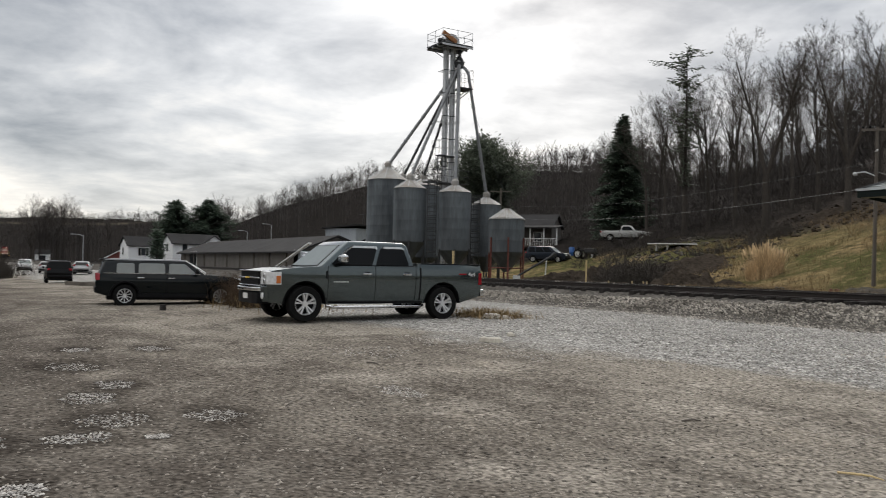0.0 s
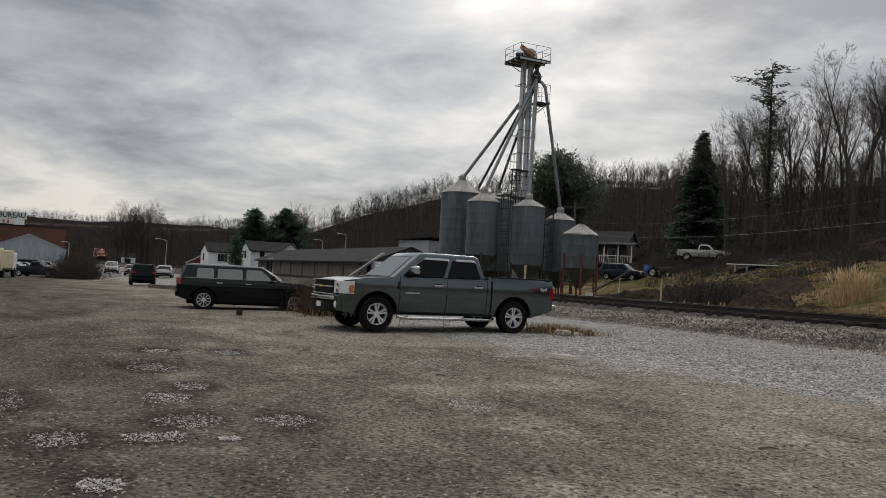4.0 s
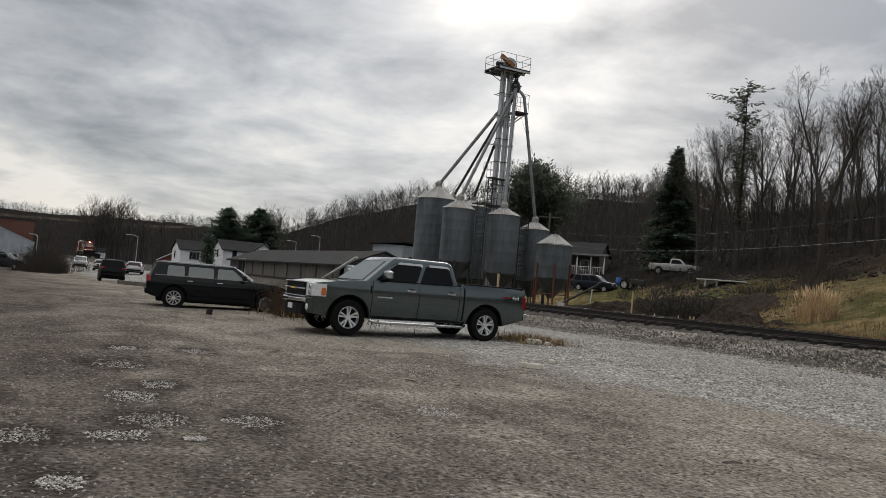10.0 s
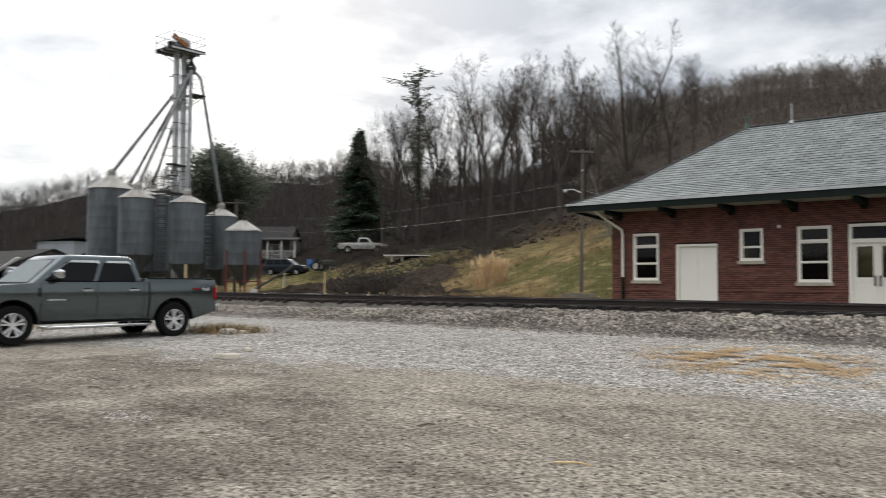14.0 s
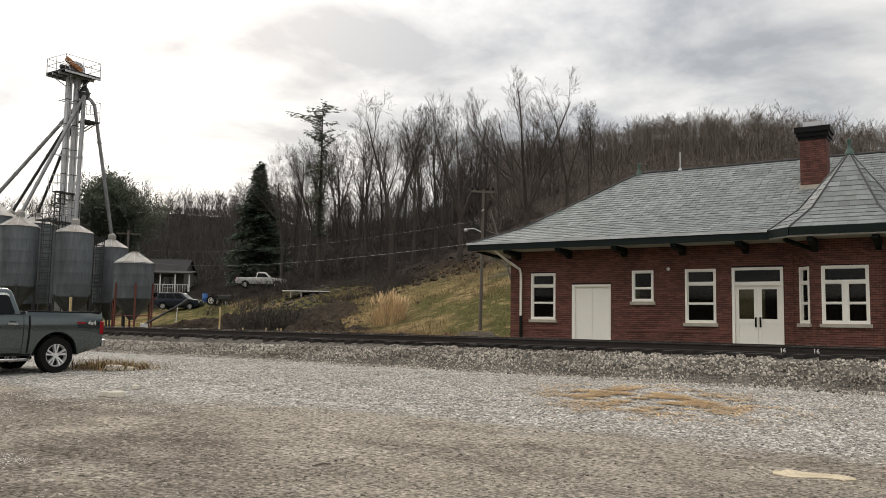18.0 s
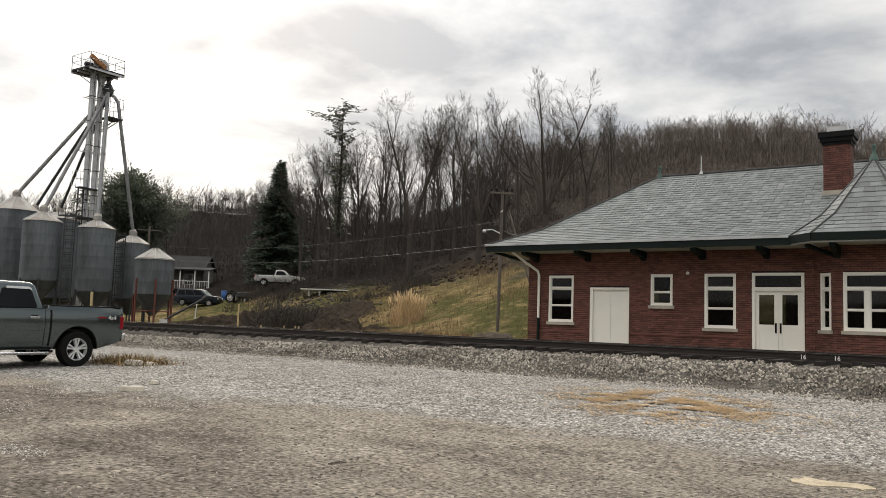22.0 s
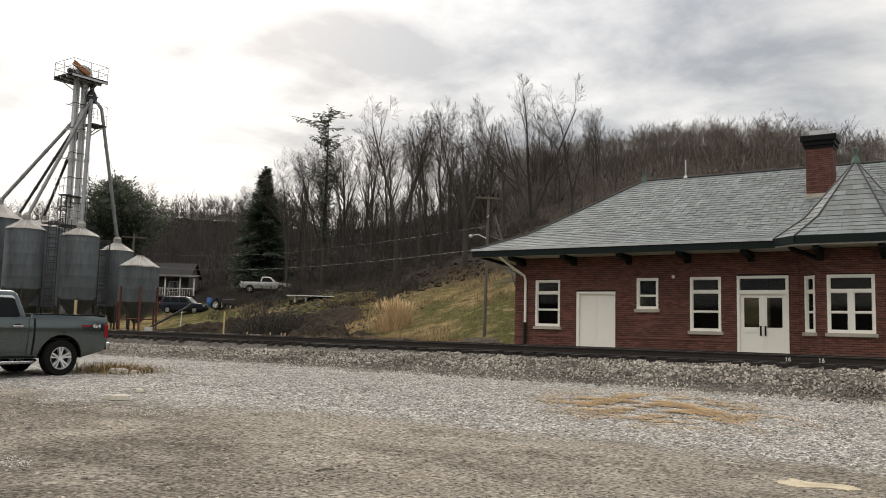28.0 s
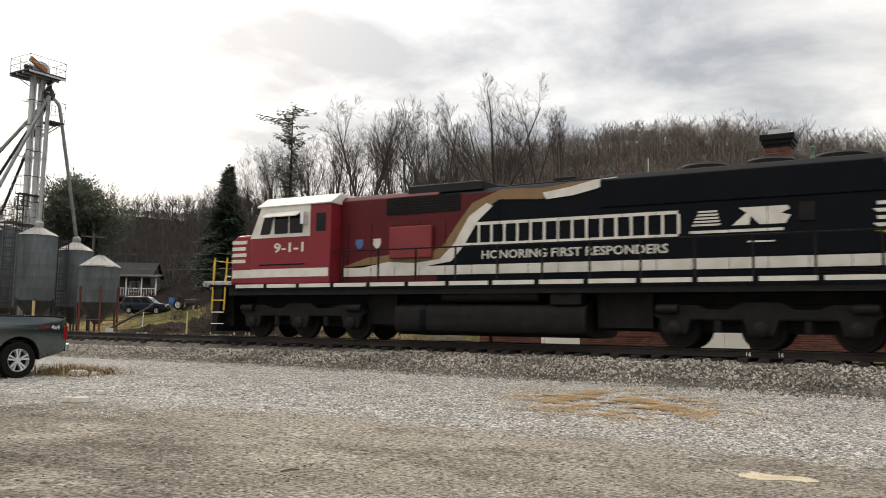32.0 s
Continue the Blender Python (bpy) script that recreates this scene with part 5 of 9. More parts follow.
def make_wagon():
    top = [(2.02, 0.52), (2.08, 0.68), (1.96, 0.82), (1.6, 0.90), (1.2, 0.93), (0.9, 0.945), (-1.9, 0.965), (-2.06, 0.92), (-2.12, 0.66)]
    c = vehicle("estate_car", "black-green compact estate car with silver spoked wheels", "car", pose(-25.26, 5.99, 0.15, 0, 0, 82), DARKGREENPAINT, 2.05, -2.1, 1.335, -1.335, 0.325, 0.90, top, 0.30,
                (0.98, -2.04, 0.955), (0.42, -1.92, 1.375), [0.70, -0.20, -1.03, -1.62], spokes=10, inset=0.17, upright=True, tail=(0.76, 0.95), head_z=(0.66, 0.84), pane_top=0.07, glass=ESTATEGLASS)
    for s in (-1, 1):
        part("sill_trim", Geo().box(-1.0, 1.0, s * 0.895, s * 0.91, 0.28, 0.40), TRIM, c)
        part("belt_trim", Geo().box(-1.9, 0.75, s * 0.84, s * 0.868, 0.955, 0.975), CHROME, c, "chrome belt strip")
        for x in (-0.20, -1.04):
            part("door_gap", Geo().box(x - 0.006, x + 0.006, s * 0.85, s * 0.899, 0.42, 0.93), TRIM, c)
            part("door_handle", Geo().box(x - 0.02 + 0.06, x + 0.22, s * 0.875, s * 0.905, 0.82, 0.855), CHROME, c, bevel=0.01)
        part("arch_trim", Geo().tube([(-1.335 + 0.40 * math.cos(a), s * 0.90, 0.325 + 0.40 * math.sin(a)) for a in [math.pi * i / 12 for i in range(13)]], 0.03, 5), TRIM, c)
        # silver bead painted in as the bright highlight of the roof edge
        part("roof_trim", Geo().tube([(0.90, s * 0.82, 1.0), (0.62, s * 0.775, 1.19), (0.42, s * 0.73, 1.30)], 0.02, 5), ALLOY, c)
    edge = lambda x0, x1, h, z: [(x1, -h * 0.88, z), (x1 + 0.05, -h, z), (x0 - 0.06, -h, z), (x0, -h * 0.86, z), (x0, h * 0.86, z), (x0 - 0.06, h, z), (x1 + 0.05, h, z), (x1, h * 0.88, z)]
    # grey skin over the black-green roof: the sky reflection as plain colour
    part("roof_panel", Geo().loft([edge(0.395, -1.895, 0.725, 1.332), edge(0.38, -1.88, 0.712, 1.363), edge(0.13, -1.63, 0.52, 1.386)]), ROOFREFLECTION, c, "black-green roof with sky reflection painted on in grey", smooth=40)
    part("spoiler", Geo().box(-2.02, -1.74, -0.62, 0.62, 1.34, 1.38), DARKGREENPAINT, c, bevel=0.02)


make_pickup()
make_wagon()
PAINTS = {}


def paint(name, rgb):
    if name not in PAINTS:
        PAINTS[name] = material(name + "_car_paint", rgb, 0.3, 0.1, scale=2, amount=0.25, bump=0, grain=0.04, coat=0.06 if max(rgb) < 0.05 else 0.3, spec=0.12 if max(rgb) < 0.05 else 0.3)
    return PAINTS[name]


def sedan(label, az, r, heading, col, z=0.0, group="cars parked in the lot"):
    x, y = polar(az, r)
    top = [(2.2, 0.5), (2.28, 0.66), (2.2, 0.76), (1.2, 0.92), (0.95, 0.93), (-1.5, 0.96), (-2.2, 0.94), (-2.32, 0.7)]
    return vehicle("sedan_car", label, "car", pose(x, y, z, 0, 0, heading), col, 2.26, -2.28, 1.35, -1.4, 0.32, 0.88, top, 0.30, (1.05, -1.62, 0.93), (0.25, -0.95, 1.42), [0.75, -0.25, -1.15], group, inset=0.2)


def suv(name, label, cat, az, r, heading, col, z=0.0, h=1.75, group="cars parked in the lot"):
    x, y = polar(az, r)
    top = [(2.25, 0.6), (2.33, 0.78), (2.25, 1.0), (1.35, 1.10), (1.1, 1.12), (-2.2, 1.12), (-2.3, 0.8)]
    return vehicle(name, label, cat, pose(x, y, z, 0, 0, heading), col, 2.3, -2.28, 1.4, -1.4, 0.36, 0.95, top, 0.38, (1.2, -2.2, 1.10), (0.45, -2.05, h), [0.9, -0.1, -1.1, -2.0], group, inset=0.2, tail=(1.0, 1.16))


def small_pickup(label, az, r, heading, col, z=0.0, group=""):
    x, y = polar(az, r)
    top = [(2.6, 0.6), (2.68, 0.78), (2.6, 1.0), (1.35, 1.12), (1.1, 1.14), (-0.6, 1.14), (-2.6, 1.12), (-2.66, 0.75)]
    return vehicle("pickup_truck", label, "pickup truck", pose(x, y, z, 0, 0, heading), col, 2.62, -2.62, 1.65, -1.6, 0.37, 0.93, top, 0.45, (1.15, -0.55, 1.12), (0.5, -0.40, 1.70), [0.92, -0.45], group, inset=0.2)


def ground_z(az, r):
    return terrain(*polar(az, r))


suv("minivan", "black minivan parked on the dirt lot", "minivan", -83.5, 71, 176, paint("black", (0.006, 0.0065, 0.0075)), ground_z(-83.5, 71))
sedan("silver sedan parked beyond the minivan", -82.1, 98, 168, paint("silver", (0.42, 0.43, 0.44)), ground_z(-82.1, 98))
suv("suv", "white sport utility vehicle facing the lot", "car", -85.4, 128, -6, paint("white", (0.62, 0.62, 0.61)), ground_z(-85.4, 128))
sedan("pale parked sedan half hidden by the minivan", -84.15, 112, 172, paint("pale", (0.5, 0.5, 0.5)), ground_z(-84.15, 112))
small_pickup("dark pickup truck parked by the grey building", -89.7, 100, 62, paint("dark_blue", (0.02, 0.025, 0.035)), ground_z(-89.7, 100), "cars parked in the lot")
sedan("dark sedan in the parking row", -90.4, 122, 75, paint("grey", (0.12, 0.12, 0.13)), ground_z(-90.4, 122))
sedan("silver sedan in the parking row", -90.9, 119, 70, paint("silver", (0.42, 0.43, 0.44)), ground_z(-90.9, 119))
suv("suv", "dark sport utility vehicle in the parking row", "car", -89.9, 128, 84, paint("black", (0.012, 0.013, 0.015)), ground_z(-89.9, 128))
small_pickup("white pickup truck in the parking row", -89.3, 126, 90, paint("white", (0.62, 0.62, 0.61)), ground_z(-89.3, 126), "cars parked in the lot")
sedan("white car at the edge of the lot", -93.3, 92, 60, paint("white", (0.62, 0.62, 0.61)), ground_z(-93.3, 92))
small_pickup("old white pickup truck parked on the slope", -45.6, 88, 38, paint("dull_white", (0.40, 0.40, 0.39)), ground_z(-45.6, 88) + 0.05)
suv("suv", "dark sport utility vehicle by the porch house", "car", -50.9, 88, 30, paint("dark_blue", (0.02, 0.025, 0.035)), ground_z(-50.9, 88))


# ---- feed bins and elevator ----
def feed_bin(label, az, r, dia, eave, tip, foot, drum):
    """A round hopper bin on legs. foot: height of its hopper's top."""
    x, y = polar(az, r)
    g0 = ground_z(az, r)
    b = thing("feed_bin", label, "silo", pose(x, y, 0), "feed bins at the mill")
    R = dia / 2
    prof, z = [], foot
    while z < eave - 0.05:
        z2 = min(z + 0.82, eave)
        prof += [(R, z), (R + 0.012, z + 0.05), (R, z + 0.1), (R, z2 - 0.02)]
        z = z2
    part("drum", Geo().lathe(prof + [(R, eave)], 36), drum, b, smooth=40)
    roof = Geo().lathe([(R + 0.06, eave - 0.03), (R * 0.98, eave + 0.02), (0.30, tip - 0.1), (0.28, tip), (0.0, tip + 0.03)], 30)
    part("cone_roof", roof, BINROOF, b, "pale weathered cone roof", smooth=25)
    for i in range(10):
        a = 2 * math.pi * i / 10
        part("roof_rib", Geo().tube([(R * math.cos(a), R * math.sin(a), eave + 0.04), (0.3 * math.cos(a), 0.3 * math.sin(a), tip - 0.06)], 0.02, 4), STEEL, b)
    low = max(g0 + 0.5, foot - R * 1.1)
    part("hopper", Geo().lathe([(0.22, low), (R, foot)], 30), drum, b, smooth=30)
    for i in range(6):
        a = 2 * math.pi * (i + 0.5) / 6
        lx, ly = (R + 0.05) * math.cos(a), (R + 0.05) * math.sin(a)
        part("leg", Geo().box(lx - 0.05, lx + 0.05, ly - 0.05, ly + 0.05, g0 - 0.05, foot + (1.1 if "short" in label else 0.15)), RUSTRED if "short" in label else DARKSTEEL, b)
    if "short" in label:
        for i in range(6):
            a, c = 2 * math.pi * (i + 0.5) / 6, 2 * math.pi * (i + 1.5) / 6
            part("brace", Geo().tube([((R + .05) * math.cos(a), (R + .05) * math.sin(a), 1.5), ((R + .05) * math.cos(c), (R + .05) * math.sin(c), 1.5)], 0.04, 4), RUSTRED, b)
    return b


def ladder(name, x, y, z0, z1, yaw, parent, cage=False, half=0.22):
    g = Geo()
    m = pose(x, y, 0, 0, 0, yaw)
    for s in (-half, half):
        g.box(s - 0.035, s + 0.035, -0.035, 0.035, z0, z1, m)
    z = z0 + 0.2
    while z < z1:
        g.box(-half, half, -0.02, 0.02, z, z + 0.045, m)
        z += 0.31
    ob = part(name, g, DARKSTEEL, parent)
    if cage:
        z = z0 + 2.0
        while z < z1 + 0.3:
            part("cage_hoop", Geo().tube([m @ Vector((-0.36, 0, z)), m @ Vector((-0.36, -0.4, z)), m @ Vector((0, -0.65, z)), m @ Vector((0.36, -0.4, z)), m @ Vector((0.36, 0, z))], 0.04, 4), DARKSTEEL, ob)
            z += 0.9
        for q in ((-0.36, -0.3), (-0.2, -0.55), (0.2, -0.55), (0.36, -0.3)):
            part("cage_bar", Geo().tube([m @ Vector((*q, z0 + 2)), m @ Vector((*q, z1))], 0.028, 4), DARKSTEEL, ob)
    return ob


BINS = {"a": (-62.26, 69, 3.45, 8.70, 9.85), "b": (-60.68, 65, 2.62, 7.68, 8.42), "c": (-57.52, 64, 2.56, 7.35, 7.98), "d": (-55.3, 69, 2.5, 6.80, 7.48), "e": (-53.85, 62, 2.72, 5.2, 6.02), "f": (-59.75, 75, 3.0, 8.9, 9.55)}
feed_bin("tall weathered grey steel feed bin with cone roof", *BINS["a"], 2.3, BIN)
bin_b = feed_bin("weathered blue-grey steel feed bin with cone roof", *BINS["b"], 3.4, BIN)
feed_bin("grey steel feed bin with a bright patch and cone roof", *BINS["c"], 2.75, BIN)
bin_d = feed_bin("slim weathered steel feed bin behind the others", *BINS["d"], 2.4, BIN)
feed_bin("short galvanised feed bin on faded red steel legs", *BINS["e"], 2.68, BIN)
feed_bin("weathered steel feed bin behind the elevator tower", *BINS["f"], 2.3, BIN)


def rail_ring(g, pts, z, h=1.05, post=0.03):
    for k in (0.5, 1.0):
        for p, q in zip(pts, pts[1:]):
            g.tube([(*p, z + h * k), (*q, z + h * k)], post * 0.8, 4)
    for p, q in zip(pts, pts[1:]):
        n = max(1, int(math.dist(p, q) / 1.1))
        for i in range(n + 1):
            x, y = p[0] + (q[0] - p[0]) * i / n, p[1] + (q[1] - p[1]) * i / n
            g.tube([(x, y, z), (x, y, z + h)], post, 4)


def make_elevator():
    R0 = 67.0
    cx, cy = polar(-58.1, R0)
    m = pose(cx, cy, 0, 0, 0, 90)                        # squared to the railway
    t = thing("grain_elevator", "galvanised bucket elevator tower with platforms and spouts", "elevator tower", m)
    dz = ground_z(-58.1, R0)
    for x in (-0.33, 0.33):
        leg = part("leg_casing", Geo().box(x - 0.17, x + 0.17, -0.18, 0.18, dz, 19.5), STEEL, t)
        z = dz + 1.9
        while z < 19.4:
            part("casing_flange", Geo().box(x - 0.205, x + 0.205, -0.215, 0.215, z - 0.05, z), DARKSTEEL, leg)
            z += 1.9
        part("casing_seam", Geo().box(x - 0.012, x + 0.012, -0.19, -0.18, dz, 19.4), DARKSTEEL, leg)
    for z in (8.3, 10.55, 13.35, 15.6, 17.5):
        part("leg_tie", Geo().box(-0.95, 0.95, -0.25, -0.215, z, z + 0.07).box(-0.95, 0.95, 0.215, 0.25, z, z + 0.07), STEEL, t)
    # top platform with its head and drive
    part("platform", Geo().box(-1.45, 1.45, -1.25, 1.25, 19.55, 19.66), DARKSTEEL, t, "dark grated top platform")
    for y in (-1.22, -0.4, 0.4, 1.22):
        part("platform_beam", Geo().box(-1.45, 1.45, y - 0.04, y + 0.04, 19.40, 19.55), STEEL, t)
    for x in (-0.9, 0.9):
        part("knee_brace", Geo().tube([(x * 0.45, -0.2, 18.7), (x, -1.1, 19.42)], 0.035, 5).tube([(x * 0.45, 0.2, 18.7), (x, 1.1, 19.42)], 0.035, 5), STEEL, t)
    g = Geo()
    rail_ring(g, [(-1.42, -1.22), (1.42, -1.22), (1.42, 1.22), (-1.42, 1.22), (-1.42, -1.22)], 19.66, 1.08, 0.028)
    pieces("guard_rail", g, STEEL, t)
    head = Geo().prism([(-0.55, 19.66), (0.62, 19.66), (0.80, 20.1), (0.70, 20.45), (0.42, 20.68), (0.0, 20.74), (-0.40, 20.60), (-0.6, 20.2)], -0.26, 0.26)
    part("head_housing", head, STEEL, t, "grey curved head housing", bevel=0.05)
    part("drive_guard", Geo().box(-0.75, 0.75, -0.10, 0.10, -0.20, 0.20, pose(-0.30, -0.42, 20.33, 0, 27, 0)), material("rust_orange_paint", (0.34, 0.15, 0.06), 0.8, scale=4), t, "rust-orange belt guard", bevel=0.06)
    part("motor", Geo().lathe([(0.15, -0.28), (0.19, -0.22), (0.19, 0.22), (0.15, 0.28)], 14, "x", (-0.85, -0.05, 20.05)), DARKSTEEL, t, smooth=40)
    part("motor_mount", Geo().box(-1.1, -0.6, -0.2, 0.1, 19.66, 19.88), DARKSTEEL, t)
    # distributor with its service platform
    dx, dy = 0.76, -0.30
    part("distributor", Geo().lathe([(0.30, 17.95), (0.40, 18.05), (0.42, 18.45), (0.30, 18.7), (0.17, 18.9), (0.17, 19.45)], 8, at=(dx, dy, 0)), DARKSTEEL, t, "dark spout distributor", smooth=20)
    part("distributor_lid", Geo().box(dx - 0.36, dx + 0.36, dy - 0.36, dy + 0.36, 18.40, 18.46), STEEL, t)
    part("platform", Geo().box(0.55, 1.75, -1.0, 0.3, 16.15, 16.25), DARKSTEEL, t)
    g = Geo()
    rail_ring(g, [(0.58, -0.97), (1.72, -0.97), (1.72, 0.27), (0.58, 0.27)], 16.25, 1.5, 0.025)
    pieces("guard_rail", g, STEEL, t)
    part("platform_brace", Geo().tube([(0.4, -0.2, 15.0), (1.6, -0.85, 16.15)], 0.05, 6).tube([(0.4, 0.2, 15.0), (1.6, 0.2, 16.15)], 0.05, 6), STEEL, t)
    # lower landing beside the casings, with a caged ladder below it
    part("platform", Geo().box(-1.35, 0.7, -0.85, -0.26, 10.45, 10.53), DARKSTEEL, t)
    g = Geo()
    rail_ring(g, [(-1.33, -0.27), (-1.33, -0.83), (-0.35, -0.83)], 10.53, 1.25, 0.025)
    rail_ring(g, [(-1.33, 0.3), (-1.33, -0.27), (-0.55, -0.27)], 10.53, 1.25, 0.025)
    pieces("guard_rail", g, STEEL, t)
    ladder("ladder", -1.0, -0.45, 7.6, 10.5, 0, t, True)
    part("catwalk", Geo().box(-2.6, 1.2, -1.3, -0.45, 8.20, 8.28), DARKSTEEL, t)
    g = Geo()
    rail_ring(g, [(-2.6, -1.3), (1.2, -1.3)], 8.28, 1.05, 0.022)
    rail_ring(g, [(-2.6, -0.45), (-0.6, -0.45)], 8.28, 1.05, 0.022)
    pieces("guard_rail", g, DARKSTEEL, t)
    part("conduit", Geo().tube([(0.72, -0.4, 7.6), (0.72, -0.4, 18.0)], 0.022, 5).tube([(0.86, -0.4, 7.6), (0.86, -0.4, 16.1)], 0.014, 5), STEEL, t)
    # spouts to the bins; away: metres of the start in front of or behind the distributor
    inv = m.inverted()
    view = inv.to_3x3() @ Vector((*polar(-58.1, 1.0), 0))
    tips = {k: (v[0], v[1], v[4] + 0.12) for k, v in BINS.items()}
    tips["inner"] = (-61.2, 70.0, 9.1)
    for k, away, r, mat in (("a", 0.34, 0.14, SPOUTSTEEL), ("inner", 0.38, 0.11, DARKSTEEL), ("f", 0.40, 0.11, DARKSTEEL), ("b", -0.36, 0.13, SPOUTSTEEL), ("c", -0.34, 0.15, SPOUTSTEEL), ("d", -0.1, 0.13, SPOUTSTEEL)):
        az, dist, tip = tips[k]
        end = inv @ Vector((*polar(az, dist), tip))
        start = Vector((dx, dy, 18.12)) + view * away
        if k == "d":
            path = [start + Vector((0.1, 0, 0.1)), start + Vector((0.42, -0.3, -0.25)), start + Vector((0.62, -0.45, -0.62)), start + Vector((0.66, -0.5, -1.0)), end]
        else:
            path = [start, end]
        sp = part("spout", Geo().tube(path, r, 10), mat, t, "galvanised grain spout" if mat is SPOUTSTEEL else "dark weathered grain spout", smooth=60)
        d = (path[-1] - path[-2]).normalized()
        for q in (0.25, 0.5, 0.75):
            c = path[-2].lerp(path[-1], q)
            part("coupling", Geo().tube([c - d * 0.08, c + d * 0.08], r + 0.025, 10), mat, sp)
        part("spout_head", Geo().lathe([(0.12, -0.25), (0.30, -0.1), (0.30, 0.15), (0.15, 0.34)], 12, at=tuple(end)), BINROOF, t)
    for p in ((3.5, 6.5, 0.8), (2.5, -9.0, 0.8)):
        part("guy_wire", Geo().tube([(0.0, -0.3, 18.9), p], 0.012, 3), DARKSTEEL, t)


make_elevator()
for az, r, z1, b in ((-59.12, 64.2, 8.3, bin_b), (-56.05, 66.6, 7.4, bin_d)):
    x, y = polar(az, r)
    inv = b.matrix_basis.inverted()
    p = inv @ Vector((x, y, 0))
    ladder("ladder", p.x, p.y, ground_z(az, r), z1, 58, b, True, 0.34)


# ---- locomotive ----
LBLACK = material("black_locomotive_paint", (0.0018, 0.0034, 0.0062), 0.42, scale=1.5, other=(0.006, 0.0062, 0.007), amount=0.5, bump=0.03, grain=0.1, spec=0.09)
LRED = material("red_locomotive_paint", (0.19, 0.014, 0.022), 0.4, scale=1.5, amount=0.35, bump=0.03, grain=0.06, spec=0.35)
LMAROON = material("dull_maroon_hood_paint", (0.085, 0.008, 0.012), 0.45, other=(0.05, 0.006, 0.008), scale=1.2, amount=0.5, bump=0.03, grain=0.1, spec=0.2)
LPINK = material("faded_red_paint", (0.20, 0.035, 0.040), 0.5, scale=1.5, amount=0.4, bump=0.03, grain=0.1, spec=0.2)
LGLASS = material("dark_cab_glass", (0.006, 0.007, 0.008), 0.1, bump=0, grain=0, amount=0.2, spec=0.2)
LWHITE = material("soiled_white_paint", (0.60, 0.585, 0.54), 0.5, other=(0.40, 0.37, 0.31), scale=2, amount=0.5, grain=0.08)
LGOLD = material("gold_ribbon_paint", (0.19, 0.112, 0.048), 0.5, scale=2, amount=0.4)
LGRIME = material("grimy_running_gear", (0.0105, 0.0105, 0.0112), 0.55, other=(0.022, 0.020, 0.0185), scale=3, amount=0.6, grain=0.3, spec=0.1)
LBLUE = material("blue_emblem_paint", (0.05, 0.11, 0.26), 0.5, scale=3)
LAMP = material("lit_headlamp", (1.0, 0.68, 0.32), 0.3, bump=0, grain=0, amount=0, emit=48.0)
TEXTWHITE = material("dull_white_lettering", (0.56, 0.55, 0.50), 0.55, scale=3, amount=0.3, bump=0)


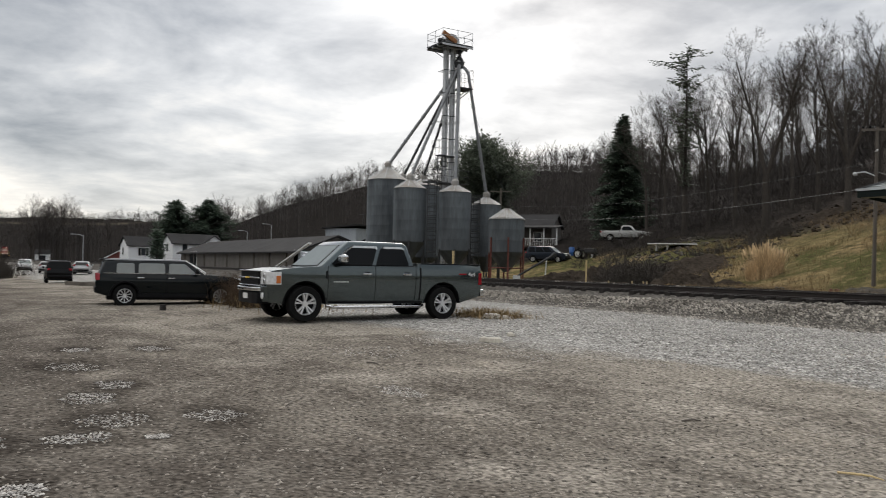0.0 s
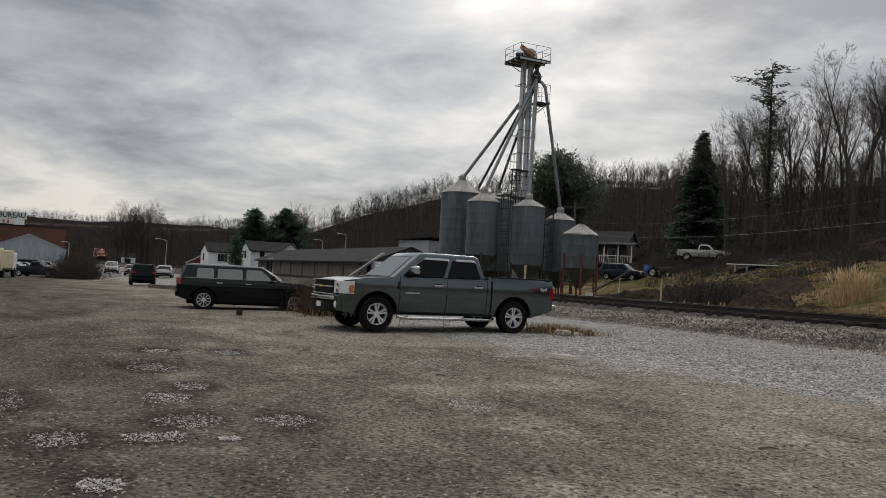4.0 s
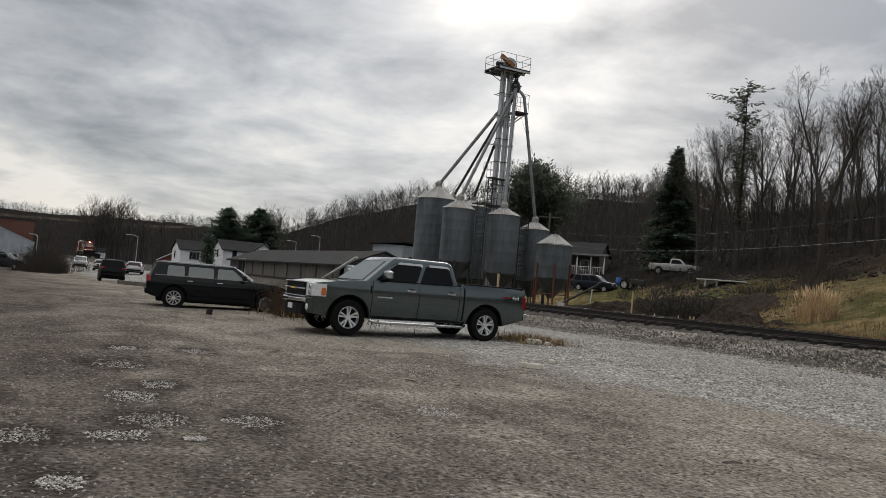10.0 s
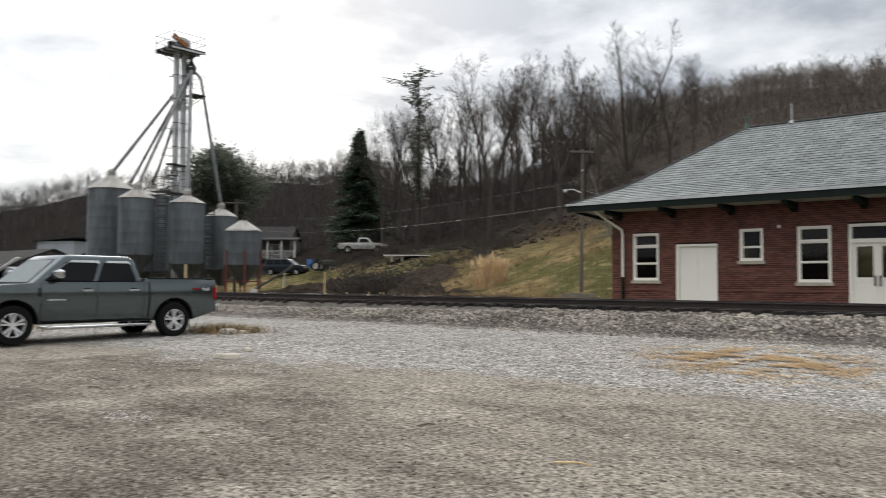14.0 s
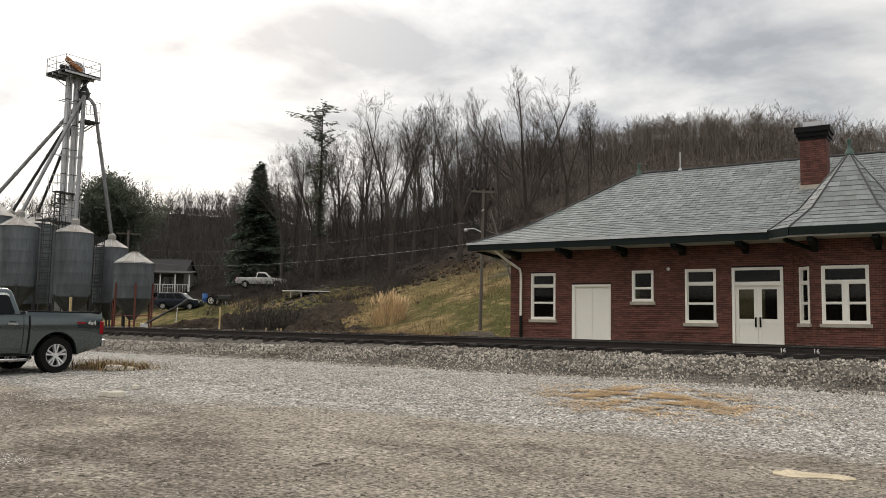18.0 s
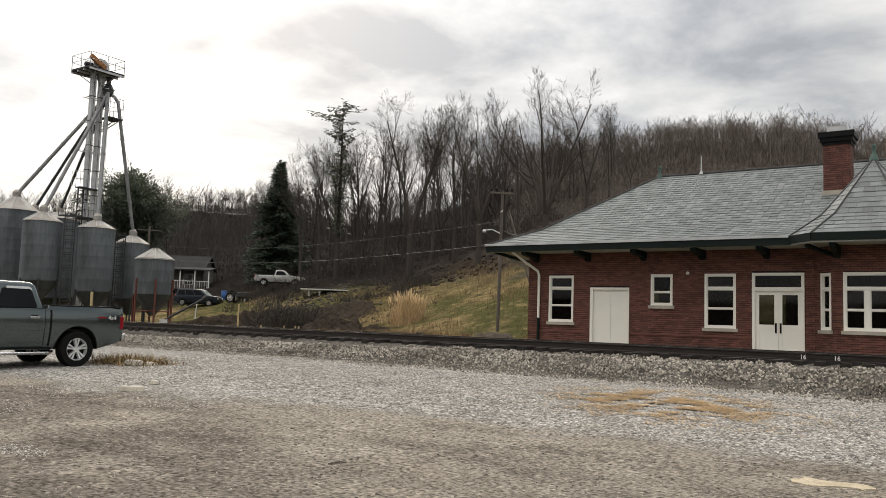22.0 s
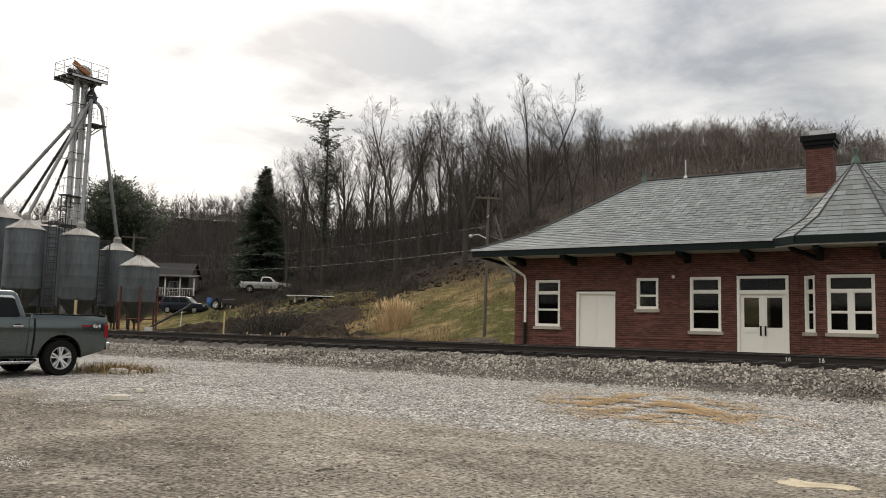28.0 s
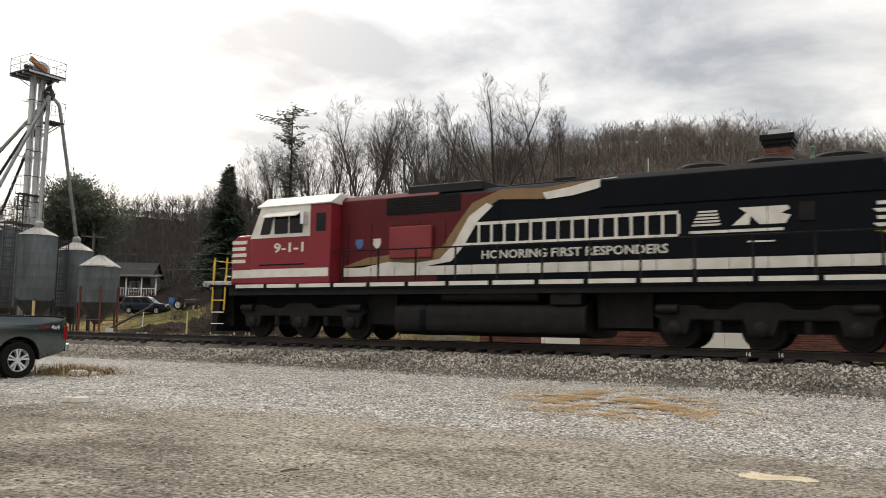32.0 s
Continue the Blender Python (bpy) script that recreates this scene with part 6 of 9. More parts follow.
def make_locomotive():
    L = thing("locomotive", "black and red six-axle diesel locomotive with white stripes", "locomotive", pose(-300, TRACK_Y, RAIL_Z))
    # frame
    part("underframe", Geo().box(-20.6, 0.6, -1.5, 1.5, 1.42, 1.72), LGRIME, L)
    part("walkway", Geo().box(-21.5, 0.78, -1.56, 1.56, 1.72, 1.78), LBLACK, L)
    for s in (-1, 1):
        part("sill", Geo().box(-20.3, 0.1, s * 1.50, s * 1.56, 1.60, 1.72), LBLACK, L)
        for i in range(14):
            part("sill_stripe", Geo().box(-20.2 + i * 1.43, -20.2 + i * 1.43 + 1.28, s * 1.56, s * 1.568, 1.665, 1.785), LWHITE, L, "white reflective sill stripe")
    # long hood
    hood = Geo().prism([(-0.97, 1.78), (0.97, 1.78), (0.97, 4.42), (0.80, 4.60), (-0.80, 4.60), (-0.97, 4.42)], -16.1, 0.0, "x")
    h = part("long_hood", hood, LBLACK, L, "black hood with white lettering", bevel=0.03)
    part("hood_end", Geo().prism([(-0.98, 1.80), (0.98, 1.80), (0.98, 4.42), (0.80, 4.61), (-0.80, 4.61), (-0.98, 4.42)], -0.30, 0.03, "x"), LRED, L, "red hood end with white stripes", bevel=0.03)
    part("radiator_housing", Geo().prism([(-1.02, 3.75), (1.02, 3.75), (1.05, 4.50), (0.9, 4.66), (-0.9, 4.66), (-1.05, 4.50)], -7.2, -0.35, "x"), LBLACK, L, bevel=0.03)
    part("red_hood_section", Geo().prism([(-0.98, 1.80), (0.98, 1.80), (0.98, 4.50), (0.82, 4.66), (-0.82, 4.66), (-0.98, 4.50)], -16.15, -12.4, "x"), LMAROON, L, "red hood section behind the cab", bevel=0.03)
    part("dynamic_brake_top", Geo().prism([(-0.90, 4.55), (0.90, 4.55), (0.80, 4.86), (-0.80, 4.86)], -13.6, -10.9, "x"), LBLACK, L, bevel=0.04)
    for s in (-1, 1):
        y0, y1 = s * 0.985, s * 0.997
        part("air_intake", Geo().box(-14.3, -11.6, y0, s * 1.01, 3.95, 4.48), TRIM, h, "black louvred air intake")
        for i in range(6):
            part("louvre", Geo().box(-14.25, -11.65, s * 1.01, s * 1.022, 4.0 + i * 0.08, 4.03 + i * 0.08), LGRIME, h)
        # paint scheme: gold and white ribbons sweeping up from the cab
        part("ribbon", Geo().prism([(-16.1, 2.32), (-15.0, 2.62), (-13.9, 2.70), (-12.9, 2.62), (-12.2, 2.90), (-11.7, 3.55), (-11.2, 4.15), (-10.2, 4.50), (-8.9, 4.44), (-8.1, 4.52), (-7.3, 4.56), (-8.0, 4.25), (-9.0, 4.12), (-10.3, 4.20), (-11.0, 3.80), (-11.6, 3.0), (-12.1, 2.55), (-13.0, 2.36), (-14.0, 2.45), (-15.0, 2.38)], y0, y1), LGOLD, h, "gold ribbon stripe")
        part("ribbon", Geo().prism([(-15.2, 2.30), (-14.2, 2.46), (-13.2, 2.40), (-12.3, 2.50), (-11.8, 2.95), (-11.3, 3.75), (-10.7, 4.12), (-10.5, 4.02), (-11.0, 3.60), (-11.45, 2.9), (-11.9, 2.42), (-12.9, 2.28), (-14.2, 2.30)], s * 0.997, s * 1.005), LWHITE, h, "white ribbon edge")
        part("ribbon", Geo().prism([(-8.9, 4.30), (-8.1, 4.40), (-7.35, 4.55), (-6.7, 4.58), (-7.3, 4.30), (-8.0, 4.16), (-8.8, 4.10)], s * 0.997, s * 1.005), LWHITE, h, "white ribbon end")
        part("black_field", Geo().prism([(-12.5, 2.42), (-11.9, 2.60), (-11.6, 3.0), (-11.0, 3.80), (-10.3, 4.20), (-10.3, 2.35), (-12.4, 2.32)], s * 0.984, s * 0.990), LBLACK, h)
        for k, pts in enumerate(([(-15.6, 2.305), (-15.0, 2.46), (-14.2, 2.53), (-13.2, 2.45), (-12.4, 2.55), (-12.2, 2.305)],)):
            part("black_field", Geo().prism(pts, s * 0.984, s * 0.990), LBLACK, h)
        part("red_field", Geo().prism([(-12.42, 2.76), (-12.2, 2.92), (-11.7, 3.57), (-11.2, 4.17), (-10.2, 4.44), (-12.42, 4.44)], s * 0.984, s * 0.989), LMAROON, h)
        # white outlined row of panels
        part("panel_frame", Geo().box(-11.2, -5.1, y0, y1, 3.47, 3.56).prism([(-11.75, 2.84), (-5.1, 2.84), (-5.1, 2.95), (-11.6, 2.95)], y0, y1), LWHITE, h, "white painted panel outline")
        for i in range(15):
            x = -11.0 + i * 0.42
            part("panel_bar", Geo().box(x, x + 0.075, y0, y1, 2.95, 3.47), LWHITE, h)
        part("walkway_stripe", Geo().box(-16.0, -0.3, y0, y1, 2.02, 2.30), LWHITE, h, "white band along the hood")
        for i in range(17):
            part("hood_seam", Geo().box(-15.8 + i * 0.92, -15.785 + i * 0.92, s * 0.997, s * 1.0, 1.85, 3.7), LBLACK, h)
        # emblem: slanted stripes and a plain block shape
        for i in range(5):
            z = 3.12 + i * 0.085
            part("emblem_stripe", Geo().prism([(-4.75 + i * 0.04, z), (-4.05 - i * 0.02, z), (-4.02 - i * 0.02, z + 0.05), (-4.73 + i * 0.04, z + 0.05)], y0, y1), LWHITE, h)
        part("emblem_block", Geo().prism([(-3.75, 3.10), (-3.35, 3.10), (-3.3, 3.32), (-3.1, 3.10), (-2.5, 3.10), (-2.38, 3.3), (-2.6, 3.36), (-2.4, 3.45), (-2.45, 3.54), (-3.6, 3.54), (-3.4, 3.4)], y0, y1), LWHITE, h, "plain white emblem shape")
        part("small_bar", Geo().box(-4.8, -2.55, y0, y1, 2.93, 3.0), LWHITE, h)
        part("small_bar", Geo().box(-3.4, -2.75, y0, y1, 2.66, 2.70), LWHITE, h)
        part("vent_grille", Geo().box(-2.2, -1.85, y0, s * 1.01, 3.15, 3.6), LGRIME, h)
        part("vent_grille", Geo().box(-2.0, -0.5, y0, s * 1.01, 2.34, 2.75), LBLACK, h)
        for i in range(5):
            part("louvre", Geo().box(-1.9, -0.55, y0, s * 1.006, 1.83 + i * 0.035, 1.845 + i * 0.035), LGRIME, h)
        for x, m in ((-15.35, LBLUE), (-14.65, LWHITE), (-13.2, LWHITE)):
            part("shield_emblem", Geo().prism([(x - 0.15, 3.05), (x - 0.08, 2.94), (x, 2.90), (x + 0.08, 2.94), (x + 0.15, 3.05), (x + 0.14, 3.22), (x - 0.14, 3.22)], y0, y1), m, h)
        part("battery_box", Geo().box(-14.1, -12.55, s * 0.99, s * 1.12, 2.55, 3.55), LPINK, h, "faded pink-red equipment box", bevel=0.03)
        for i in range(4):
            z = 2.92 + i * 0.17
            part("end_stripe", Geo().prism([(-0.52 + i * 0.0, z), (0.04, z), (0.04, z + 0.085), (-0.62 + 0.08 * (i % 2), z + 0.085)], s * 0.99, s * 1.002), LWHITE, h)
    writing("lettering", "HONORING FIRST RESPONDERS", 0.34, TEXTWHITE, h, pose(-8.12, -0.992, 2.47, 90, 0, 0), 0.003, "dull white lettering", 5.5)
    writing("lettering", "HONORING FIRST RESPONDERS", 0.34, TEXTWHITE, h, pose(-8.12, 0.992, 2.47, 90, 0, 180), 0.003, "dull white lettering", 5.5)
    # hood end
    for i in range(4):
        z = 2.92 + i * 0.17
        part("end_stripe", Geo().box(0.03, 0.042, -0.98, 0.98, z, z + 0.085), LWHITE, h)
    part("end_emblem", Geo().prism([(-0.35, 2.85), (0.35, 2.85), (0.42, 3.3), (0.25, 3.6), (-0.3, 3.6), (-0.42, 3.3)], 0.042, 0.05, "x"), LWHITE, h, "plain white emblem patch")
    part("end_emblem", Geo().prism([(-0.2, 2.95), (0.0, 3.0), (0.2, 3.2), (0.12, 3.5), (0.0, 3.5), (0.02, 3.25), (-0.12, 3.12)], 0.05, 0.056, "x"), LBLACK, h)
    writing("number", "911", 0.46, LWHITE, h, pose(0.036, -0.55, 3.78, 90, 0, 90), 0.004, "white number")
    writing("number", "911", 0.46, LWHITE, h, pose(0.036, 0.55, 3.78, 90, 0, 90), 0.004, "white number")
    part("end_band", Geo().box(0.03, 0.04, -0.98, 0.98, 2.02, 2.28), LWHITE, h)
    hl = part("headlight_box", Geo().box(0.03, 0.14, -0.32, 0.32, 4.08, 4.32), LRED, h, bevel=0.02)
    for y in (-0.14, 0.14):
        part("headlight", Geo().lathe([(0.07, 0.14), (0.065, 0.165), (0.0, 0.17)], 14, "x", (0, y, 4.2)), LAMP, hl, "lit headlight")
    for s in (-1, 1):
        d = part("ditch_light_box", Geo().box(0.60, 0.76, s * 1.0 - 0.09, s * 1.0 + 0.09, 1.82, 2.04), LRED, h, "red ditch light box")
        part("ditch_light_post", Geo().box(0.60, 0.68, s * 1.30 - 0.03, s * 1.30 + 0.03, 1.78, 2.85), LRED, h, "red end post")
        part("ditch_light", Geo().lathe([(0.05, 0.76), (0.045, 0.78), (0.0, 0.785)], 12, "x", (0, s * 1.0, 1.93)), LAMP, d, "lit ditch light")
    # roof gear
    for x in (-1.3, -2.95, -4.6):
        part("radiator_fan", Geo().lathe([(0.66, 4.62), (0.66, 4.80), (0.58, 4.86), (0.55, 4.78), (0.0, 4.80)], 22, at=(x, 0, 0)), LGRIME, h, smooth=40)
    part("exhaust_stack", Geo().box(-8.9, -8.2, -0.25, 0.25, 4.6, 4.85), LGRIME, h, bevel=0.03)
    part("roof_hatch", Geo().box(-10.6, -6.0, -0.5, 0.5, 4.6, 4.70), LBLACK, h, bevel=0.03)
    # cab and nose
    cab = part("cab", Geo().prism([(-19.55, 1.78), (-16.15, 1.78), (-16.15, 4.42), (-19.17, 4.42), (-19.62, 3.42)], -1.5, 1.5), LRED, L, "red cab with white upper part", bevel=0.04)
    part("nose", Geo().prism([(-20.7, 1.78), (-19.5, 1.78), (-19.5, 3.52), (-20.45, 3.52), (-20.65, 3.3)], -1.35, 1.35), LRED, L, "red low nose with white stripes", bevel=0.08)
    for s in (-1, 1):
        part("cab_upper", Geo().prism([(-19.64, 3.36), (-17.0, 3.36), (-17.0, 4.42), (-19.17, 4.42)], s * 1.5, s * 1.51), LWHITE, cab, "white window surround")
        part("cab_window", Geo().prism([(-19.2, 3.48), (-18.75, 3.48), (-18.6, 4.15), (-19.0, 4.15)], s * 1.51, s * 1.52), LGLASS, cab)
        part("cab_window", Geo().box(-18.55, -17.95, s * 1.51, s * 1.52, 3.48, 4.15), LGLASS, cab)
        part("cab_window", Geo().box(-17.88, -17.3, s * 1.51, s * 1.52, 3.48, 4.15), LGLASS, cab)
        part("window_awning", Geo().prism([(s * 1.5, 4.22), (s * 1.5, 4.16), (s * 1.78, 4.02), (s * 1.78, 4.05)], -18.9, -17.4, "x"), LWHITE, cab, "white window awning")
        part("mirror", Geo().box(-17.25, -17.1, s * 1.52, s * 1.72, 3.75, 4.15), ALLOY, cab)
        part("cab_stripe", Geo().box(-19.6, -16.2, s * 1.5, s * 1.51, 2.02, 2.30), LWHITE, cab)
        part("cab_door_window", Geo().box(-16.75, -16.35, s * 1.5, s * 1.508, 3.5, 4.1), LGLASS, cab)
        part("nose_stripe", Geo().box(-20.6, -19.55, s * 1.35, s * 1.358, 2.02, 2.30), LWHITE, cab)
        for i in range(4):
            part("nose_stripe", Geo().box(-20.62, -20.0 + 0.04 * (i % 2), s * 1.35, s * 1.358, 2.55 + i * 0.22, 2.67 + i * 0.22), LWHITE, cab)
    part("cab_roof", Geo().prism([(-1.56, 4.44), (-1.05, 4.78), (1.05, 4.78), (1.56, 4.44), (1.54, 4.40), (-1.54, 4.40)], -19.35, -16.1, "x"), LWHITE, cab, "white sloped cab roof", bevel=0.03)
    for i in range(4):
        part("nose_stripe", Geo().box(-20.712, -20.70, -1.3, 1.3, 2.55 + i * 0.22, 2.67 + i * 0.22), LWHITE, cab)
    part("windscreen", Geo().prism([(-1.3, 3.6), (1.3, 3.6), (1.2, 4.3), (-1.2, 4.3)], -19.58, -19.56, "x"), LGLASS, cab)
    writing("number", "9-1-1", 0.44, LWHITE, cab, pose(-17.85, -1.512, 2.86, 90, 0, 0), 0.004, "white number", 1.3)
    writing("number", "9-1-1", 0.44, LWHITE, cab, pose(-17.85, 1.512, 2.86, 90, 0, 180), 0.004, "white number", 1.3)
    part("cab_vent", Geo().box(-19.2, -17.2, -1.512, -1.50, 2.42, 2.46), LBLACK, cab)
    # handrails
    for s in (-1, 1):
        for i in range(12):
            x = -15.6 + i * 1.38
            part("handrail_post", Geo().tube([(x, s * 1.5, 1.78), (x, s * 1.5, 2.80)], 0.034, 5), LGRIME, L)
        part("handrail", Geo().tube([(-16.1, s * 1.5, 2.80), (-0.25, s * 1.5, 2.80)], 0.026, 5), LGRIME, L)
        for x in (-0.25, 0.58):
            part("grab_pole", Geo().tube([(x - 0.3 if x < 0 else x + 0.25, s * 1.46, 2.80), (x, s * 1.5, 2.72), (x, s * 1.52, 2.1), (x - 0.06, s * 1.55, 1.0)], 0.035, 6), YELLOW, L, "yellow grab pole")
        for x in (-20.75, -21.35):
            part("grab_pole", Geo().tube([(x, s * 1.46, 2.75), (x, s * 1.5, 2.1), (x, s * 1.55, 0.9)], 0.03, 6), YELLOW, L, "yellow grab pole")
        for x0, x1 in ((-0.22, 0.52), (-21.35, -20.75)):
            st = part("step_well", Geo().box(x0 - 0.06, x1 + 0.06, s * 1.05, s * 1.15, 0.35, 1.72), LGRIME, L)
            for z in (0.42, 0.82, 1.24):
                part("step", Geo().box(x0, x1, s * 1.15, s * 1.54, z, z + 0.03), LGRIME, st)
                part("step_edge", Geo().box(x0, x1, s * 1.54, s * 1.555, z, z + 0.035), YELLOW if z > 1 else LWHITE, st)
    part("end_gate", Geo().box(0.66, 0.70, -1.42, -0.55, 2.15, 2.78), LRED, L, "red end gate panel")
    part("end_rail", Geo().tube([(0.74, -1.45, 1.78), (0.74, -1.45, 2.65), (0.74, -0.5, 2.65), (0.74, -0.45, 2.3), (0.74, 0.45, 2.3), (0.74, 0.5, 2.65), (0.74, 1.45, 2.65), (0.74, 1.45, 1.78)], 0.022, 5), LGRIME, L)
    part("end_rail", Geo().tube([(-21.42, -1.45, 1.78), (-21.42, -1.45, 2.65), (-21.42, 1.45, 2.65), (-21.42, 1.45, 1.78)], 0.022, 5), YELLOW, L)
    # pilots, couplers
    for x, d in ((0.58, 1), (-21.3, -1)):
        pl = part("pilot", Geo().prism([(x - d * 0.15, 0.18), (x + d * 0.15, 0.18), (x + d * 0.05, 0.6), (x + d * 0.08, 1.72), (x - d * 0.4, 1.72)], -1.5, 1.5), LGRIME, L, "grimy pilot plate", bevel=0.03)
        part("anticlimber", Geo().prism([(x, -1.56), (x + d * 0.22, -1.2), (x + d * 0.3, 0), (x + d * 0.22, 1.2), (x, 1.56)], 1.60, 1.79, "z"), LGRIME, pl)
        c = Geo().box(min(x, x + d * 0.75), max(x, x + d * 0.75), -0.14, 0.14, 0.76, 1.0).box(min(x + d * 0.6, x + d * 0.95), max(x + d * 0.6, x + d * 0.95), -0.22, 0.22, 0.72, 1.04)
        part("coupler", c, LGRIME, pl, "rusty knuckle coupler", bevel=0.04)
        for y in (-0.9, -0.6, 0.6, 0.9):
            part("air_hose", Geo().tube([(x + d * 0.1, y, 1.1), (x + d * 0.28, y, 0.85), (x + d * 0.22, y, 0.45)], 0.03, 6), TRIM, pl)
    # fuel tank, reservoirs
    tank = [(max(-1.35, min(1.35, 1.62 * math.cos(a))), max(0.20, min(1.20, 0.70 + 0.62 * math.sin(a)))) for a in [2 * math.pi * (i + 0.5) / 24 for i in range(24)]]
    part("fuel_tank", Geo().prism(tank, -13.7, -7.5, "x"), LGRIME, L, "grimy black fuel tank", smooth=35, bevel=0.03)
    part("tank_band", Geo().prism([(y * 1.012, 0.70 + (z - 0.70) * 1.02) for y, z in tank], -12.75, -12.55, "x"), LBLACK, L)
    for s in (-1, 1):
        part("air_reservoir", Geo().tube([(-12.0, s * 1.2, 1.38), (-8.9, s * 1.2, 1.38)], 0.19, 14), LGRIME, L, smooth=40)
        part("equipment_box", Geo().box(-8.5, -7.6, s * 1.0, s * 1.4, 1.1, 1.6), LGRIME, L, bevel=0.03)
    # dark machinery between the wheels
    part("inner_frame", Geo().box(-20.2, 0.4, -0.5, 0.5, 0.42, 1.43), LGRIME, L)
    for x0, x1 in ((-15.0, -13.9), (-7.3, -5.8)):
        part("inner_frame", Geo().box(x0, x1, -0.9, 0.9, 0.5, 1.43), LGRIME, L)
    # trucks with axles
    axles = []
    for ax in ((-19.7, -17.6, -15.45), (-5.15, -3.08, -0.98)):
        mid = ax[1]
        lo, hi = ax[0] - 0.55, ax[2] + 0.55
        t = part("truck", Geo().box(lo + 0.2, hi - 0.2, -0.6, 0.6, 0.6, 1.15), LGRIME, L, "three-axle truck with cast side frames", bevel=0.05)
        for s in (-1, 1):
            o = [(lo, 0.82), (lo + 0.15, 1.10), (ax[0] + 0.55, 1.12), (ax[0] + 0.8, 1.0), (mid - 0.75, 1.0), (mid - 0.45, 1.18), (mid + 0.45, 1.18), (mid + 0.75, 1.0), (ax[2] - 0.8, 1.0), (ax[2] - 0.55, 1.12), (hi - 0.15, 1.10), (hi, 0.82),
                 (ax[2] + 0.38, 0.72), (ax[2] + 0.3, 0.35), (ax[2] - 0.3, 0.35), (ax[2] - 0.4, 0.72), (mid + 0.42, 0.72), (mid + 0.3, 0.33), (mid - 0.3, 0.33), (mid - 0.42, 0.72), (ax[0] + 0.4, 0.72), (ax[0] + 0.3, 0.35), (ax[0] - 0.3, 0.35), (ax[0] - 0.38, 0.72)]
            sf = part("side_frame", Geo().prism(o, s * 0.98, s * 1.22), LGRIME, t, bevel=0.05)
            for x in ax:
                part("axle_box", Geo().lathe([(0.20, s * 1.05), (0.19, s * 1.28), (0.12, s * 1.32), (0.0, s * 1.325)], 14, "y", (x, 0, 0.52)), LGRIME, t, smooth=35)
            for x in ((ax[0] + mid) / 2, (ax[2] + mid) / 2):
                part("spring", Geo().tube([(x, s * 1.08, 0.42), (x, s * 1.08, 0.98)], 0.11, 10), LGRIME, t, smooth=40)
            part("brake_cylinder", Geo().tube([(lo + 0.1, s * 1.25, 1.0), (lo + 0.65, s * 1.25, 1.0)], 0.13, 10), LGRIME, t, smooth=40)
            part("brake_cylinder", Geo().tube([(hi - 0.65, s * 1.25, 1.0), (hi - 0.1, s * 1.25, 1.0)], 0.13, 10), LGRIME, t, smooth=40)
            part("sand_pipe", Geo().tube([(hi - 0.05, s * 0.95, 1.2), (hi + 0.1, s * 0.8, 0.5), (hi - 0.02, s * 0.76, 0.12)], 0.02, 5), LGRIME, t)
        for x in ax:
            g = Geo().tube([(0, -0.78, 0), (0, 0.78, 0)], 0.09, 10)
            for s in (-1, 1):
                g.lathe([(0.20, s * 0.82), (0.42, s * 0.80), (0.46, s * 0.83), (0.53, s * 0.83), (0.535, s * 0.72), (0.56, s * 0.70), (0.56, s * 0.68), (0.2, s * 0.70)], 32, "y")
            axles.append(part("wheelset", g, LGRIME, L, "steel wheelset", at=pose(x, 0, 0.535)))
    return L, axles


LOCO, AXLES = make_locomotive()
SPEED = 11.4


def loco_x(t):
    """It slackens a little in the last second."""
    return -5.74 + SPEED * (t - 31.5) - 0.45 * max(0.0, t - 31.0) ** 2


# ---- trees ----
def fast_mesh(name, verts, tris, mat):
    me = bpy.data.meshes.new(name)
    me.vertices.add(len(verts))
    me.vertices.foreach_set("co", np.asarray(verts, dtype=np.float32).ravel())
    n = len(tris)
    me.loops.add(n * 3)
    me.loops.foreach_set("vertex_index", np.asarray(tris, dtype=np.int32).ravel())
    me.polygons.add(n)
    me.polygons.foreach_set("loop_start", np.arange(0, n * 3, 3, dtype=np.int32))
    me.update(calc_edges=True)
    me.materials.append(mat)
    return me


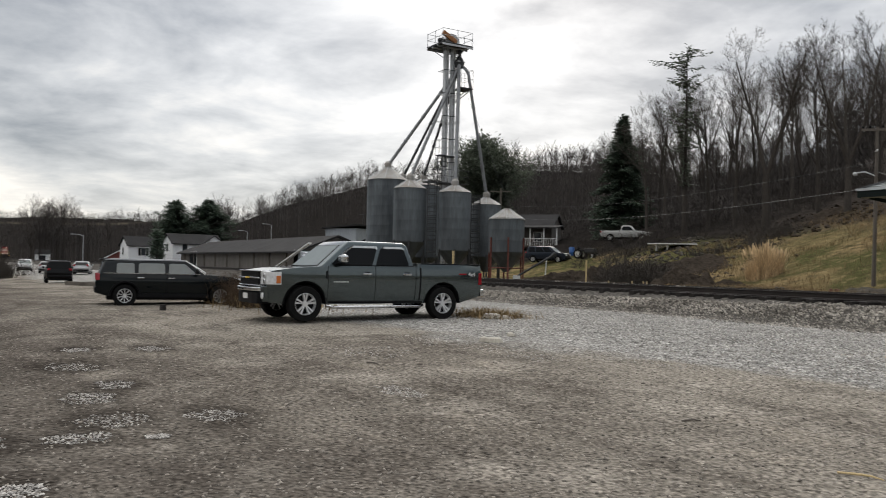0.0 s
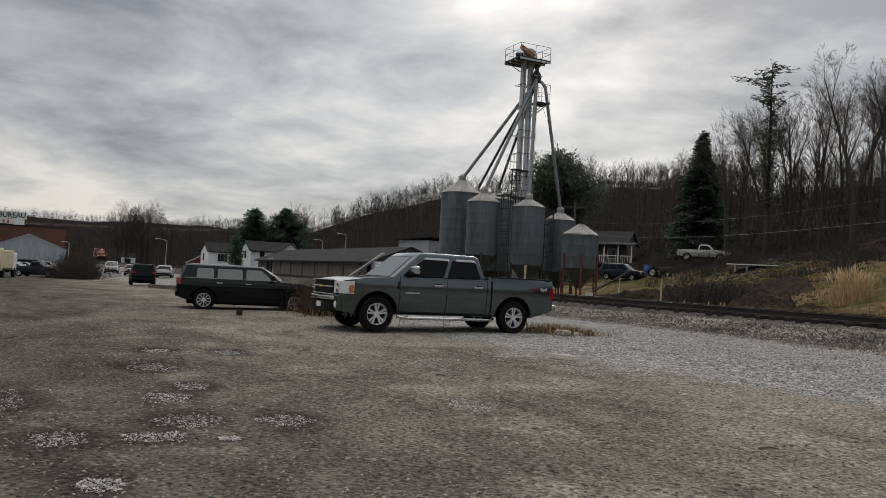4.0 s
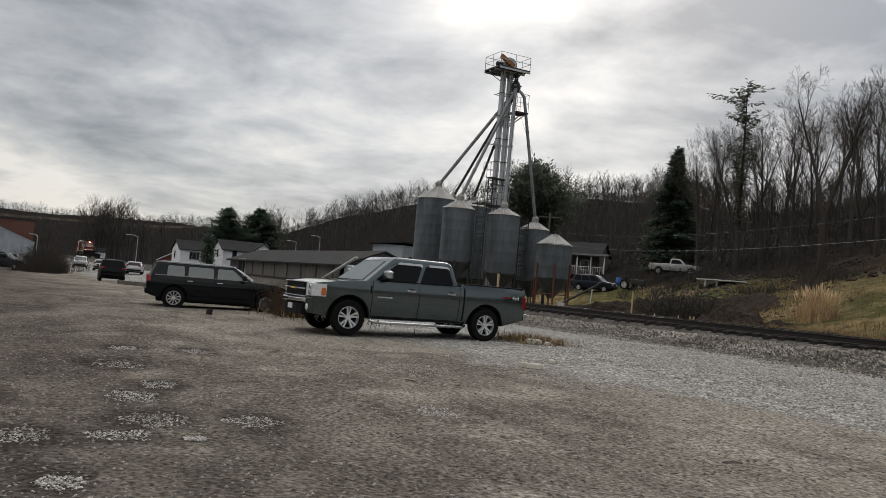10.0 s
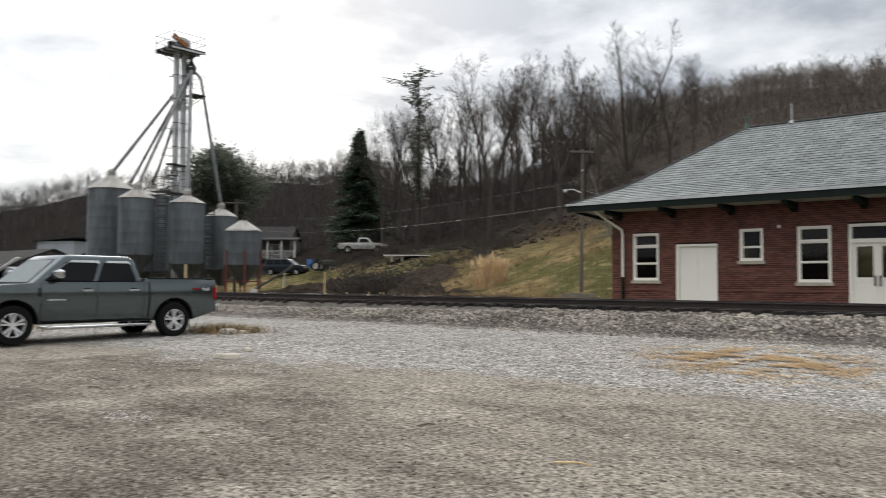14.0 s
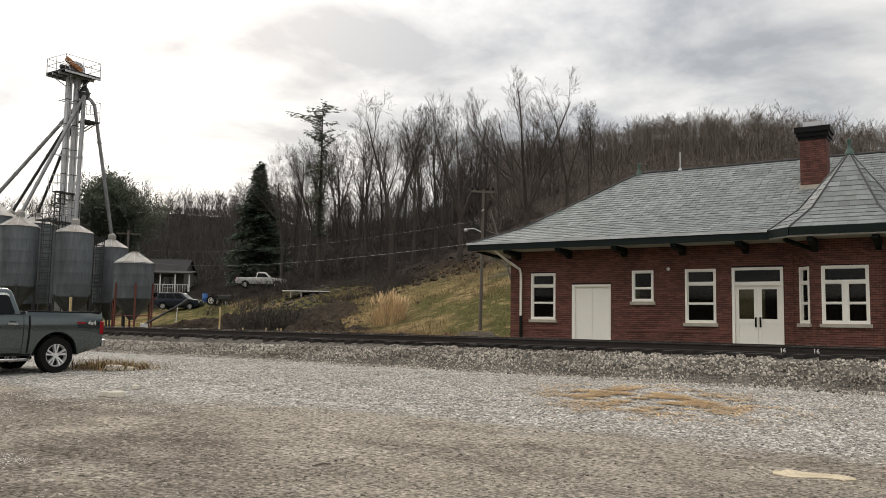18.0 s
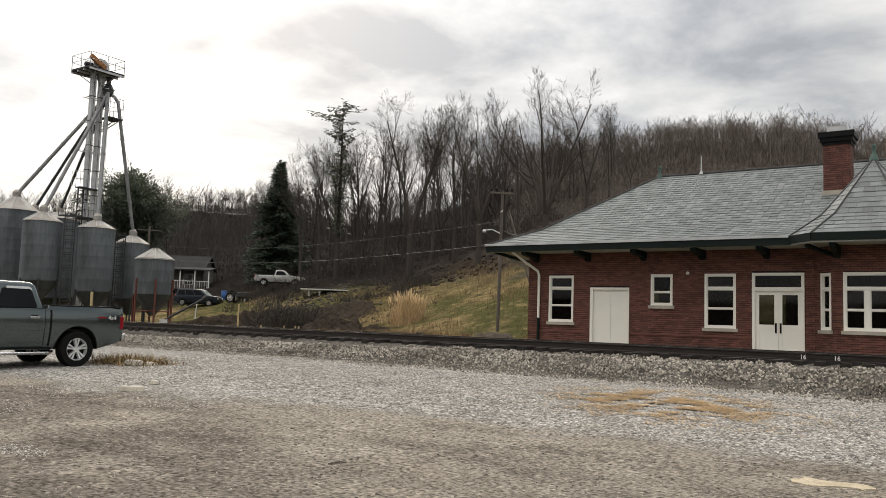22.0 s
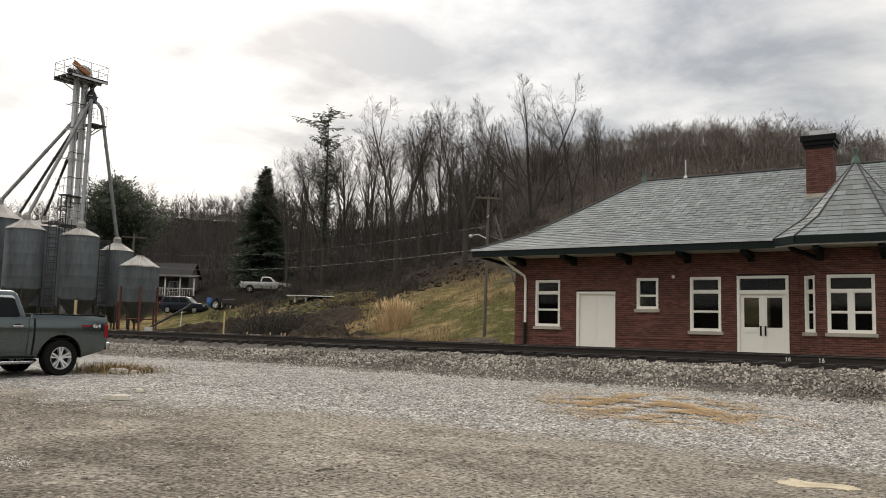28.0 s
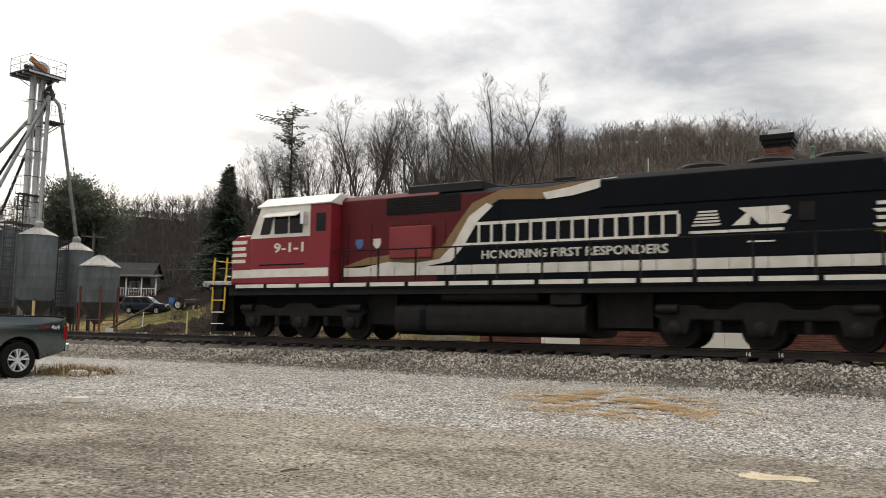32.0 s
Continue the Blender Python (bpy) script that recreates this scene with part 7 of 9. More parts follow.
def bare_tree_meshes(seed, h, spread=0.5, fork=0.35, limbs=9, stems=1, lean=0.0):
    """Trunk that parts into rising limbs, and a crown of fine straight twigs. fork: where the limbs begin; stems: leading limbs that carry the crown."""
    rnd = random.Random(seed)
    wood, crown = Geo(), Geo()

    def side(d, ang):
        o = d.orthogonal().normalized()
        o.rotate(Matrix.Rotation(rnd.uniform(0, 2 * math.pi), 3, d))
        return (d * math.cos(ang) + o * math.sin(ang)).normalized()

    def grow(p, d, length, r, level, limit):
        if level == 4:                                   # a flat tapering twig
            w = d.orthogonal().normalized() * 0.0075
            crown.add([p - w, p + w, p + (d + Vector((0, 0, 0.12))) * length], [(0, 1, 2)])
            return
        n = (7, 6, 4, 2)[level]
        pts, rad = [p], [r]
        q, dd = p, d
        for i in range(n):
            k = (0.07, 0.15, 0.17, 0.16)[level]
            dd = (dd + Vector((rnd.uniform(-k, k), rnd.uniform(-k, k), rnd.uniform(-k, k) + (0.05, 0.10, 0.09, 0.07)[level]))).normalized()
            q = q + dd * (length / n)
            pts.append(q)
            rad.append(max(0.006, r * (1 - (i + 1) / n * (0.80 if level == 0 else 0.86))))
        (wood if level < 2 else crown).tube(pts, rad, (7, 5, 3, 3)[level], caps=False)
        kids = (limbs, 8, 6, 5)[level]
        for i in range(kids):
            t = (limit + (0.97 - limit) * (i + rnd.random()) / kids) if level == 0 else 0.22 + 0.78 * (i + rnd.random()) / kids
            k = min(n - 1, int(t * n))
            at = pts[k].lerp(pts[k + 1], t * n - k)
            ang = (spread * rnd.uniform(0.75, 1.25), rnd.uniform(0.45, 0.85), rnd.uniform(0.45, 0.85), rnd.uniform(0.35, 0.7))[level]
            along = (pts[k + 1] - pts[k]).normalized()
            share = (0.62 - 0.36 * t, 0.52 - 0.22 * t, 0.62 - 0.25 * t, 0.6)[level] * rnd.uniform(0.8, 1.2)
            grow(at, side(along, ang), length * share, max(0.007, rad[k] * (0.52, 0.50, 0.55, 0.6)[level]), level + 1, limit)
    base = h * 0.0135 + 0.05
    if stems == 1:
        grow(Vector((0, 0, -0.3)), Vector((lean, 0, 1)).normalized(), h * 0.92, base, 0, fork)
    else:
        split = h * fork * 0.8
        bole = [Vector((0, 0, -0.3)), Vector((lean * 0.3, 0.03, split * 0.5)), Vector((lean, 0, split))]
        wood.tube(bole, [base * 1.25, base * 1.1, base], 8, caps=False)
        turn = rnd.uniform(0, 6)
        for i in range(stems):
            a = turn + 2 * math.pi * (i + rnd.uniform(-0.2, 0.2)) / stems
            d = Vector((math.cos(a) * spread * 0.55, math.sin(a) * spread * 0.55, 1)).normalized()
            grow(bole[-1] - d * 0.2, d, (h - split) * rnd.uniform(0.85, 1.0), base * 0.72, 0, 0.22)
    return wood.mesh("trunk", BARK, 50), crown.mesh("crown", TWIG)


TREE_KINDS = [bare_tree_meshes(11, 16, 0.52, 0.36, 11), bare_tree_meshes(12, 17, 0.50, 0.36, 6, 2), bare_tree_meshes(13, 15, 0.46, 0.42, 10), bare_tree_meshes(14, 17, 0.60, 0.34, 6, 3, 0.04), bare_tree_meshes(15, 18, 0.42, 0.46, 11), bare_tree_meshes(17, 15, 0.95, 0.30, 6, 4, -0.05)]


TREE_TOPS = [max(v.co.z for v in c.vertices) for _w, c in TREE_KINDS]


def bare_tree(az, r, k, scale=1.0, label="leafless grey-brown deciduous tree on the wooded slope", group="bare trees on the hillside", turn=None):
    x, y = polar(az, r)
    rnd = random.Random(int(az * 100 + r * 7))
    t = thing("bare_tree", label, "tree", Matrix.Translation((x, y, terrain(x, y))) @ Matrix.Rotation(turn if turn is not None else rnd.uniform(0, 6.28), 4, "Z") @ Matrix.Scale(scale, 4), group)
    same("trunk", TREE_KINDS[k][0], t)
    same("crown", TREE_KINDS[k][1], t)
    return t


def off_track(az, r):
    x, y = polar(az, r)
    if abs(y - TRACK_Y) < 5.5 and x > -560:
        return False
    return not (-87.2 < az < -83.3 and r < 285)


# chosen large trees: bearing, distance, kind, elevation of the top
for az, r, k, el in ((-38.6, 78, 0, 14.4), (-36.7, 70, 1, 16.5), (-35.2, 82, 4, 14.6), (-33.6, 74, 0, 15.2), (-31.9, 70, 3, 15.6), (-30.2, 84, 2, 14.2), (-27.2, 64, 5, 17.2), (-24.4, 76, 1, 15.0), (-29.2, 92, 4, 14.4),
                     (-40.3, 84, 4, 13.4), (-43.1, 92, 0, 12.2), (-44.3, 88, 2, 11.2), (-47.0, 104, 0, 9.4), (-33.0, 96, 2, 13.6), (-22.9, 90, 2, 13.8), (-37.4, 98, 2, 13.4), (-42.2, 100, 1, 12.2), (-34.6, 104, 4, 12.6), (-25.6, 98, 0, 13.4)):
    x, y = polar(az, r)
    bare_tree(az, r, k, (1.5 + r * math.tan(radians(el + 0.25)) - terrain(x, y)) / TREE_TOPS[k])
rnd = random.Random(78)
for i in range(16):
    az, r, k = -44.5 + 20.5 * (i + rnd.random()) / 16, rnd.uniform(98, 122), rnd.choice((0, 1, 2, 4))
    el = 10.8 + 3.4 * smoothstep(-45, -36, az) + rnd.uniform(-1.0, 0.6)
    x, y = polar(az, r)
    bare_tree(az, r, k, (1.5 + r * math.tan(radians(el)) - terrain(x, y)) / TREE_TOPS[k])
rnd = random.Random(77)
for i in range(22):
    az = rnd.uniform(-50, -21)
    r = rnd.uniform(90, 140)
    bare_tree(az, r, rnd.randrange(6), rnd.uniform(0.32, 0.52), group="bare trees on the hillside")
for az, r, k, s in ((-85.9, 150, 0, 0.62), (-84.6, 142, 1, 0.58), (-83.9, 152, 3, 0.56), (-83.2, 146, 4, 0.64), (-82.3, 150, 5, 0.6), (-87.0, 160, 2, 0.6), (-81.6, 165, 0, 0.55), (-87.9, 170, 1, 0.5), (-80.6, 190, 2, 0.6), (-86.4, 145, 3, 0.5), (-85.1, 156, 5, 0.6), (-84.2, 150, 2, 0.55), (-83.6, 160, 1, 0.62), (-82.8, 158, 0, 0.55), (-85.5, 162, 4, 0.55), (-86.7, 152, 1, 0.48), (-82.0, 156, 3, 0.48), (-87.4, 156, 5, 0.42), (-81.2, 150, 1, 0.42), (-84.9, 150, 0, 0.60), (-85.6, 148, 4, 0.55), (-84.3, 146, 2, 0.62), (-83.5, 152, 4, 0.58), (-86.2, 150, 0, 0.5), (-82.6, 300, 0, 1.05), (-81.8, 310, 2, 1.0)):
    if -87.2 < az < -83.3:
        r, s = r * 2.1, s * 2.0
    if off_track(az, r):
        bare_tree(az, r, k, s, "large leafless tree in the row behind the lot", "bare trees behind the lot")


def far_templates(count, seed):
    """Light bare trees for the far woods, as vertex and triangle arrays."""
    rnd = random.Random(seed)
    out = []
    for _ in range(count):
        v, f = [], []

        def rod(p, q, r0, r1):
            d = (q - p).normalized()
            o = d.orthogonal().normalized()
            w = d.cross(o)
            n = len(v)
            for c, r in ((p, r0), (q, r1)):
                for a in (0.3, 2.4, 4.5):
                    v.append(tuple(c + (o * math.cos(a) + w * math.sin(a)) * r))
            for i in range(3):
                j = (i + 1) % 3
                f.extend([(n + i, n + j, n + 3 + j), (n + i, n + 3 + j, n + 3 + i)])
        h = rnd.uniform(11, 14)
        top = Vector((rnd.uniform(-0.7, 0.7), rnd.uniform(-0.7, 0.7), h))
        rod(Vector((0, 0, -0.5)), top * 0.8, 0.11, 0.04)

        def sprig(s, ln, b, rise, w):
            e = s + Vector((math.cos(b) * ln, math.sin(b) * ln, ln * rise))
            n = len(v)
            o = Vector((rnd.uniform(-1, 1), rnd.uniform(-1, 1), rnd.uniform(-0.4, 0.4))).normalized() * w
            v.extend([tuple(s - o), tuple(s + o), tuple(e)])
            f.append((n, n + 1, n + 2))
        for i in range(11):
            t = rnd.uniform(0.32, 0.82)
            a = rnd.uniform(0, 6.28)
            p = top * t
            ln = h * rnd.uniform(0.20, 0.34) * (1.2 - 0.55 * t)
            q = p + Vector((math.cos(a) * ln * 0.62, math.sin(a) * ln * 0.62, ln * rnd.uniform(0.75, 1.05)))
            rod(p, q, 0.036, 0.012)
            for j in range(11):
                u = rnd.uniform(0.2, 1.0)
                sprig(p.lerp(q, u), rnd.uniform(0.5, 1.25) * (1.25 - 0.5 * u), a + rnd.gauss(0, 1.1), rnd.uniform(0.5, 1.7), 0.030)
        out.append((np.array(v, dtype=np.float32), np.array(f, dtype=np.int32)))
    for _ in range(3):                                   # low rounded thickets of fine stems
        v, f = [], []
        for i in range(46):
            a, q = rnd.uniform(0, 6.28), rnd.random() ** 0.5 * 2.2
            s = Vector((math.cos(a) * q, math.sin(a) * q, rnd.uniform(-0.3, 3.0) * (1 - 0.12 * q * q)))
            b, ln = a + rnd.gauss(0, 0.9), rnd.uniform(0.7, 1.8)
            e = s + Vector((math.cos(b) * ln * 0.6, math.sin(b) * ln * 0.6, ln * rnd.uniform(0.5, 1.1)))
            o = Vector((math.cos(b + 1.3), math.sin(b + 1.3), 0)) * rnd.uniform(0.025, 0.05)
            n = len(v)
            v.extend([tuple(s - o), tuple(s + o), tuple(e)])
            f.append((n, n + 1, n + 2))
        out.append((np.array(v, dtype=np.float32), np.array(f, dtype=np.int32)))
    return out


def far_woods():
    temps = far_templates(7, 3)
    rnd = random.Random(21)
    spots = []
    for i in range(2300):
        az = rnd.uniform(-75, 6)
        f, c, top = hill_at(az)
        lo = 0.30 if az < -50 else 0.45
        r = f + (c - f) * rnd.uniform(lo, 1.06) if rnd.random() < 0.8 else c * rnd.uniform(0.94, 1.04)
        if -50 < az < -21 and r < 118:
            continue
        if az < -64 and r < 190:
            continue
        spots.append((az, r, rnd.uniform(0.5, 0.78)))
    for i in range(1100):
        az = rnd.uniform(-104, -73)
        f, c, top = hill_at(az)
        k = rnd.uniform(0.96, 1.05) if rnd.random() < 0.4 else rnd.uniform(0.05, 0.78)
        spots.append((az, f + (c - f) * k, rnd.uniform(0.8, 1.3) * (0.55 if k > 0.9 else 1.0)))
    for i in range(560):                                 # saplings and undergrowth of the near slope
        az = rnd.uniform(-52, -21)
        spots.append((az, rnd.uniform(80, 150), rnd.uniform(0.16, 0.42)))
    for i in range(1500):                                # thickets: a negative size picks the stems alone
        spots.append((rnd.uniform(-52, -21), rnd.uniform(84, 150), -rnd.uniform(0.4, 0.8)))
    for i in range(3400):
        az = rnd.uniform(-104, 6)
        f, c, top = hill_at(az)
        spots.append((az, c * rnd.uniform(0.955, 1.03), -rnd.uniform(0.6, 1.1) * (1.0 if c < 400 else 0.95)))
    for i in range(3400):
        az = rnd.uniform(-35, 3)
        f, c, top = hill_at(az)
        r = f + (c - f) * rnd.uniform(0.28, 1.0)
        if r > 98:
            spots.append((az, r, -rnd.uniform(0.7, 1.2)))
    for i in range(700):
        az = rnd.uniform(-33, 3)
        f, c, top = hill_at(az)
        spots.append((az, f + (c - f) * rnd.uniform(0.6, 1.02), rnd.uniform(0.5, 0.85)))
    for i in range(500):                                 # young trees along the crests
        az = rnd.uniform(-104, 6)
        f, c, top = hill_at(az)
        spots.append((az, c * rnd.uniform(0.9, 1.04), rnd.uniform(0.18, 0.42) * (1.0 if c < 400 else 1.1)))
    for i in range(260):                                 # the dense row of trees behind the lot
        az = rnd.gauss(-84.3, 1.9)
        r = rnd.uniform(290, 370)
        spots.append((az, r, rnd.uniform(0.8, 1.6) * (1 - 0.10 * abs(az + 84.3))))
    # lower growth on the hill above the depot, and nothing on the railway or across the view along it
    spots = [(a, r, s * (1 - 0.36 * smoothstep(-32, -24, a))) for a, r, s in spots]
    spots = [q for q in spots if off_track(q[0], q[1]) and not (-54.5 < q[0] < -43.2 and q[1] < 112)]
    # sky shows between the trunks where the ridge dips
    spots = [q for q in spots if not (-43 < q[0] < -29 and q[2] > 0.3 and rnd.random() < 0.35)]
    # split at bearing -30 into a darker and a paler wood colour
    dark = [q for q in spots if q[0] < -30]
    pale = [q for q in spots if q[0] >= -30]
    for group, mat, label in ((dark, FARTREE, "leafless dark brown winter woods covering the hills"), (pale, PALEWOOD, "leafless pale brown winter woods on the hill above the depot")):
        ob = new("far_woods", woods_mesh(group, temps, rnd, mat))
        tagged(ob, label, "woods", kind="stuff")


def woods_mesh(spots, temps, rnd, mat):
    vs, fs, n = [], [], 0
    for az, r, s in spots:
        x, y = polar(az, r)
        v, f = temps[rnd.randrange(7) if s > 0 else 7 + rnd.randrange(3)]
        s = abs(s)
        a = rnd.uniform(0, 6.28)
        ca, sa = math.cos(a), math.sin(a)
        w = v * s
        q = np.stack([w[:, 0] * ca - w[:, 1] * sa + x, w[:, 0] * sa + w[:, 1] * ca + y, w[:, 2] + terrain(x, y)], 1)
        vs.append(q)
        fs.append(f + n)
        n += len(v)
    return fast_mesh("far_woods", np.concatenate(vs), np.concatenate(fs), mat)


far_woods()


def conifer(name, label, az, r, top, radius, mat, seed, density=1.0, blade=0.42, droop=0.25, bare=0.08, ragged=0.0, fluff=0.0):
    """A trunk with whorled boughs of many needle sprays. radius(k): bough length at height share k."""
    rnd = random.Random(seed)
    x, y = polar(az, r)
    height = 1.5 + r * math.tan(radians(top)) - terrain(x, y)
    t = thing(name, label, "tree", pose(x, y, terrain(x, y)))
    tr = Geo().tube([(0, 0, -0.4), (0.05, 0, height * 0.5), (0, 0.05, height * 0.98)], [height * 0.014 + 0.05, height * 0.009, 0.02], 7)
    v, f = [], []
    n = int(height * 9 * density)
    for i in range(n):
        k = bare + (1 - bare) * ((i + rnd.random()) / n)
        L = radius(k) * rnd.uniform(0.65, 1.12)
        if L < 0.1:
            L = 0.1
        a = rnd.uniform(0, 6.28)
        L *= max(0.12, 1 + 2.6 * ragged * noise.noise((k * 11, math.cos(a) * 1.3 + seed, math.sin(a) * 1.3)))
        d = Vector((math.cos(a), math.sin(a), 0))
        p = Vector((0, 0, height * k))
        tip = p + d * L + Vector((0, 0, -droop * L + (0.5 * droop * L if k > 0.8 else 0)))
        tr.tube([p, tip], [0.035, 0.012], 3, caps=False)
        for j in range(int(6 + L * 9 * density)):
            u = rnd.uniform(0.15, 1.0)
            c = p.lerp(tip, u)
            b = a + rnd.choice((-1, 1)) * rnd.uniform(0.3, 1.2)
            ln = blade * rnd.uniform(0.6, 1.3) * (1.2 - 0.4 * u)
            c = c + Vector((rnd.gauss(0, fluff), rnd.gauss(0, fluff), rnd.gauss(0, fluff)))
            e = c + Vector((math.cos(b) * ln, math.sin(b) * ln, rnd.uniform(-0.35 - fluff, 0.15 + 2 * fluff) * ln))
            w = (e - c).cross(Vector((rnd.uniform(-0.6, 0.6), rnd.uniform(-0.6, 0.6), 1))).normalized() * ln * 0.20
            m = len(v)
            v.extend([tuple(c), tuple(c.lerp(e, 0.55) + w), tuple(e), tuple(c.lerp(e, 0.55) - w)])
            f.extend([(m, m + 1, m + 2), (m, m + 2, m + 3)])
    part("trunk", tr, BARK, t)
    same("crown", fast_mesh("crown", v, f, mat), t)
    return t


conifer("spruce_tree", "tall dark green spruce tree with drooping boughs", -45.95, 100, 10.5, lambda k: 4.3 * (1 - k) ** 0.8, NEEDLE, 1, 3.4, 0.5, 0.22, 0.03, 0.18, 0.12)
conifer("white_pine_tree", "tall thin white pine with ragged high crown", -41.8, 82, 14.8,
        lambda k: 0.4 if k < 0.42 else 1.3 if k < 0.64 else 0.5 if k < 0.76 else 1.9 * min(1.0, (1.05 - k) * 6), PINENEEDLE, 2, 1.15, 0.40, -0.45, 0.25, 0.75, 0.08)
conifer("pine_tree", "broad dark green pine tree behind the bins", -55.5, 128, 8.95, lambda k: 6.4 * min(1, (1 - k) * 2.4) ** 0.6 * min(1, 0.45 + k * 1.2), PINENEEDLE, 3, 2.2, 0.55, -0.35, 0.15, 0.28, 0.5)
conifer("cedar_tree", "rounded dark green conifer behind the white houses", -76.5, 168, 4.0, lambda k: 3.9 * min(1, (1 - k) * 2.6) ** 0.6 * min(1, 0.55 + k), NEEDLE, 4, 3.0, 0.5, -0.15, 0.03, 0.22, 0.16)
conifer("cedar_tree", "rounded dark green conifer behind the white houses", -74.4, 168, 4.15, lambda k: 4.4 * min(1, (1 - k) * 2.6) ** 0.6 * min(1, 0.55 + k), NEEDLE, 5, 3.0, 0.5, -0.15, 0.03, 0.22, 0.16)
conifer("spruce_tree", "small dark spruce among bare trees on the hill", -13.2, 160, 12.5, lambda k: 2.6 * (1 - k), NEEDLE, 6, 1.6, 0.8, 0.3, 0.03)
conifer("cedar_tree", "small dark conifer beside the white house", -77.6, 140, 1.95, lambda k: 1.15 * min(1, (1 - k) * 2.6) ** 0.6, NEEDLE, 8, 1.4, 0.6, 0.1, 0.2, 0.3, 0.3)


# ---- grass, brush and stones ----
def blades(name, label, category, spots, mat, seed):
    """Thin bent blades; spots: (x, y, z, height, spread)."""
    rnd = random.Random(seed)
    v, f = [], []
    for x, y, z, h, s in spots:
        a = rnd.uniform(0, 6.28)
        d = Vector((math.cos(a), math.sin(a), 0))
        w = Vector((-d.y, d.x, 0)) * (0.006 + 0.004 * h)
        p = Vector((x, y, z))
        q = p + d * s * 0.35 + Vector((0, 0, h * 0.6))
        e = p + d * s + Vector((0, 0, h))
        n = len(v)
        v.extend([tuple(p - w), tuple(p + w), tuple(q + w), tuple(q - w), tuple(e)])
        f.extend([(n, n + 1, n + 2), (n, n + 2, n + 3), (n + 3, n + 2, n + 4)])
    ob = new(name, fast_mesh(name, v, f, mat))
    return tagged(ob, label, category, kind="stuff")


def brush(name, label, spots, seed, mat=TWIG, thick=1.0):
    """Tangles of fine bare stems; spots: (x, y, height, width)."""
    rnd = random.Random(seed)
    v, f = [], []
    for x, y, h, wd in spots:
        z = terrain(x, y)
        for i in range(46):
            a = rnd.uniform(0, 6.28)
            p = Vector((x + rnd.gauss(0, wd * 0.3), y + rnd.gauss(0, wd * 0.3), z - 0.05))
            prev = p
            d = Vector((math.cos(a) * 0.5, math.sin(a) * 0.5, 1)).normalized()
            L = h * rnd.uniform(0.5, 1.1)
            for j in range(3):
                d = (d + Vector((rnd.uniform(-.5, .5), rnd.uniform(-.5, .5), rnd.uniform(-.2, .3)))).normalized()
                q = prev + d * L / 3
                w = d.orthogonal().normalized() * (0.016 - 0.004 * j) * thick
                n = len(v)
                v.extend([tuple(prev - w), tuple(prev + w), tuple(q + w * 0.7), tuple(q - w * 0.7)])
                f.extend([(n, n + 1, n + 2), (n, n + 2, n + 3)])
                for k in range(3):
                    e = q + Vector((rnd.uniform(-.5, .5), rnd.uniform(-.5, .5), rnd.uniform(-.1, .5))) * L * 0.35
                    u = (e - q).orthogonal().normalized() * 0.010 * thick
                    m = len(v)
                    v.extend([tuple(q - u), tuple(q + u), tuple(e)])
                    f.append((m, m + 1, m + 2))
                prev = q
    ob = new(name, fast_mesh(name, v, f, mat))
    return tagged(ob, label, "brush", kind="stuff")


rnd = random.Random(31)
spots = []
for i in range(95):                                      # along the wood's edge and the far bank
    az = rnd.uniform(-49, -24)
    f_, c_, _t = hill_at(az)
    spots.append((*polar(az, rnd.uniform(74, 104)), rnd.uniform(0.8, 2.2), rnd.uniform(1.2, 2.5)))
brush("brush", "tangled bare brown brush at the edge of the woods", spots, 5)
spots = [(*polar(rnd.uniform(-46.6, -43.0), rnd.uniform(42, 47)), rnd.uniform(0.9, 1.7), 1.3) for i in range(60)]
spots += [(*polar(rnd.uniform(-41.5, -34), rnd.uniform(62, 74)), rnd.uniform(0.5, 1.3), 1.6) for i in range(26)]
spots += [(*polar(rnd.uniform(-51.5, -47.5), rnd.uniform(44, 54)), rnd.uniform(0.3, 0.6), 1.0) for i in range(16)]
brush("brush", "dark leafless shrubs on the bank beyond the track", spots, 6, BARK)
spots = [(*polar(rnd.gauss(-87.4, 0.62), rnd.uniform(94, 106)), rnd.uniform(1.2, 2.9), 1.7) for i in range(75)]
brush("brush", "dense brown bushes beside the lot", spots, 7, BARK)
spots = []
for i in range(30000):
    az = rnd.uniform(-43, -24)
    x, y = polar(az, rnd.uniform(36, 70))
    if noise.noise((x * 0.16, y * 0.16, 4)) < 0.0 and rnd.random() < 0.85:
        continue
    spots.append((x, y, terrain(x, y) - 0.02, rnd.uniform(0.14, 0.42), rnd.uniform(0.1, 0.35)))
blades("dry_grass", "flattened straw-coloured winter grass on the slope", "grass", spots, DRYGRASS, 9)
# weeds round the parked vehicles
spots = [(-17.6 + rnd.gauss(0, 0.55), 12.3 + rnd.gauss(0, 0.42), 0.22, rnd.uniform(0.03, 0.09) + 0.22 * rnd.random() ** 3, rnd.uniform(0.1, 0.35)) for i in range(1700)]
spots += [(-23.4 + rnd.gauss(0, 0.8), 8.4 + rnd.gauss(0, 0.5), 0.2, rnd.uniform(0.15, 0.5), rnd.uniform(0.1, 0.4)) for i in range(700)]
spots += [(-26 + rnd.gauss(0, 2.5), 8.6 + rnd.gauss(0, 0.9), 0.2, rnd.uniform(0.1, 0.4), rnd.uniform(0.1, 0.3)) for i in range(2300)]
blades("dry_weeds", "dry brown weeds growing round the parked vehicles", "weeds", spots, DRYGRASS, 10)
WEED = material("dark_dry_weed", (0.085, 0.062, 0.044), 0.95, spec=0.0, other=(0.05, 0.036, 0.027), scale=3, bump=0)
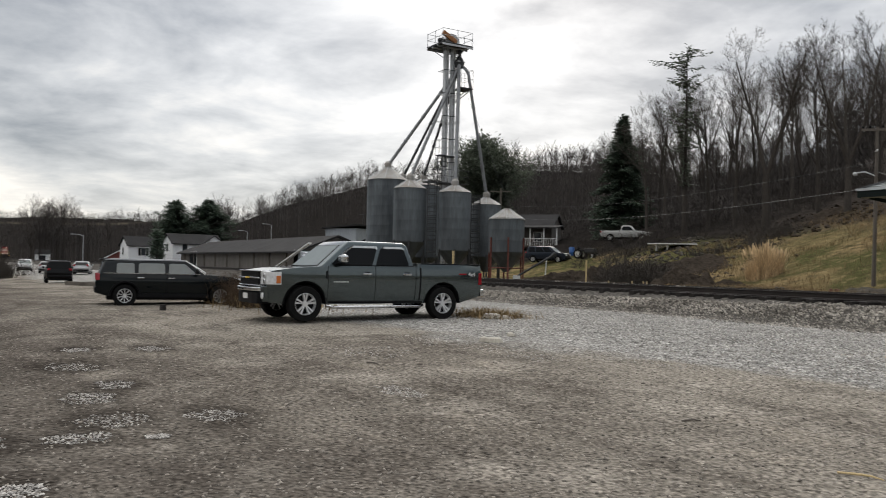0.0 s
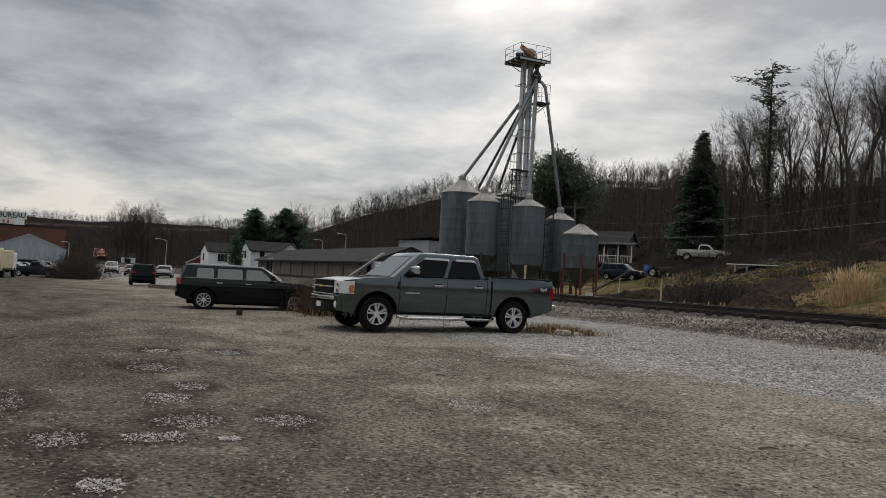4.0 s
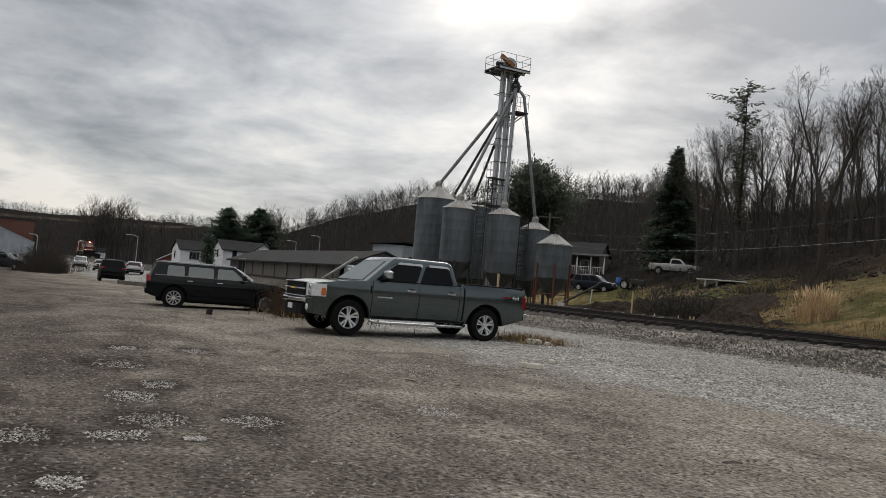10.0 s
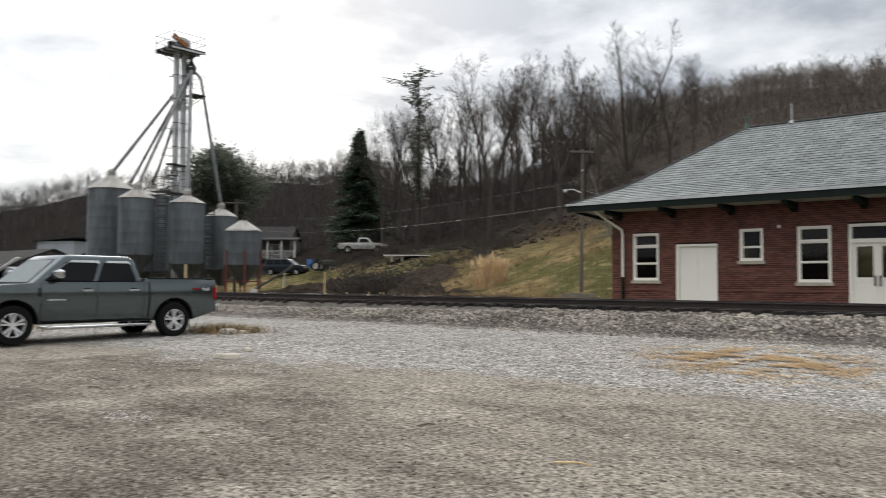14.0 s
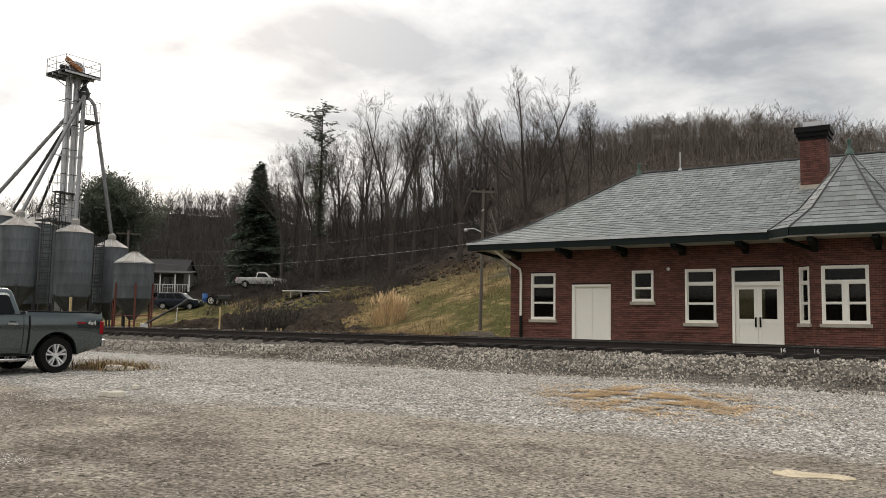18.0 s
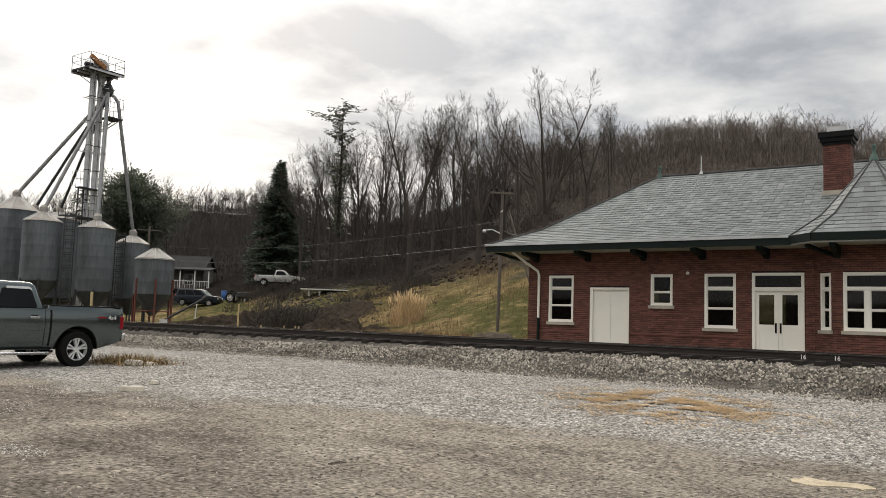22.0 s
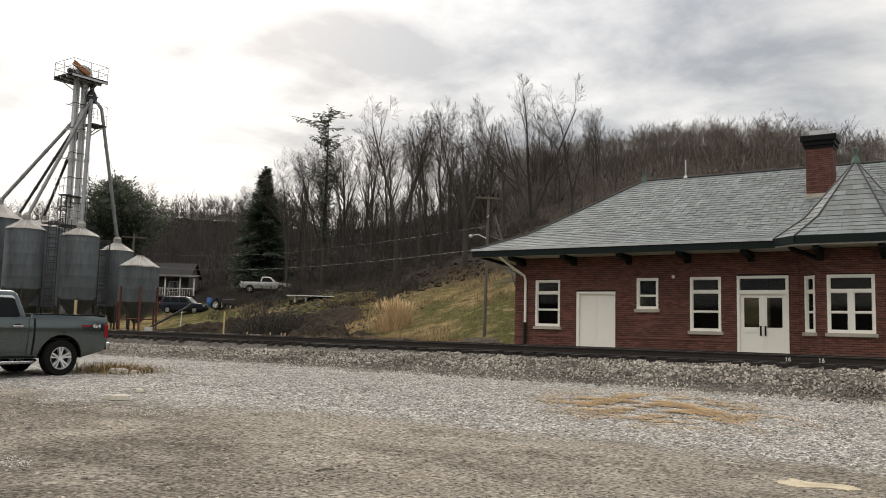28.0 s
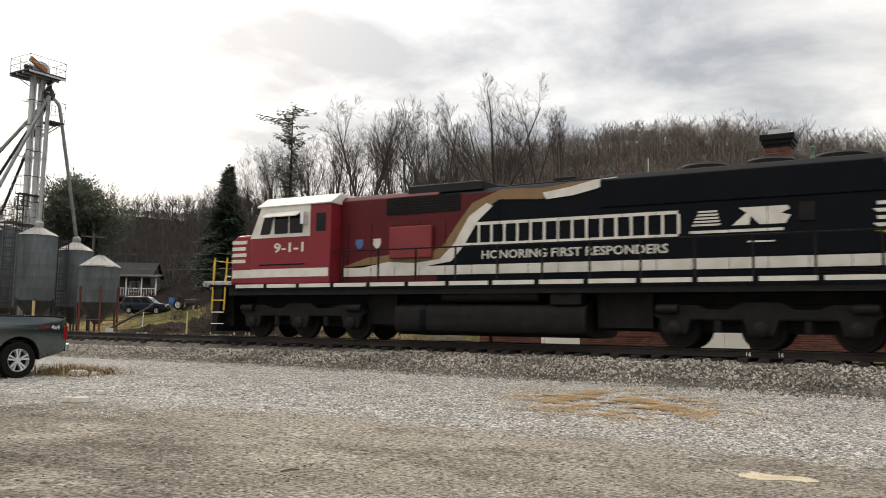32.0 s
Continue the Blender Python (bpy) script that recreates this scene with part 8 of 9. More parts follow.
brush("weed_stems", "dark dry weed stems beside the parked cars", [(-23.5 + rnd.gauss(0, 0.6), 8.2 + rnd.gauss(0, 0.5), rnd.uniform(0.6, 1.0), 0.7) for i in range(70)], 11, WEED, 0.4)
# plume grass clump
cx, cy = polar(-36.75, 52)
cz = terrain(cx, cy)
spots = []
for i in range(1500):
    a, q = rnd.uniform(0, 6.28), rnd.random() ** 0.6
    spots.append((cx + math.cos(a) * q * 1.1, cy + math.sin(a) * q * 0.9, terrain(cx + math.cos(a) * q * 1.1, cy + math.sin(a) * q * 0.9) - 0.05, rnd.uniform(0.9, 2.05) * (1.05 - 0.42 * q), 0.2 + 0.6 * q * rnd.random()))
clump = blades("plume_grass", "tall tawny clump of dry ornamental plume grass", "grass", spots, PAMPAS, 12)
g = Geo()
for i in range(110):
    a, q = rnd.uniform(0, 6.28), rnd.random() ** 0.6
    p = Vector((cx + math.cos(a) * q * 1.35, cy + math.sin(a) * q * 1.1, cz + rnd.uniform(1.3, 1.8) * (1.05 - 0.38 * q)))
    d = Vector((math.cos(a) * 0.3, math.sin(a) * 0.3, 1)).normalized()
    g.tube([p, p + d * 0.12, p + d * 0.30, p + d * 0.46], [0.012, 0.036, 0.026, 0.004], 5)
part("plumes", g, PAMPAS, clump)


def scatter_rocks(name, label, count, place, size, mat, seed):
    rnd = random.Random(seed)
    base = [Vector(p) for p in ((1, 0, 0.2), (-1, 0.1, 0), (0.1, 1, -0.1), (0, -1, 0.1), (0.2, 0.1, 1), (-0.1, 0, -0.8))]
    faces = [(0, 2, 4), (2, 1, 4), (1, 3, 4), (3, 0, 4), (2, 0, 5), (1, 2, 5), (3, 1, 5), (0, 3, 5)]
    v, f = [], []
    for i in range(count):
        x, y, lift = place(rnd)
        r = rnd.uniform(*size)
        m = Euler((rnd.uniform(-0.4, 0.4), rnd.uniform(-0.4, 0.4), rnd.uniform(0, 6.3))).to_matrix() @ Matrix.Diagonal((r * rnd.uniform(0.8, 1.4), r * rnd.uniform(0.7, 1.1), r * rnd.uniform(0.4, 0.7)))
        o = Vector((x, y, terrain(x, y) + lift))
        n = len(v)
        v.extend(tuple(o + m @ (p * rnd.uniform(0.75, 1.15))) for p in base)
        f.extend(tuple(k + n for k in t) for t in faces)
    ob = new(name, fast_mesh(name, v, f, mat))
    return tagged(ob, label, "stones", kind="stuff")


def lot_spot(rnd):
    az = rnd.uniform(-94, 2)
    r = 4.5 + 16 * rnd.random() ** 1.4
    x, y = polar(az, r)
    return x, min(y, 18.6), 0.0


PEBBLE = material("lot_pebble", (0.26, 0.235, 0.205), 0.9, spec=0.1, other=(0.085, 0.072, 0.06), scale=1.2, amount=0.6, world=True, island=0.6, bump=0)
scatter_rocks("lot_gravel", "scattered loose grey pebbles on the dirt lot", 15000, lot_spot, (0.008, 0.026), PEBBLE, 40)

def patch_spot(rnd):
    while True:
        x, y, a, b = rnd.choice(PATCHES)
        u, w = rnd.uniform(-1, 1), rnd.uniform(-1, 1)
        if u * u + w * w < 0.75 + 0.7 * noise.noise((x + u * 2.2, y + w * 2.2, 6.0)):
            return x + u * a * 1.05, y + w * b * 1.05, 0.0


WETSTONE = material("pale_patch_stone", (0.38, 0.365, 0.34), 0.8, spec=0.1, other=(0.22, 0.21, 0.198), scale=1.2, amount=0.6, world=True, island=0.5, bump=0)
PATCHSTONE = material("pale_pothole_stone", (0.42, 0.40, 0.375), 0.8, spec=0.1, other=(0.24, 0.225, 0.21), scale=1.2, amount=0.6, world=True, island=0.6, bump=0)
scatter_rocks("gravel_patches", "pale gravel filled into potholes of the lot", 5200, patch_spot, (0.006, 0.019), PATCHSTONE, 41)
scatter_rocks("gravel_spread", "crushed pale gravel spread beside the track", 20000, lambda q: (q.uniform(-20, 3), 10.2 + 8 * q.random() ** 0.8, 0.0), (0.014, 0.042), WETSTONE, 42)
def bank(label, az, r, w, d, h, seed, mat=EARTHROCK):
    """A lumpy mound of earth and rubble: width across the view, depth, height."""
    x0, y0 = polar(az, r)
    u = Vector((math.cos(radians(az)), -math.sin(radians(az)), 0))
    t = Vector((math.sin(radians(az)), math.cos(radians(az)), 0))
    n, m = 30, 14
    v, f = [], []
    for j in range(m + 1):
        for i in range(n + 1):
            a, b = 2 * i / n - 1, 2 * j / m - 1
            p = Vector((x0, y0, 0)) + u * a * w / 2 + t * b * d / 2
            k = max(0.0, 1 - a * a) ** 0.6 * max(0.0, 1 - b * b) ** 0.6
            bump = 1 + 0.55 * noise.noise((p.x * 0.9, p.y * 0.9, seed)) + 0.45 * noise.noise((p.x * 2.6, p.y * 2.6, seed))
            v.append((p.x + 0.12 * noise.noise((a * 9, b * 9, seed + 1)), p.y, terrain(p.x, p.y) - 0.08 + h * k * bump))
    for j in range(m):
        for i in range(n):
            q = j * (n + 1) + i
            f.append((q, q + 1, q + n + 2, q + n + 1))
    ob = part("rubble_bank", Geo().add(v, f), mat)
    tagged(ob, label, "rubble", "rubble banks beyond the track", "structure")


bank("dark heap of rock and earth beyond the track", -41.9, 42.5, 3.4, 2.6, 0.95, 3)
bank("dark heap of rock and earth beyond the track", -43.6, 44.5, 2.8, 2.2, 0.8, 4)
bank("low dark stone bank on the grass", -47.8, 50, 5.5, 1.8, 0.9, 5)
bank("low dark stone bank on the grass", -50.3, 43, 4.5, 1.6, 0.7, 6)
bank("brown rubble slope below the board", -43.2, 60, 9.0, 6.0, 0.8, 7)
bank("low heap of earth and stones on the grass", -30.6, 39.6, 2.4, 1.4, 0.4, 8, ROCKS)
bank("low heap of earth and stones on the grass", -38.9, 47, 2.2, 1.6, 0.5, 9)
bank("dark earth bank at the wood's edge", -35.2, 70, 6.0, 3.0, 0.4, 10)
bank("dark earth bank at the wood's edge", -33.0, 72, 5.0, 2.6, 0.35, 11)
scatter_rocks("bank_rocks", "dark rocks and rubble on the bank beyond the track", 520, lambda q: (*polar(q.choice((-42.2, -41.6, -49.5, -50.5, -48.2, -47.2, -43.9)) + q.gauss(0, 0.7), q.uniform(40, 48)), 0.1), (0.10, 0.42), EARTHROCK, 43)
scatter_rocks("slope_rubble", "scattered rocks and rubble on the slope", 700, lambda q: (*polar(q.gauss(-42.0, 2.0), q.uniform(54, 76)), 0.02), (0.05, 0.26), ROCKS, 44)
scatter_rocks("slope_rubble", "dark stones strewn along the wood's edge", 260, lambda q: (*polar(q.uniform(-39, -30), q.uniform(64, 76)), 0.02), (0.08, 0.36), EARTHROCK, 45)
# straw-coloured stain of rotted hay beside the track
spots = []
for i in range(17000):
    x, y = -4.95 + rnd.gauss(0, 1.0), 14.4 + rnd.gauss(0, 0.95)
    y -= 0.25 * (x + 4.95)
    if noise.noise((x * 1.6, y * 2.2, 2)) < 0.02:
        continue
    spots.append((x, y, terrain(x, y) + 0.012, rnd.uniform(0.003, 0.02), rnd.uniform(0.1, 0.3)))
blades("straw", "scattered orange-brown straw on pale gravel", "straw", spots, material("orange_straw", (0.44, 0.30, 0.155), 0.9, scale=3, island=0.4, bump=0), 14)


for i, (x, y, L, a) in enumerate(((-3.55, 5.9, 0.32, 20), (-5.6, 6.4, 0.2, 70), (-8.2, 3.2, 0.25, -30), (-1.9, 7.4, 0.22, 110), (-10.6, 5.4, 0.3, 10))):
    m = pose(x, y, terrain(x, y) + 0.012, 0, 0, a)
    st = part("stick", Geo().tube([m @ Vector(p) for p in ((-L / 2, 0, 0), (-L * 0.1, 0.012, 0.006), (L * 0.2, 0.008, 0.01), (L / 2, -0.015, 0))], [0.008, 0.010, 0.008, 0.005], 6), PALESTAKE if i == 0 else WOODGREY)
    tagged(st, "dry broken stick lying on the dirt", "stick", "sticks on the lot")


# ---- buildings and street things ----
SIDING = material("white_clapboard", (0.78, 0.79, 0.80), 0.7, scale=1.5, amount=0.25, fine=20, stretch=(0.2, 0.2, 3), bump=0.2)
GREYMETAL = material("pale_grey_metal_siding", (0.34, 0.37, 0.40), 0.6, scale=0.4, amount=0.3, fine=6, stretch=(4, 4, 0.1), bump=0.15)
OLDWALL = material("weathered_grey_siding", (0.13, 0.12, 0.11), 0.9, other=(0.09, 0.08, 0.07), scale=0.6, amount=0.8, fine=9, stretch=(2, 2, 0.2))
DARKROOF = material("dark_shingle_roof", (0.034, 0.033, 0.034), 0.9, other=(0.02, 0.02, 0.02), scale=0.7, amount=0.6, fine=12, spec=0.12)
BLOCKBRICK = material("brown_red_brick", (0.13, 0.058, 0.042), 0.9, scale=0.3, amount=0.4, fine=10)
BLUE = material("blue_plastic", (0.03, 0.11, 0.32), 0.5, scale=3)


def house(name, label, at, w, d, eave, ridge, wall, roof, windows=(), over=0.35, category="house"):
    """A gabled house, ridge along local x, front towards -y. windows: (x, z, width, height) on the front, or ("end", y, z, w, h)."""
    h = thing(name, label, category, at)
    g = Geo().prism([(-d / 2, -1.0), (d / 2, -1.0), (d / 2, eave), (0, ridge), (-d / 2, eave)], -w / 2, w / 2, "x")
    part("wall", g, wall, h)
    k = (ridge - eave) / (d / 2)
    for s in (-1, 1):
        y = s * (d / 2 + over)
        z = eave - over * k
        r = Geo().add([(-w / 2 - over, y, z + 0.03), (w / 2 + over, y, z + 0.03), (w / 2 + over, 0, ridge + 0.03), (-w / 2 - over, 0, ridge + 0.03), (-w / 2 - over, y, z + 0.18), (w / 2 + over, y, z + 0.18), (w / 2 + over, 0, ridge + 0.18), (-w / 2 - over, 0, ridge + 0.18)],
                      [(3, 2, 1, 0), (4, 5, 6, 7), (0, 1, 5, 4), (1, 2, 6, 5), (2, 3, 7, 6), (3, 0, 4, 7)])
        part("roof", r, roof, h)
    for q in windows:
        if q[0] == "end":
            _, y, z, ww, hh, s = q
            x = s * w / 2
            win = part("window", Geo().box(x - 0.06, x + 0.06, y - ww / 2 - 0.08, y + ww / 2 + 0.08, z - 0.08, z + hh + 0.08), WHITEPAINT, h)
            part("pane", Geo().box(x - 0.08, x + 0.08, y - ww / 2, y + ww / 2, z, z + hh), DARKGLASS, win)
        else:
            x, z, ww, hh = q
            win = part("window", Geo().box(x - ww / 2 - 0.08, x + ww / 2 + 0.08, -d / 2 - 0.06, -d / 2 + 0.06, z - 0.08, z + hh + 0.08), WHITEPAINT, h)
            part("pane", Geo().box(x - ww / 2, x + ww / 2, -d / 2 - 0.08, -d / 2 + 0.08, z, z + hh), DARKGLASS, win)
    return h


def on_ground(az, r, yaw, dz=0.0):
    x, y = polar(az, r)
    return pose(x, y, terrain(x, y) + dz, 0, 0, yaw)


# white houses beyond the track
h = house("white_house", "two-storey white clapboard house with dark shutters", on_ground(-78.8, 160, 93), 4.8, 6.0, 3.45, 5.05, SIDING, DARKROOF, [(0.2, 1.75, 0.8, 1.3), (0.2, -0.6, 0.8, 1.3), ("end", 0.6, 1.8, 0.8, 1.3, -1)], 0.3)
for x in (-0.45, 0.85):
    for z in (-0.6, 1.75):
        part("shutter", Geo().box(x - 0.2, x + 0.2, -3.08, -3.02, z - 0.05, z + 1.35), TRIM, h)
h = house("white_house", "two-storey white clapboard house with long brown roof", on_ground(-75.4, 148, 95, 0.4), 8.4, 5.5, 3.45, 5.0, SIDING, DARKROOF, [(-2.2, 2.1, 0.8, 1.3), (1.6, 2.1, 0.8, 1.3), ("end", 0.0, 2.1, 0.8, 1.3, -1), ("end", 0.2, 2.8, 0.6, 0.9, 1)])
g = Geo().prism([(1.0, 3.7), (4.4, 3.7), (2.7, 4.85)], -3.4, 0.0, "y")
part("gable", g, SIDING, h)
for s in (-1, 1):
    part("gable_roof", Geo().add([(2.7, -3.6, 5.0), (2.7, 0, 5.0), (2.7 + s * 1.95, 0, 3.6), (2.7 + s * 1.95, -3.6, 3.6), (2.7, -3.6, 4.85), (2.7, 0, 4.85), (2.7 + s * 1.95, 0, 3.45), (2.7 + s * 1.95, -3.6, 3.45)], [(0, 1, 2, 3), (7, 6, 5, 4), (0, 3, 7, 4), (1, 5, 6, 2), (2, 6, 7, 3), (0, 4, 5, 1)]), DARKROOF, h)
h = house("red_house", "small red house with white gable trim", on_ground(-79.75, 172, 168), 4.6, 5.6, 1.3, 2.75, material("red_siding", (0.20, 0.06, 0.05), 0.8, scale=1), DARKROOF, [("end", -1.0, -0.1, 0.8, 1.1, -1)])
for q in (-1, 1):
    part("rake_board", Geo().prism([(q * 3.15, 1.0), (0, 2.72), (0, 2.93), (q * 3.15, 1.21)], -2.72, -2.66, "x"), WHITEPAINT, h, "white gable trim")
house("garage", "small white garage with a dark door behind the parked cars", on_ground(-84.4, 300, 78), 4.2, 5.0, 2.2, 3.5, SIDING, DARKROOF, [(0.2, -0.2, 1.6, 1.9)], 0.25, "garage")
# long shed beside the track
h = house("storage_shed", "long low weathered storage shed with dark roof", pose(-86.5, 30.0, 0.55), 40.0, 7.2, 2.0, 3.35, OLDWALL, DARKROOF, [(-14.0, 0.2, 3.0, 1.9)], 0.5, "shed")
part("lean_to", Geo().add([(19.0, -3.6, 0.0), (24.5, -3.6, 0.0), (24.5, -3.6, 1.5), (19.0, -3.6, 2.2), (19.0, 3.0, 0.0), (24.5, 3.0, 0.0), (24.5, 3.0, 1.5), (19.0, 3.0, 3.0)], [(0, 1, 2, 3), (7, 6, 5, 4), (3, 2, 6, 7), (1, 5, 6, 2), (0, 3, 7, 4)]), GREYMETAL, h)
for i in range(9):
    part("post", Geo().box(-18 + i * 4.4, -17.8 + i * 4.4, -3.72, -3.6, -0.3, 1.95), WOODGREY, h)
part("fallen_board", Geo().box(-4.2, 4.2, -0.14, 0.14, -0.05, 0.05, pose(20.2, -4.3, 1.55, 0, -15, 0)), WHITEPAINT, h, "pale slanting conveyor board")
h = thing("mill_building", "small grey metal mill building by the bins", "building", on_ground(-64.7, 86, 30))
part("wall", Geo().box(-1.9, 1.9, -2, 2, -0.5, 4.6), GREYMETAL, h)
part("roof", Geo().prism([(-2.2, 4.55), (2.2, 4.85), (2.2, 5.0), (-2.2, 4.7)], -2.3, 2.3), DARKROOF, h)
part("antenna", Geo().tube([(1.4, 0, 4.9), (1.4, 0, 6.4)], 0.03, 4).tube([(0.9, 0, 6.1), (1.9, 0, 6.2)], 0.02, 4), DARKSTEEL, h)
# porch house behind the short bin
h = house("porch_house", "grey house with a white-railed open porch", on_ground(-52.0, 112, 38, -0.2), 6.5, 6.0, 2.6, 4.2, OLDWALL, DARKROOF, [(-1.4, 0.6, 1.0, 1.2), (1.4, 0.6, 1.0, 1.2)])
part("porch_floor", Geo().box(-2.5, 4.6, -5.6, -3.05, -0.15, 0.0), WOODGREY, h)
part("porch_roof", Geo().prism([(-3.0, 2.75), (-5.8, 2.35), (-5.8, 2.2), (-3.0, 2.55)], -2.6, 4.8, "x"), DARKROOF, h)
for x in (-2.4, -0.7, 1.0, 2.8, 4.5):
    part("porch_post", Geo().box(x - 0.07, x + 0.07, -5.6, -5.46, -1.6, 2.3), WHITEPAINT, h)
part("porch_rail", Geo().box(-2.4, 4.5, -5.57, -5.51, 0.85, 0.93), WHITEPAINT, h)
for i in range(23):
    part("baluster", Geo().box(-2.3 + i * 0.3, -2.26 + i * 0.3, -5.56, -5.52, 0.0, 0.85), WHITEPAINT, h)
# brick store with a grey annex and a roof sign
x, y = polar(-91.9, 158)
h = thing("brick_store", "long brown-red brick store with flat roof", "building", pose(x, y, -0.4, 0, 0, 90))
part("wall", Geo().box(-11.5, 9.9, -6, 6, -0.5, 6.75), BLOCKBRICK, h)
part("parapet", Geo().box(-11.6, 10.0, -6.1, 6.1, 6.75, 7.0), DARKROOF, h)
house("grey_annex", "pale grey metal gabled storage annex", pose(*polar(-90.3, 144), -0.5, 0, 0, 180), 11.0, 10.4, 3.1, 5.2, GREYMETAL, GREYMETAL, [], 0.1, "building")
s = thing("roof_sign", "weathered rooftop sign with dark block letters", "sign", pose(x + 6.5, y - 0.0, 6.62, 0, 0, 90))
part("sign_board", Geo().box(-3.4, 3.9, -0.06, 0.06, 0.85, 2.05), WHITEPAINT, s)
part("sign_panel", Geo().box(-1.1, 1.9, -0.05, 0.05, 0.0, 0.8), WHITEPAINT, s)
part("sign_panel", Geo().box(1.95, 3.6, -0.07, 0.07, -0.1, 0.84), WHITEPAINT, s)
for i in range(4):
    part("faded_letter_bar", Geo().box(-0.9 + i * 0.65, -0.6 + i * 0.65, -0.07, -0.051, 0.1, 0.62), material("faded_sign_red", (0.28, 0.09, 0.06), 0.8), s)
writing("lettering", "FARM BUREAU", 1.2, TRIM, s, pose(0.25, -0.07, 1.03, 90, 0, 0), 0.01, "dark block letters", 6.9)
for q in (-3.0, 0.0, 3.2):
    part("sign_post", Geo().tube([(q, 0.1, -0.6), (q, 0.1, 2.0)], 0.05, 5).tube([(q, 1.4, -0.3), (q, 0.1, 1.6)], 0.04, 5), DARKSTEEL, s)
# refuse lorry
t = thing("refuse_truck", "pale yellow refuse truck with dark rear hopper", "truck", pose(*polar(-92.0, 92), terrain(*polar(-92.0, 92)), 0, 0, 170))
PAINTS["refuse"] = material("pale_yellow_paint", (0.50, 0.46, 0.30), 0.6, scale=1, spec=0.2)
part("body", Geo().box(-2.6, 2.2, -1.1, 1.1, 0.9, 2.7), PAINTS["refuse"], t, bevel=0.08)
hp = part("hopper", Geo().prism([(-3.4, 0.7), (-2.62, 0.7), (-2.62, 2.85), (-3.1, 2.75), (-3.5, 1.7)], -1.12, 1.12), PAINTS["refuse"], t, bevel=0.05)
# solid black panel in place of the shaded cavity
part("hopper_mouth", Geo().box(-3.56, -3.3, -0.95, 0.95, 0.95, 1.75), TRIM, hp, "black panel painted as the shaded hopper mouth")
part("hopper_shield", Geo().prism([(-3.48, 1.85), (-3.16, 2.6), (-3.10, 2.6), (-3.42, 1.85)], -0.9, 0.9), WOODGREY, hp)
part("rear_bumper", Geo().box(-3.5, -3.2, -1.0, 1.0, 0.5, 0.72), TRIM, t)
part("cab", Geo().box(2.3, 4.0, -1.05, 1.05, 0.7, 2.5), WHITEPAINT, t, bevel=0.1)
ty, rm, br = wheel_meshes(0.48, 0.3, 8, DARKSTEEL)
for wx in (-1.9, 3.1):
    for sgn in (-1, 1):
        w = same("wheel", ty, t, pose(wx, sgn * 0.95, 0.48, 0, 0, 0 if sgn > 0 else 180))
        same("rim", rm, w)


def street_lamp(az, r, top, reach, label="tall grey street lamp with curved arm"):
    x, y = polar(az, r)
    z = terrain(x, y)
    h = 1.5 + r * math.tan(radians(top)) - z
    t = thing("street_lamp", label, "street lamp", pose(x, y, z, 0, 0, -az), "street lamps by the road")
    part("pole", Geo().tube([(0, 0, 0), (0, 0, h)], [0.075, 0.045], 8), STEEL, t, smooth=40)
    part("arm", Geo().tube([(0, 0, h - 0.1), (reach * 0.4, 0, h + 0.15), (reach, 0, h + 0.2)], 0.035, 6), STEEL, t)
    part("lamp_head", Geo().box(reach - 0.15 if reach > 0 else reach - 0.5, reach + 0.5 if reach > 0 else reach + 0.1, -0.1, 0.1, h + 0.13, h + 0.23), STEEL, t, bevel=0.04)


street_lamp(-82.1, 138, 1.5, -1.3)
street_lamp(-70.2, 150, 2.6, -1.2)
street_lamp(-88.0, 128, 0.95, -0.6)
street_lamp(-71.8, 160, 2.1, -1.2)

# utility pole with crossarm, lamp and brace by the depot
px, py = polar(-30.42, 44)
pz = terrain(px, py)
u = thing("utility_pole", "weathered wooden utility pole with crossarm and lamp", "utility pole", pose(px, py, pz))
H = 1.5 + 44 * math.tan(radians(9.2)) - pz
part("pole", Geo().tube([(0, 0, -0.3), (0.12, 0, H)], [0.10, 0.065], 10), WOODGREY, u, smooth=40)
part("crossarm", Geo().box(-0.62, 0.62, -0.045, 0.045, -0.05, 0.05, pose(0.12, -0.1, H - 0.15, 0, 4, 24)), WOODGREY, u)
for x in (-0.56, -0.26, 0.30, 0.56):
    part("insulator", Geo().lathe([(0.04, 0), (0.06, 0.06), (0.04, 0.14), (0, 0.16)], 8, at=(0.12 + x * 0.92, -0.1 + x * 0.4, H - 0.07)), TRIM, u)
part("lamp_arm", Geo().tube([(0.08, 0, H * 0.69), (-0.35, -0.2, H * 0.72), (-0.7, -0.35, H * 0.715)], 0.03, 6), STEEL, u)
part("lamp_head", Geo().lathe([(0.04, 0.08), (0.10, 0.0), (0.08, -0.08), (0, -0.1)], 10, at=(-0.75, -0.38, H * 0.71)), STEEL, u, "round lamp head", smooth=40)
part("brace_pole", Geo().tube([(0.35, 0.3, H * 0.86), (2.55, 0.5, 0.0)], 0.05, 8), WOODGREY, u, smooth=40)
part("transformer_bracket", Geo().tube([(0.1, -0.12, H - 1.2), (0.3, -0.3, H - 1.15)], 0.03, 5), ALLOY, u)


def wire(p, q, sag, r=0.012, label="thin overhead power line"):
    p, q = Vector(p), Vector(q)
    pts = [p.lerp(q, i / 16) + Vector((0, 0, -4 * sag * (i / 16) * (1 - i / 16))) for i in range(17)]
    t = part("overhead_wire", Geo().tube(pts, r, 4), DARKSTEEL if r < 0.02 else ALLOY)
    tagged(t, label, "wire", "overhead wires")


def spot(az, el, r):
    return (*polar(az, r), 1.5 + r * math.tan(radians(el)))


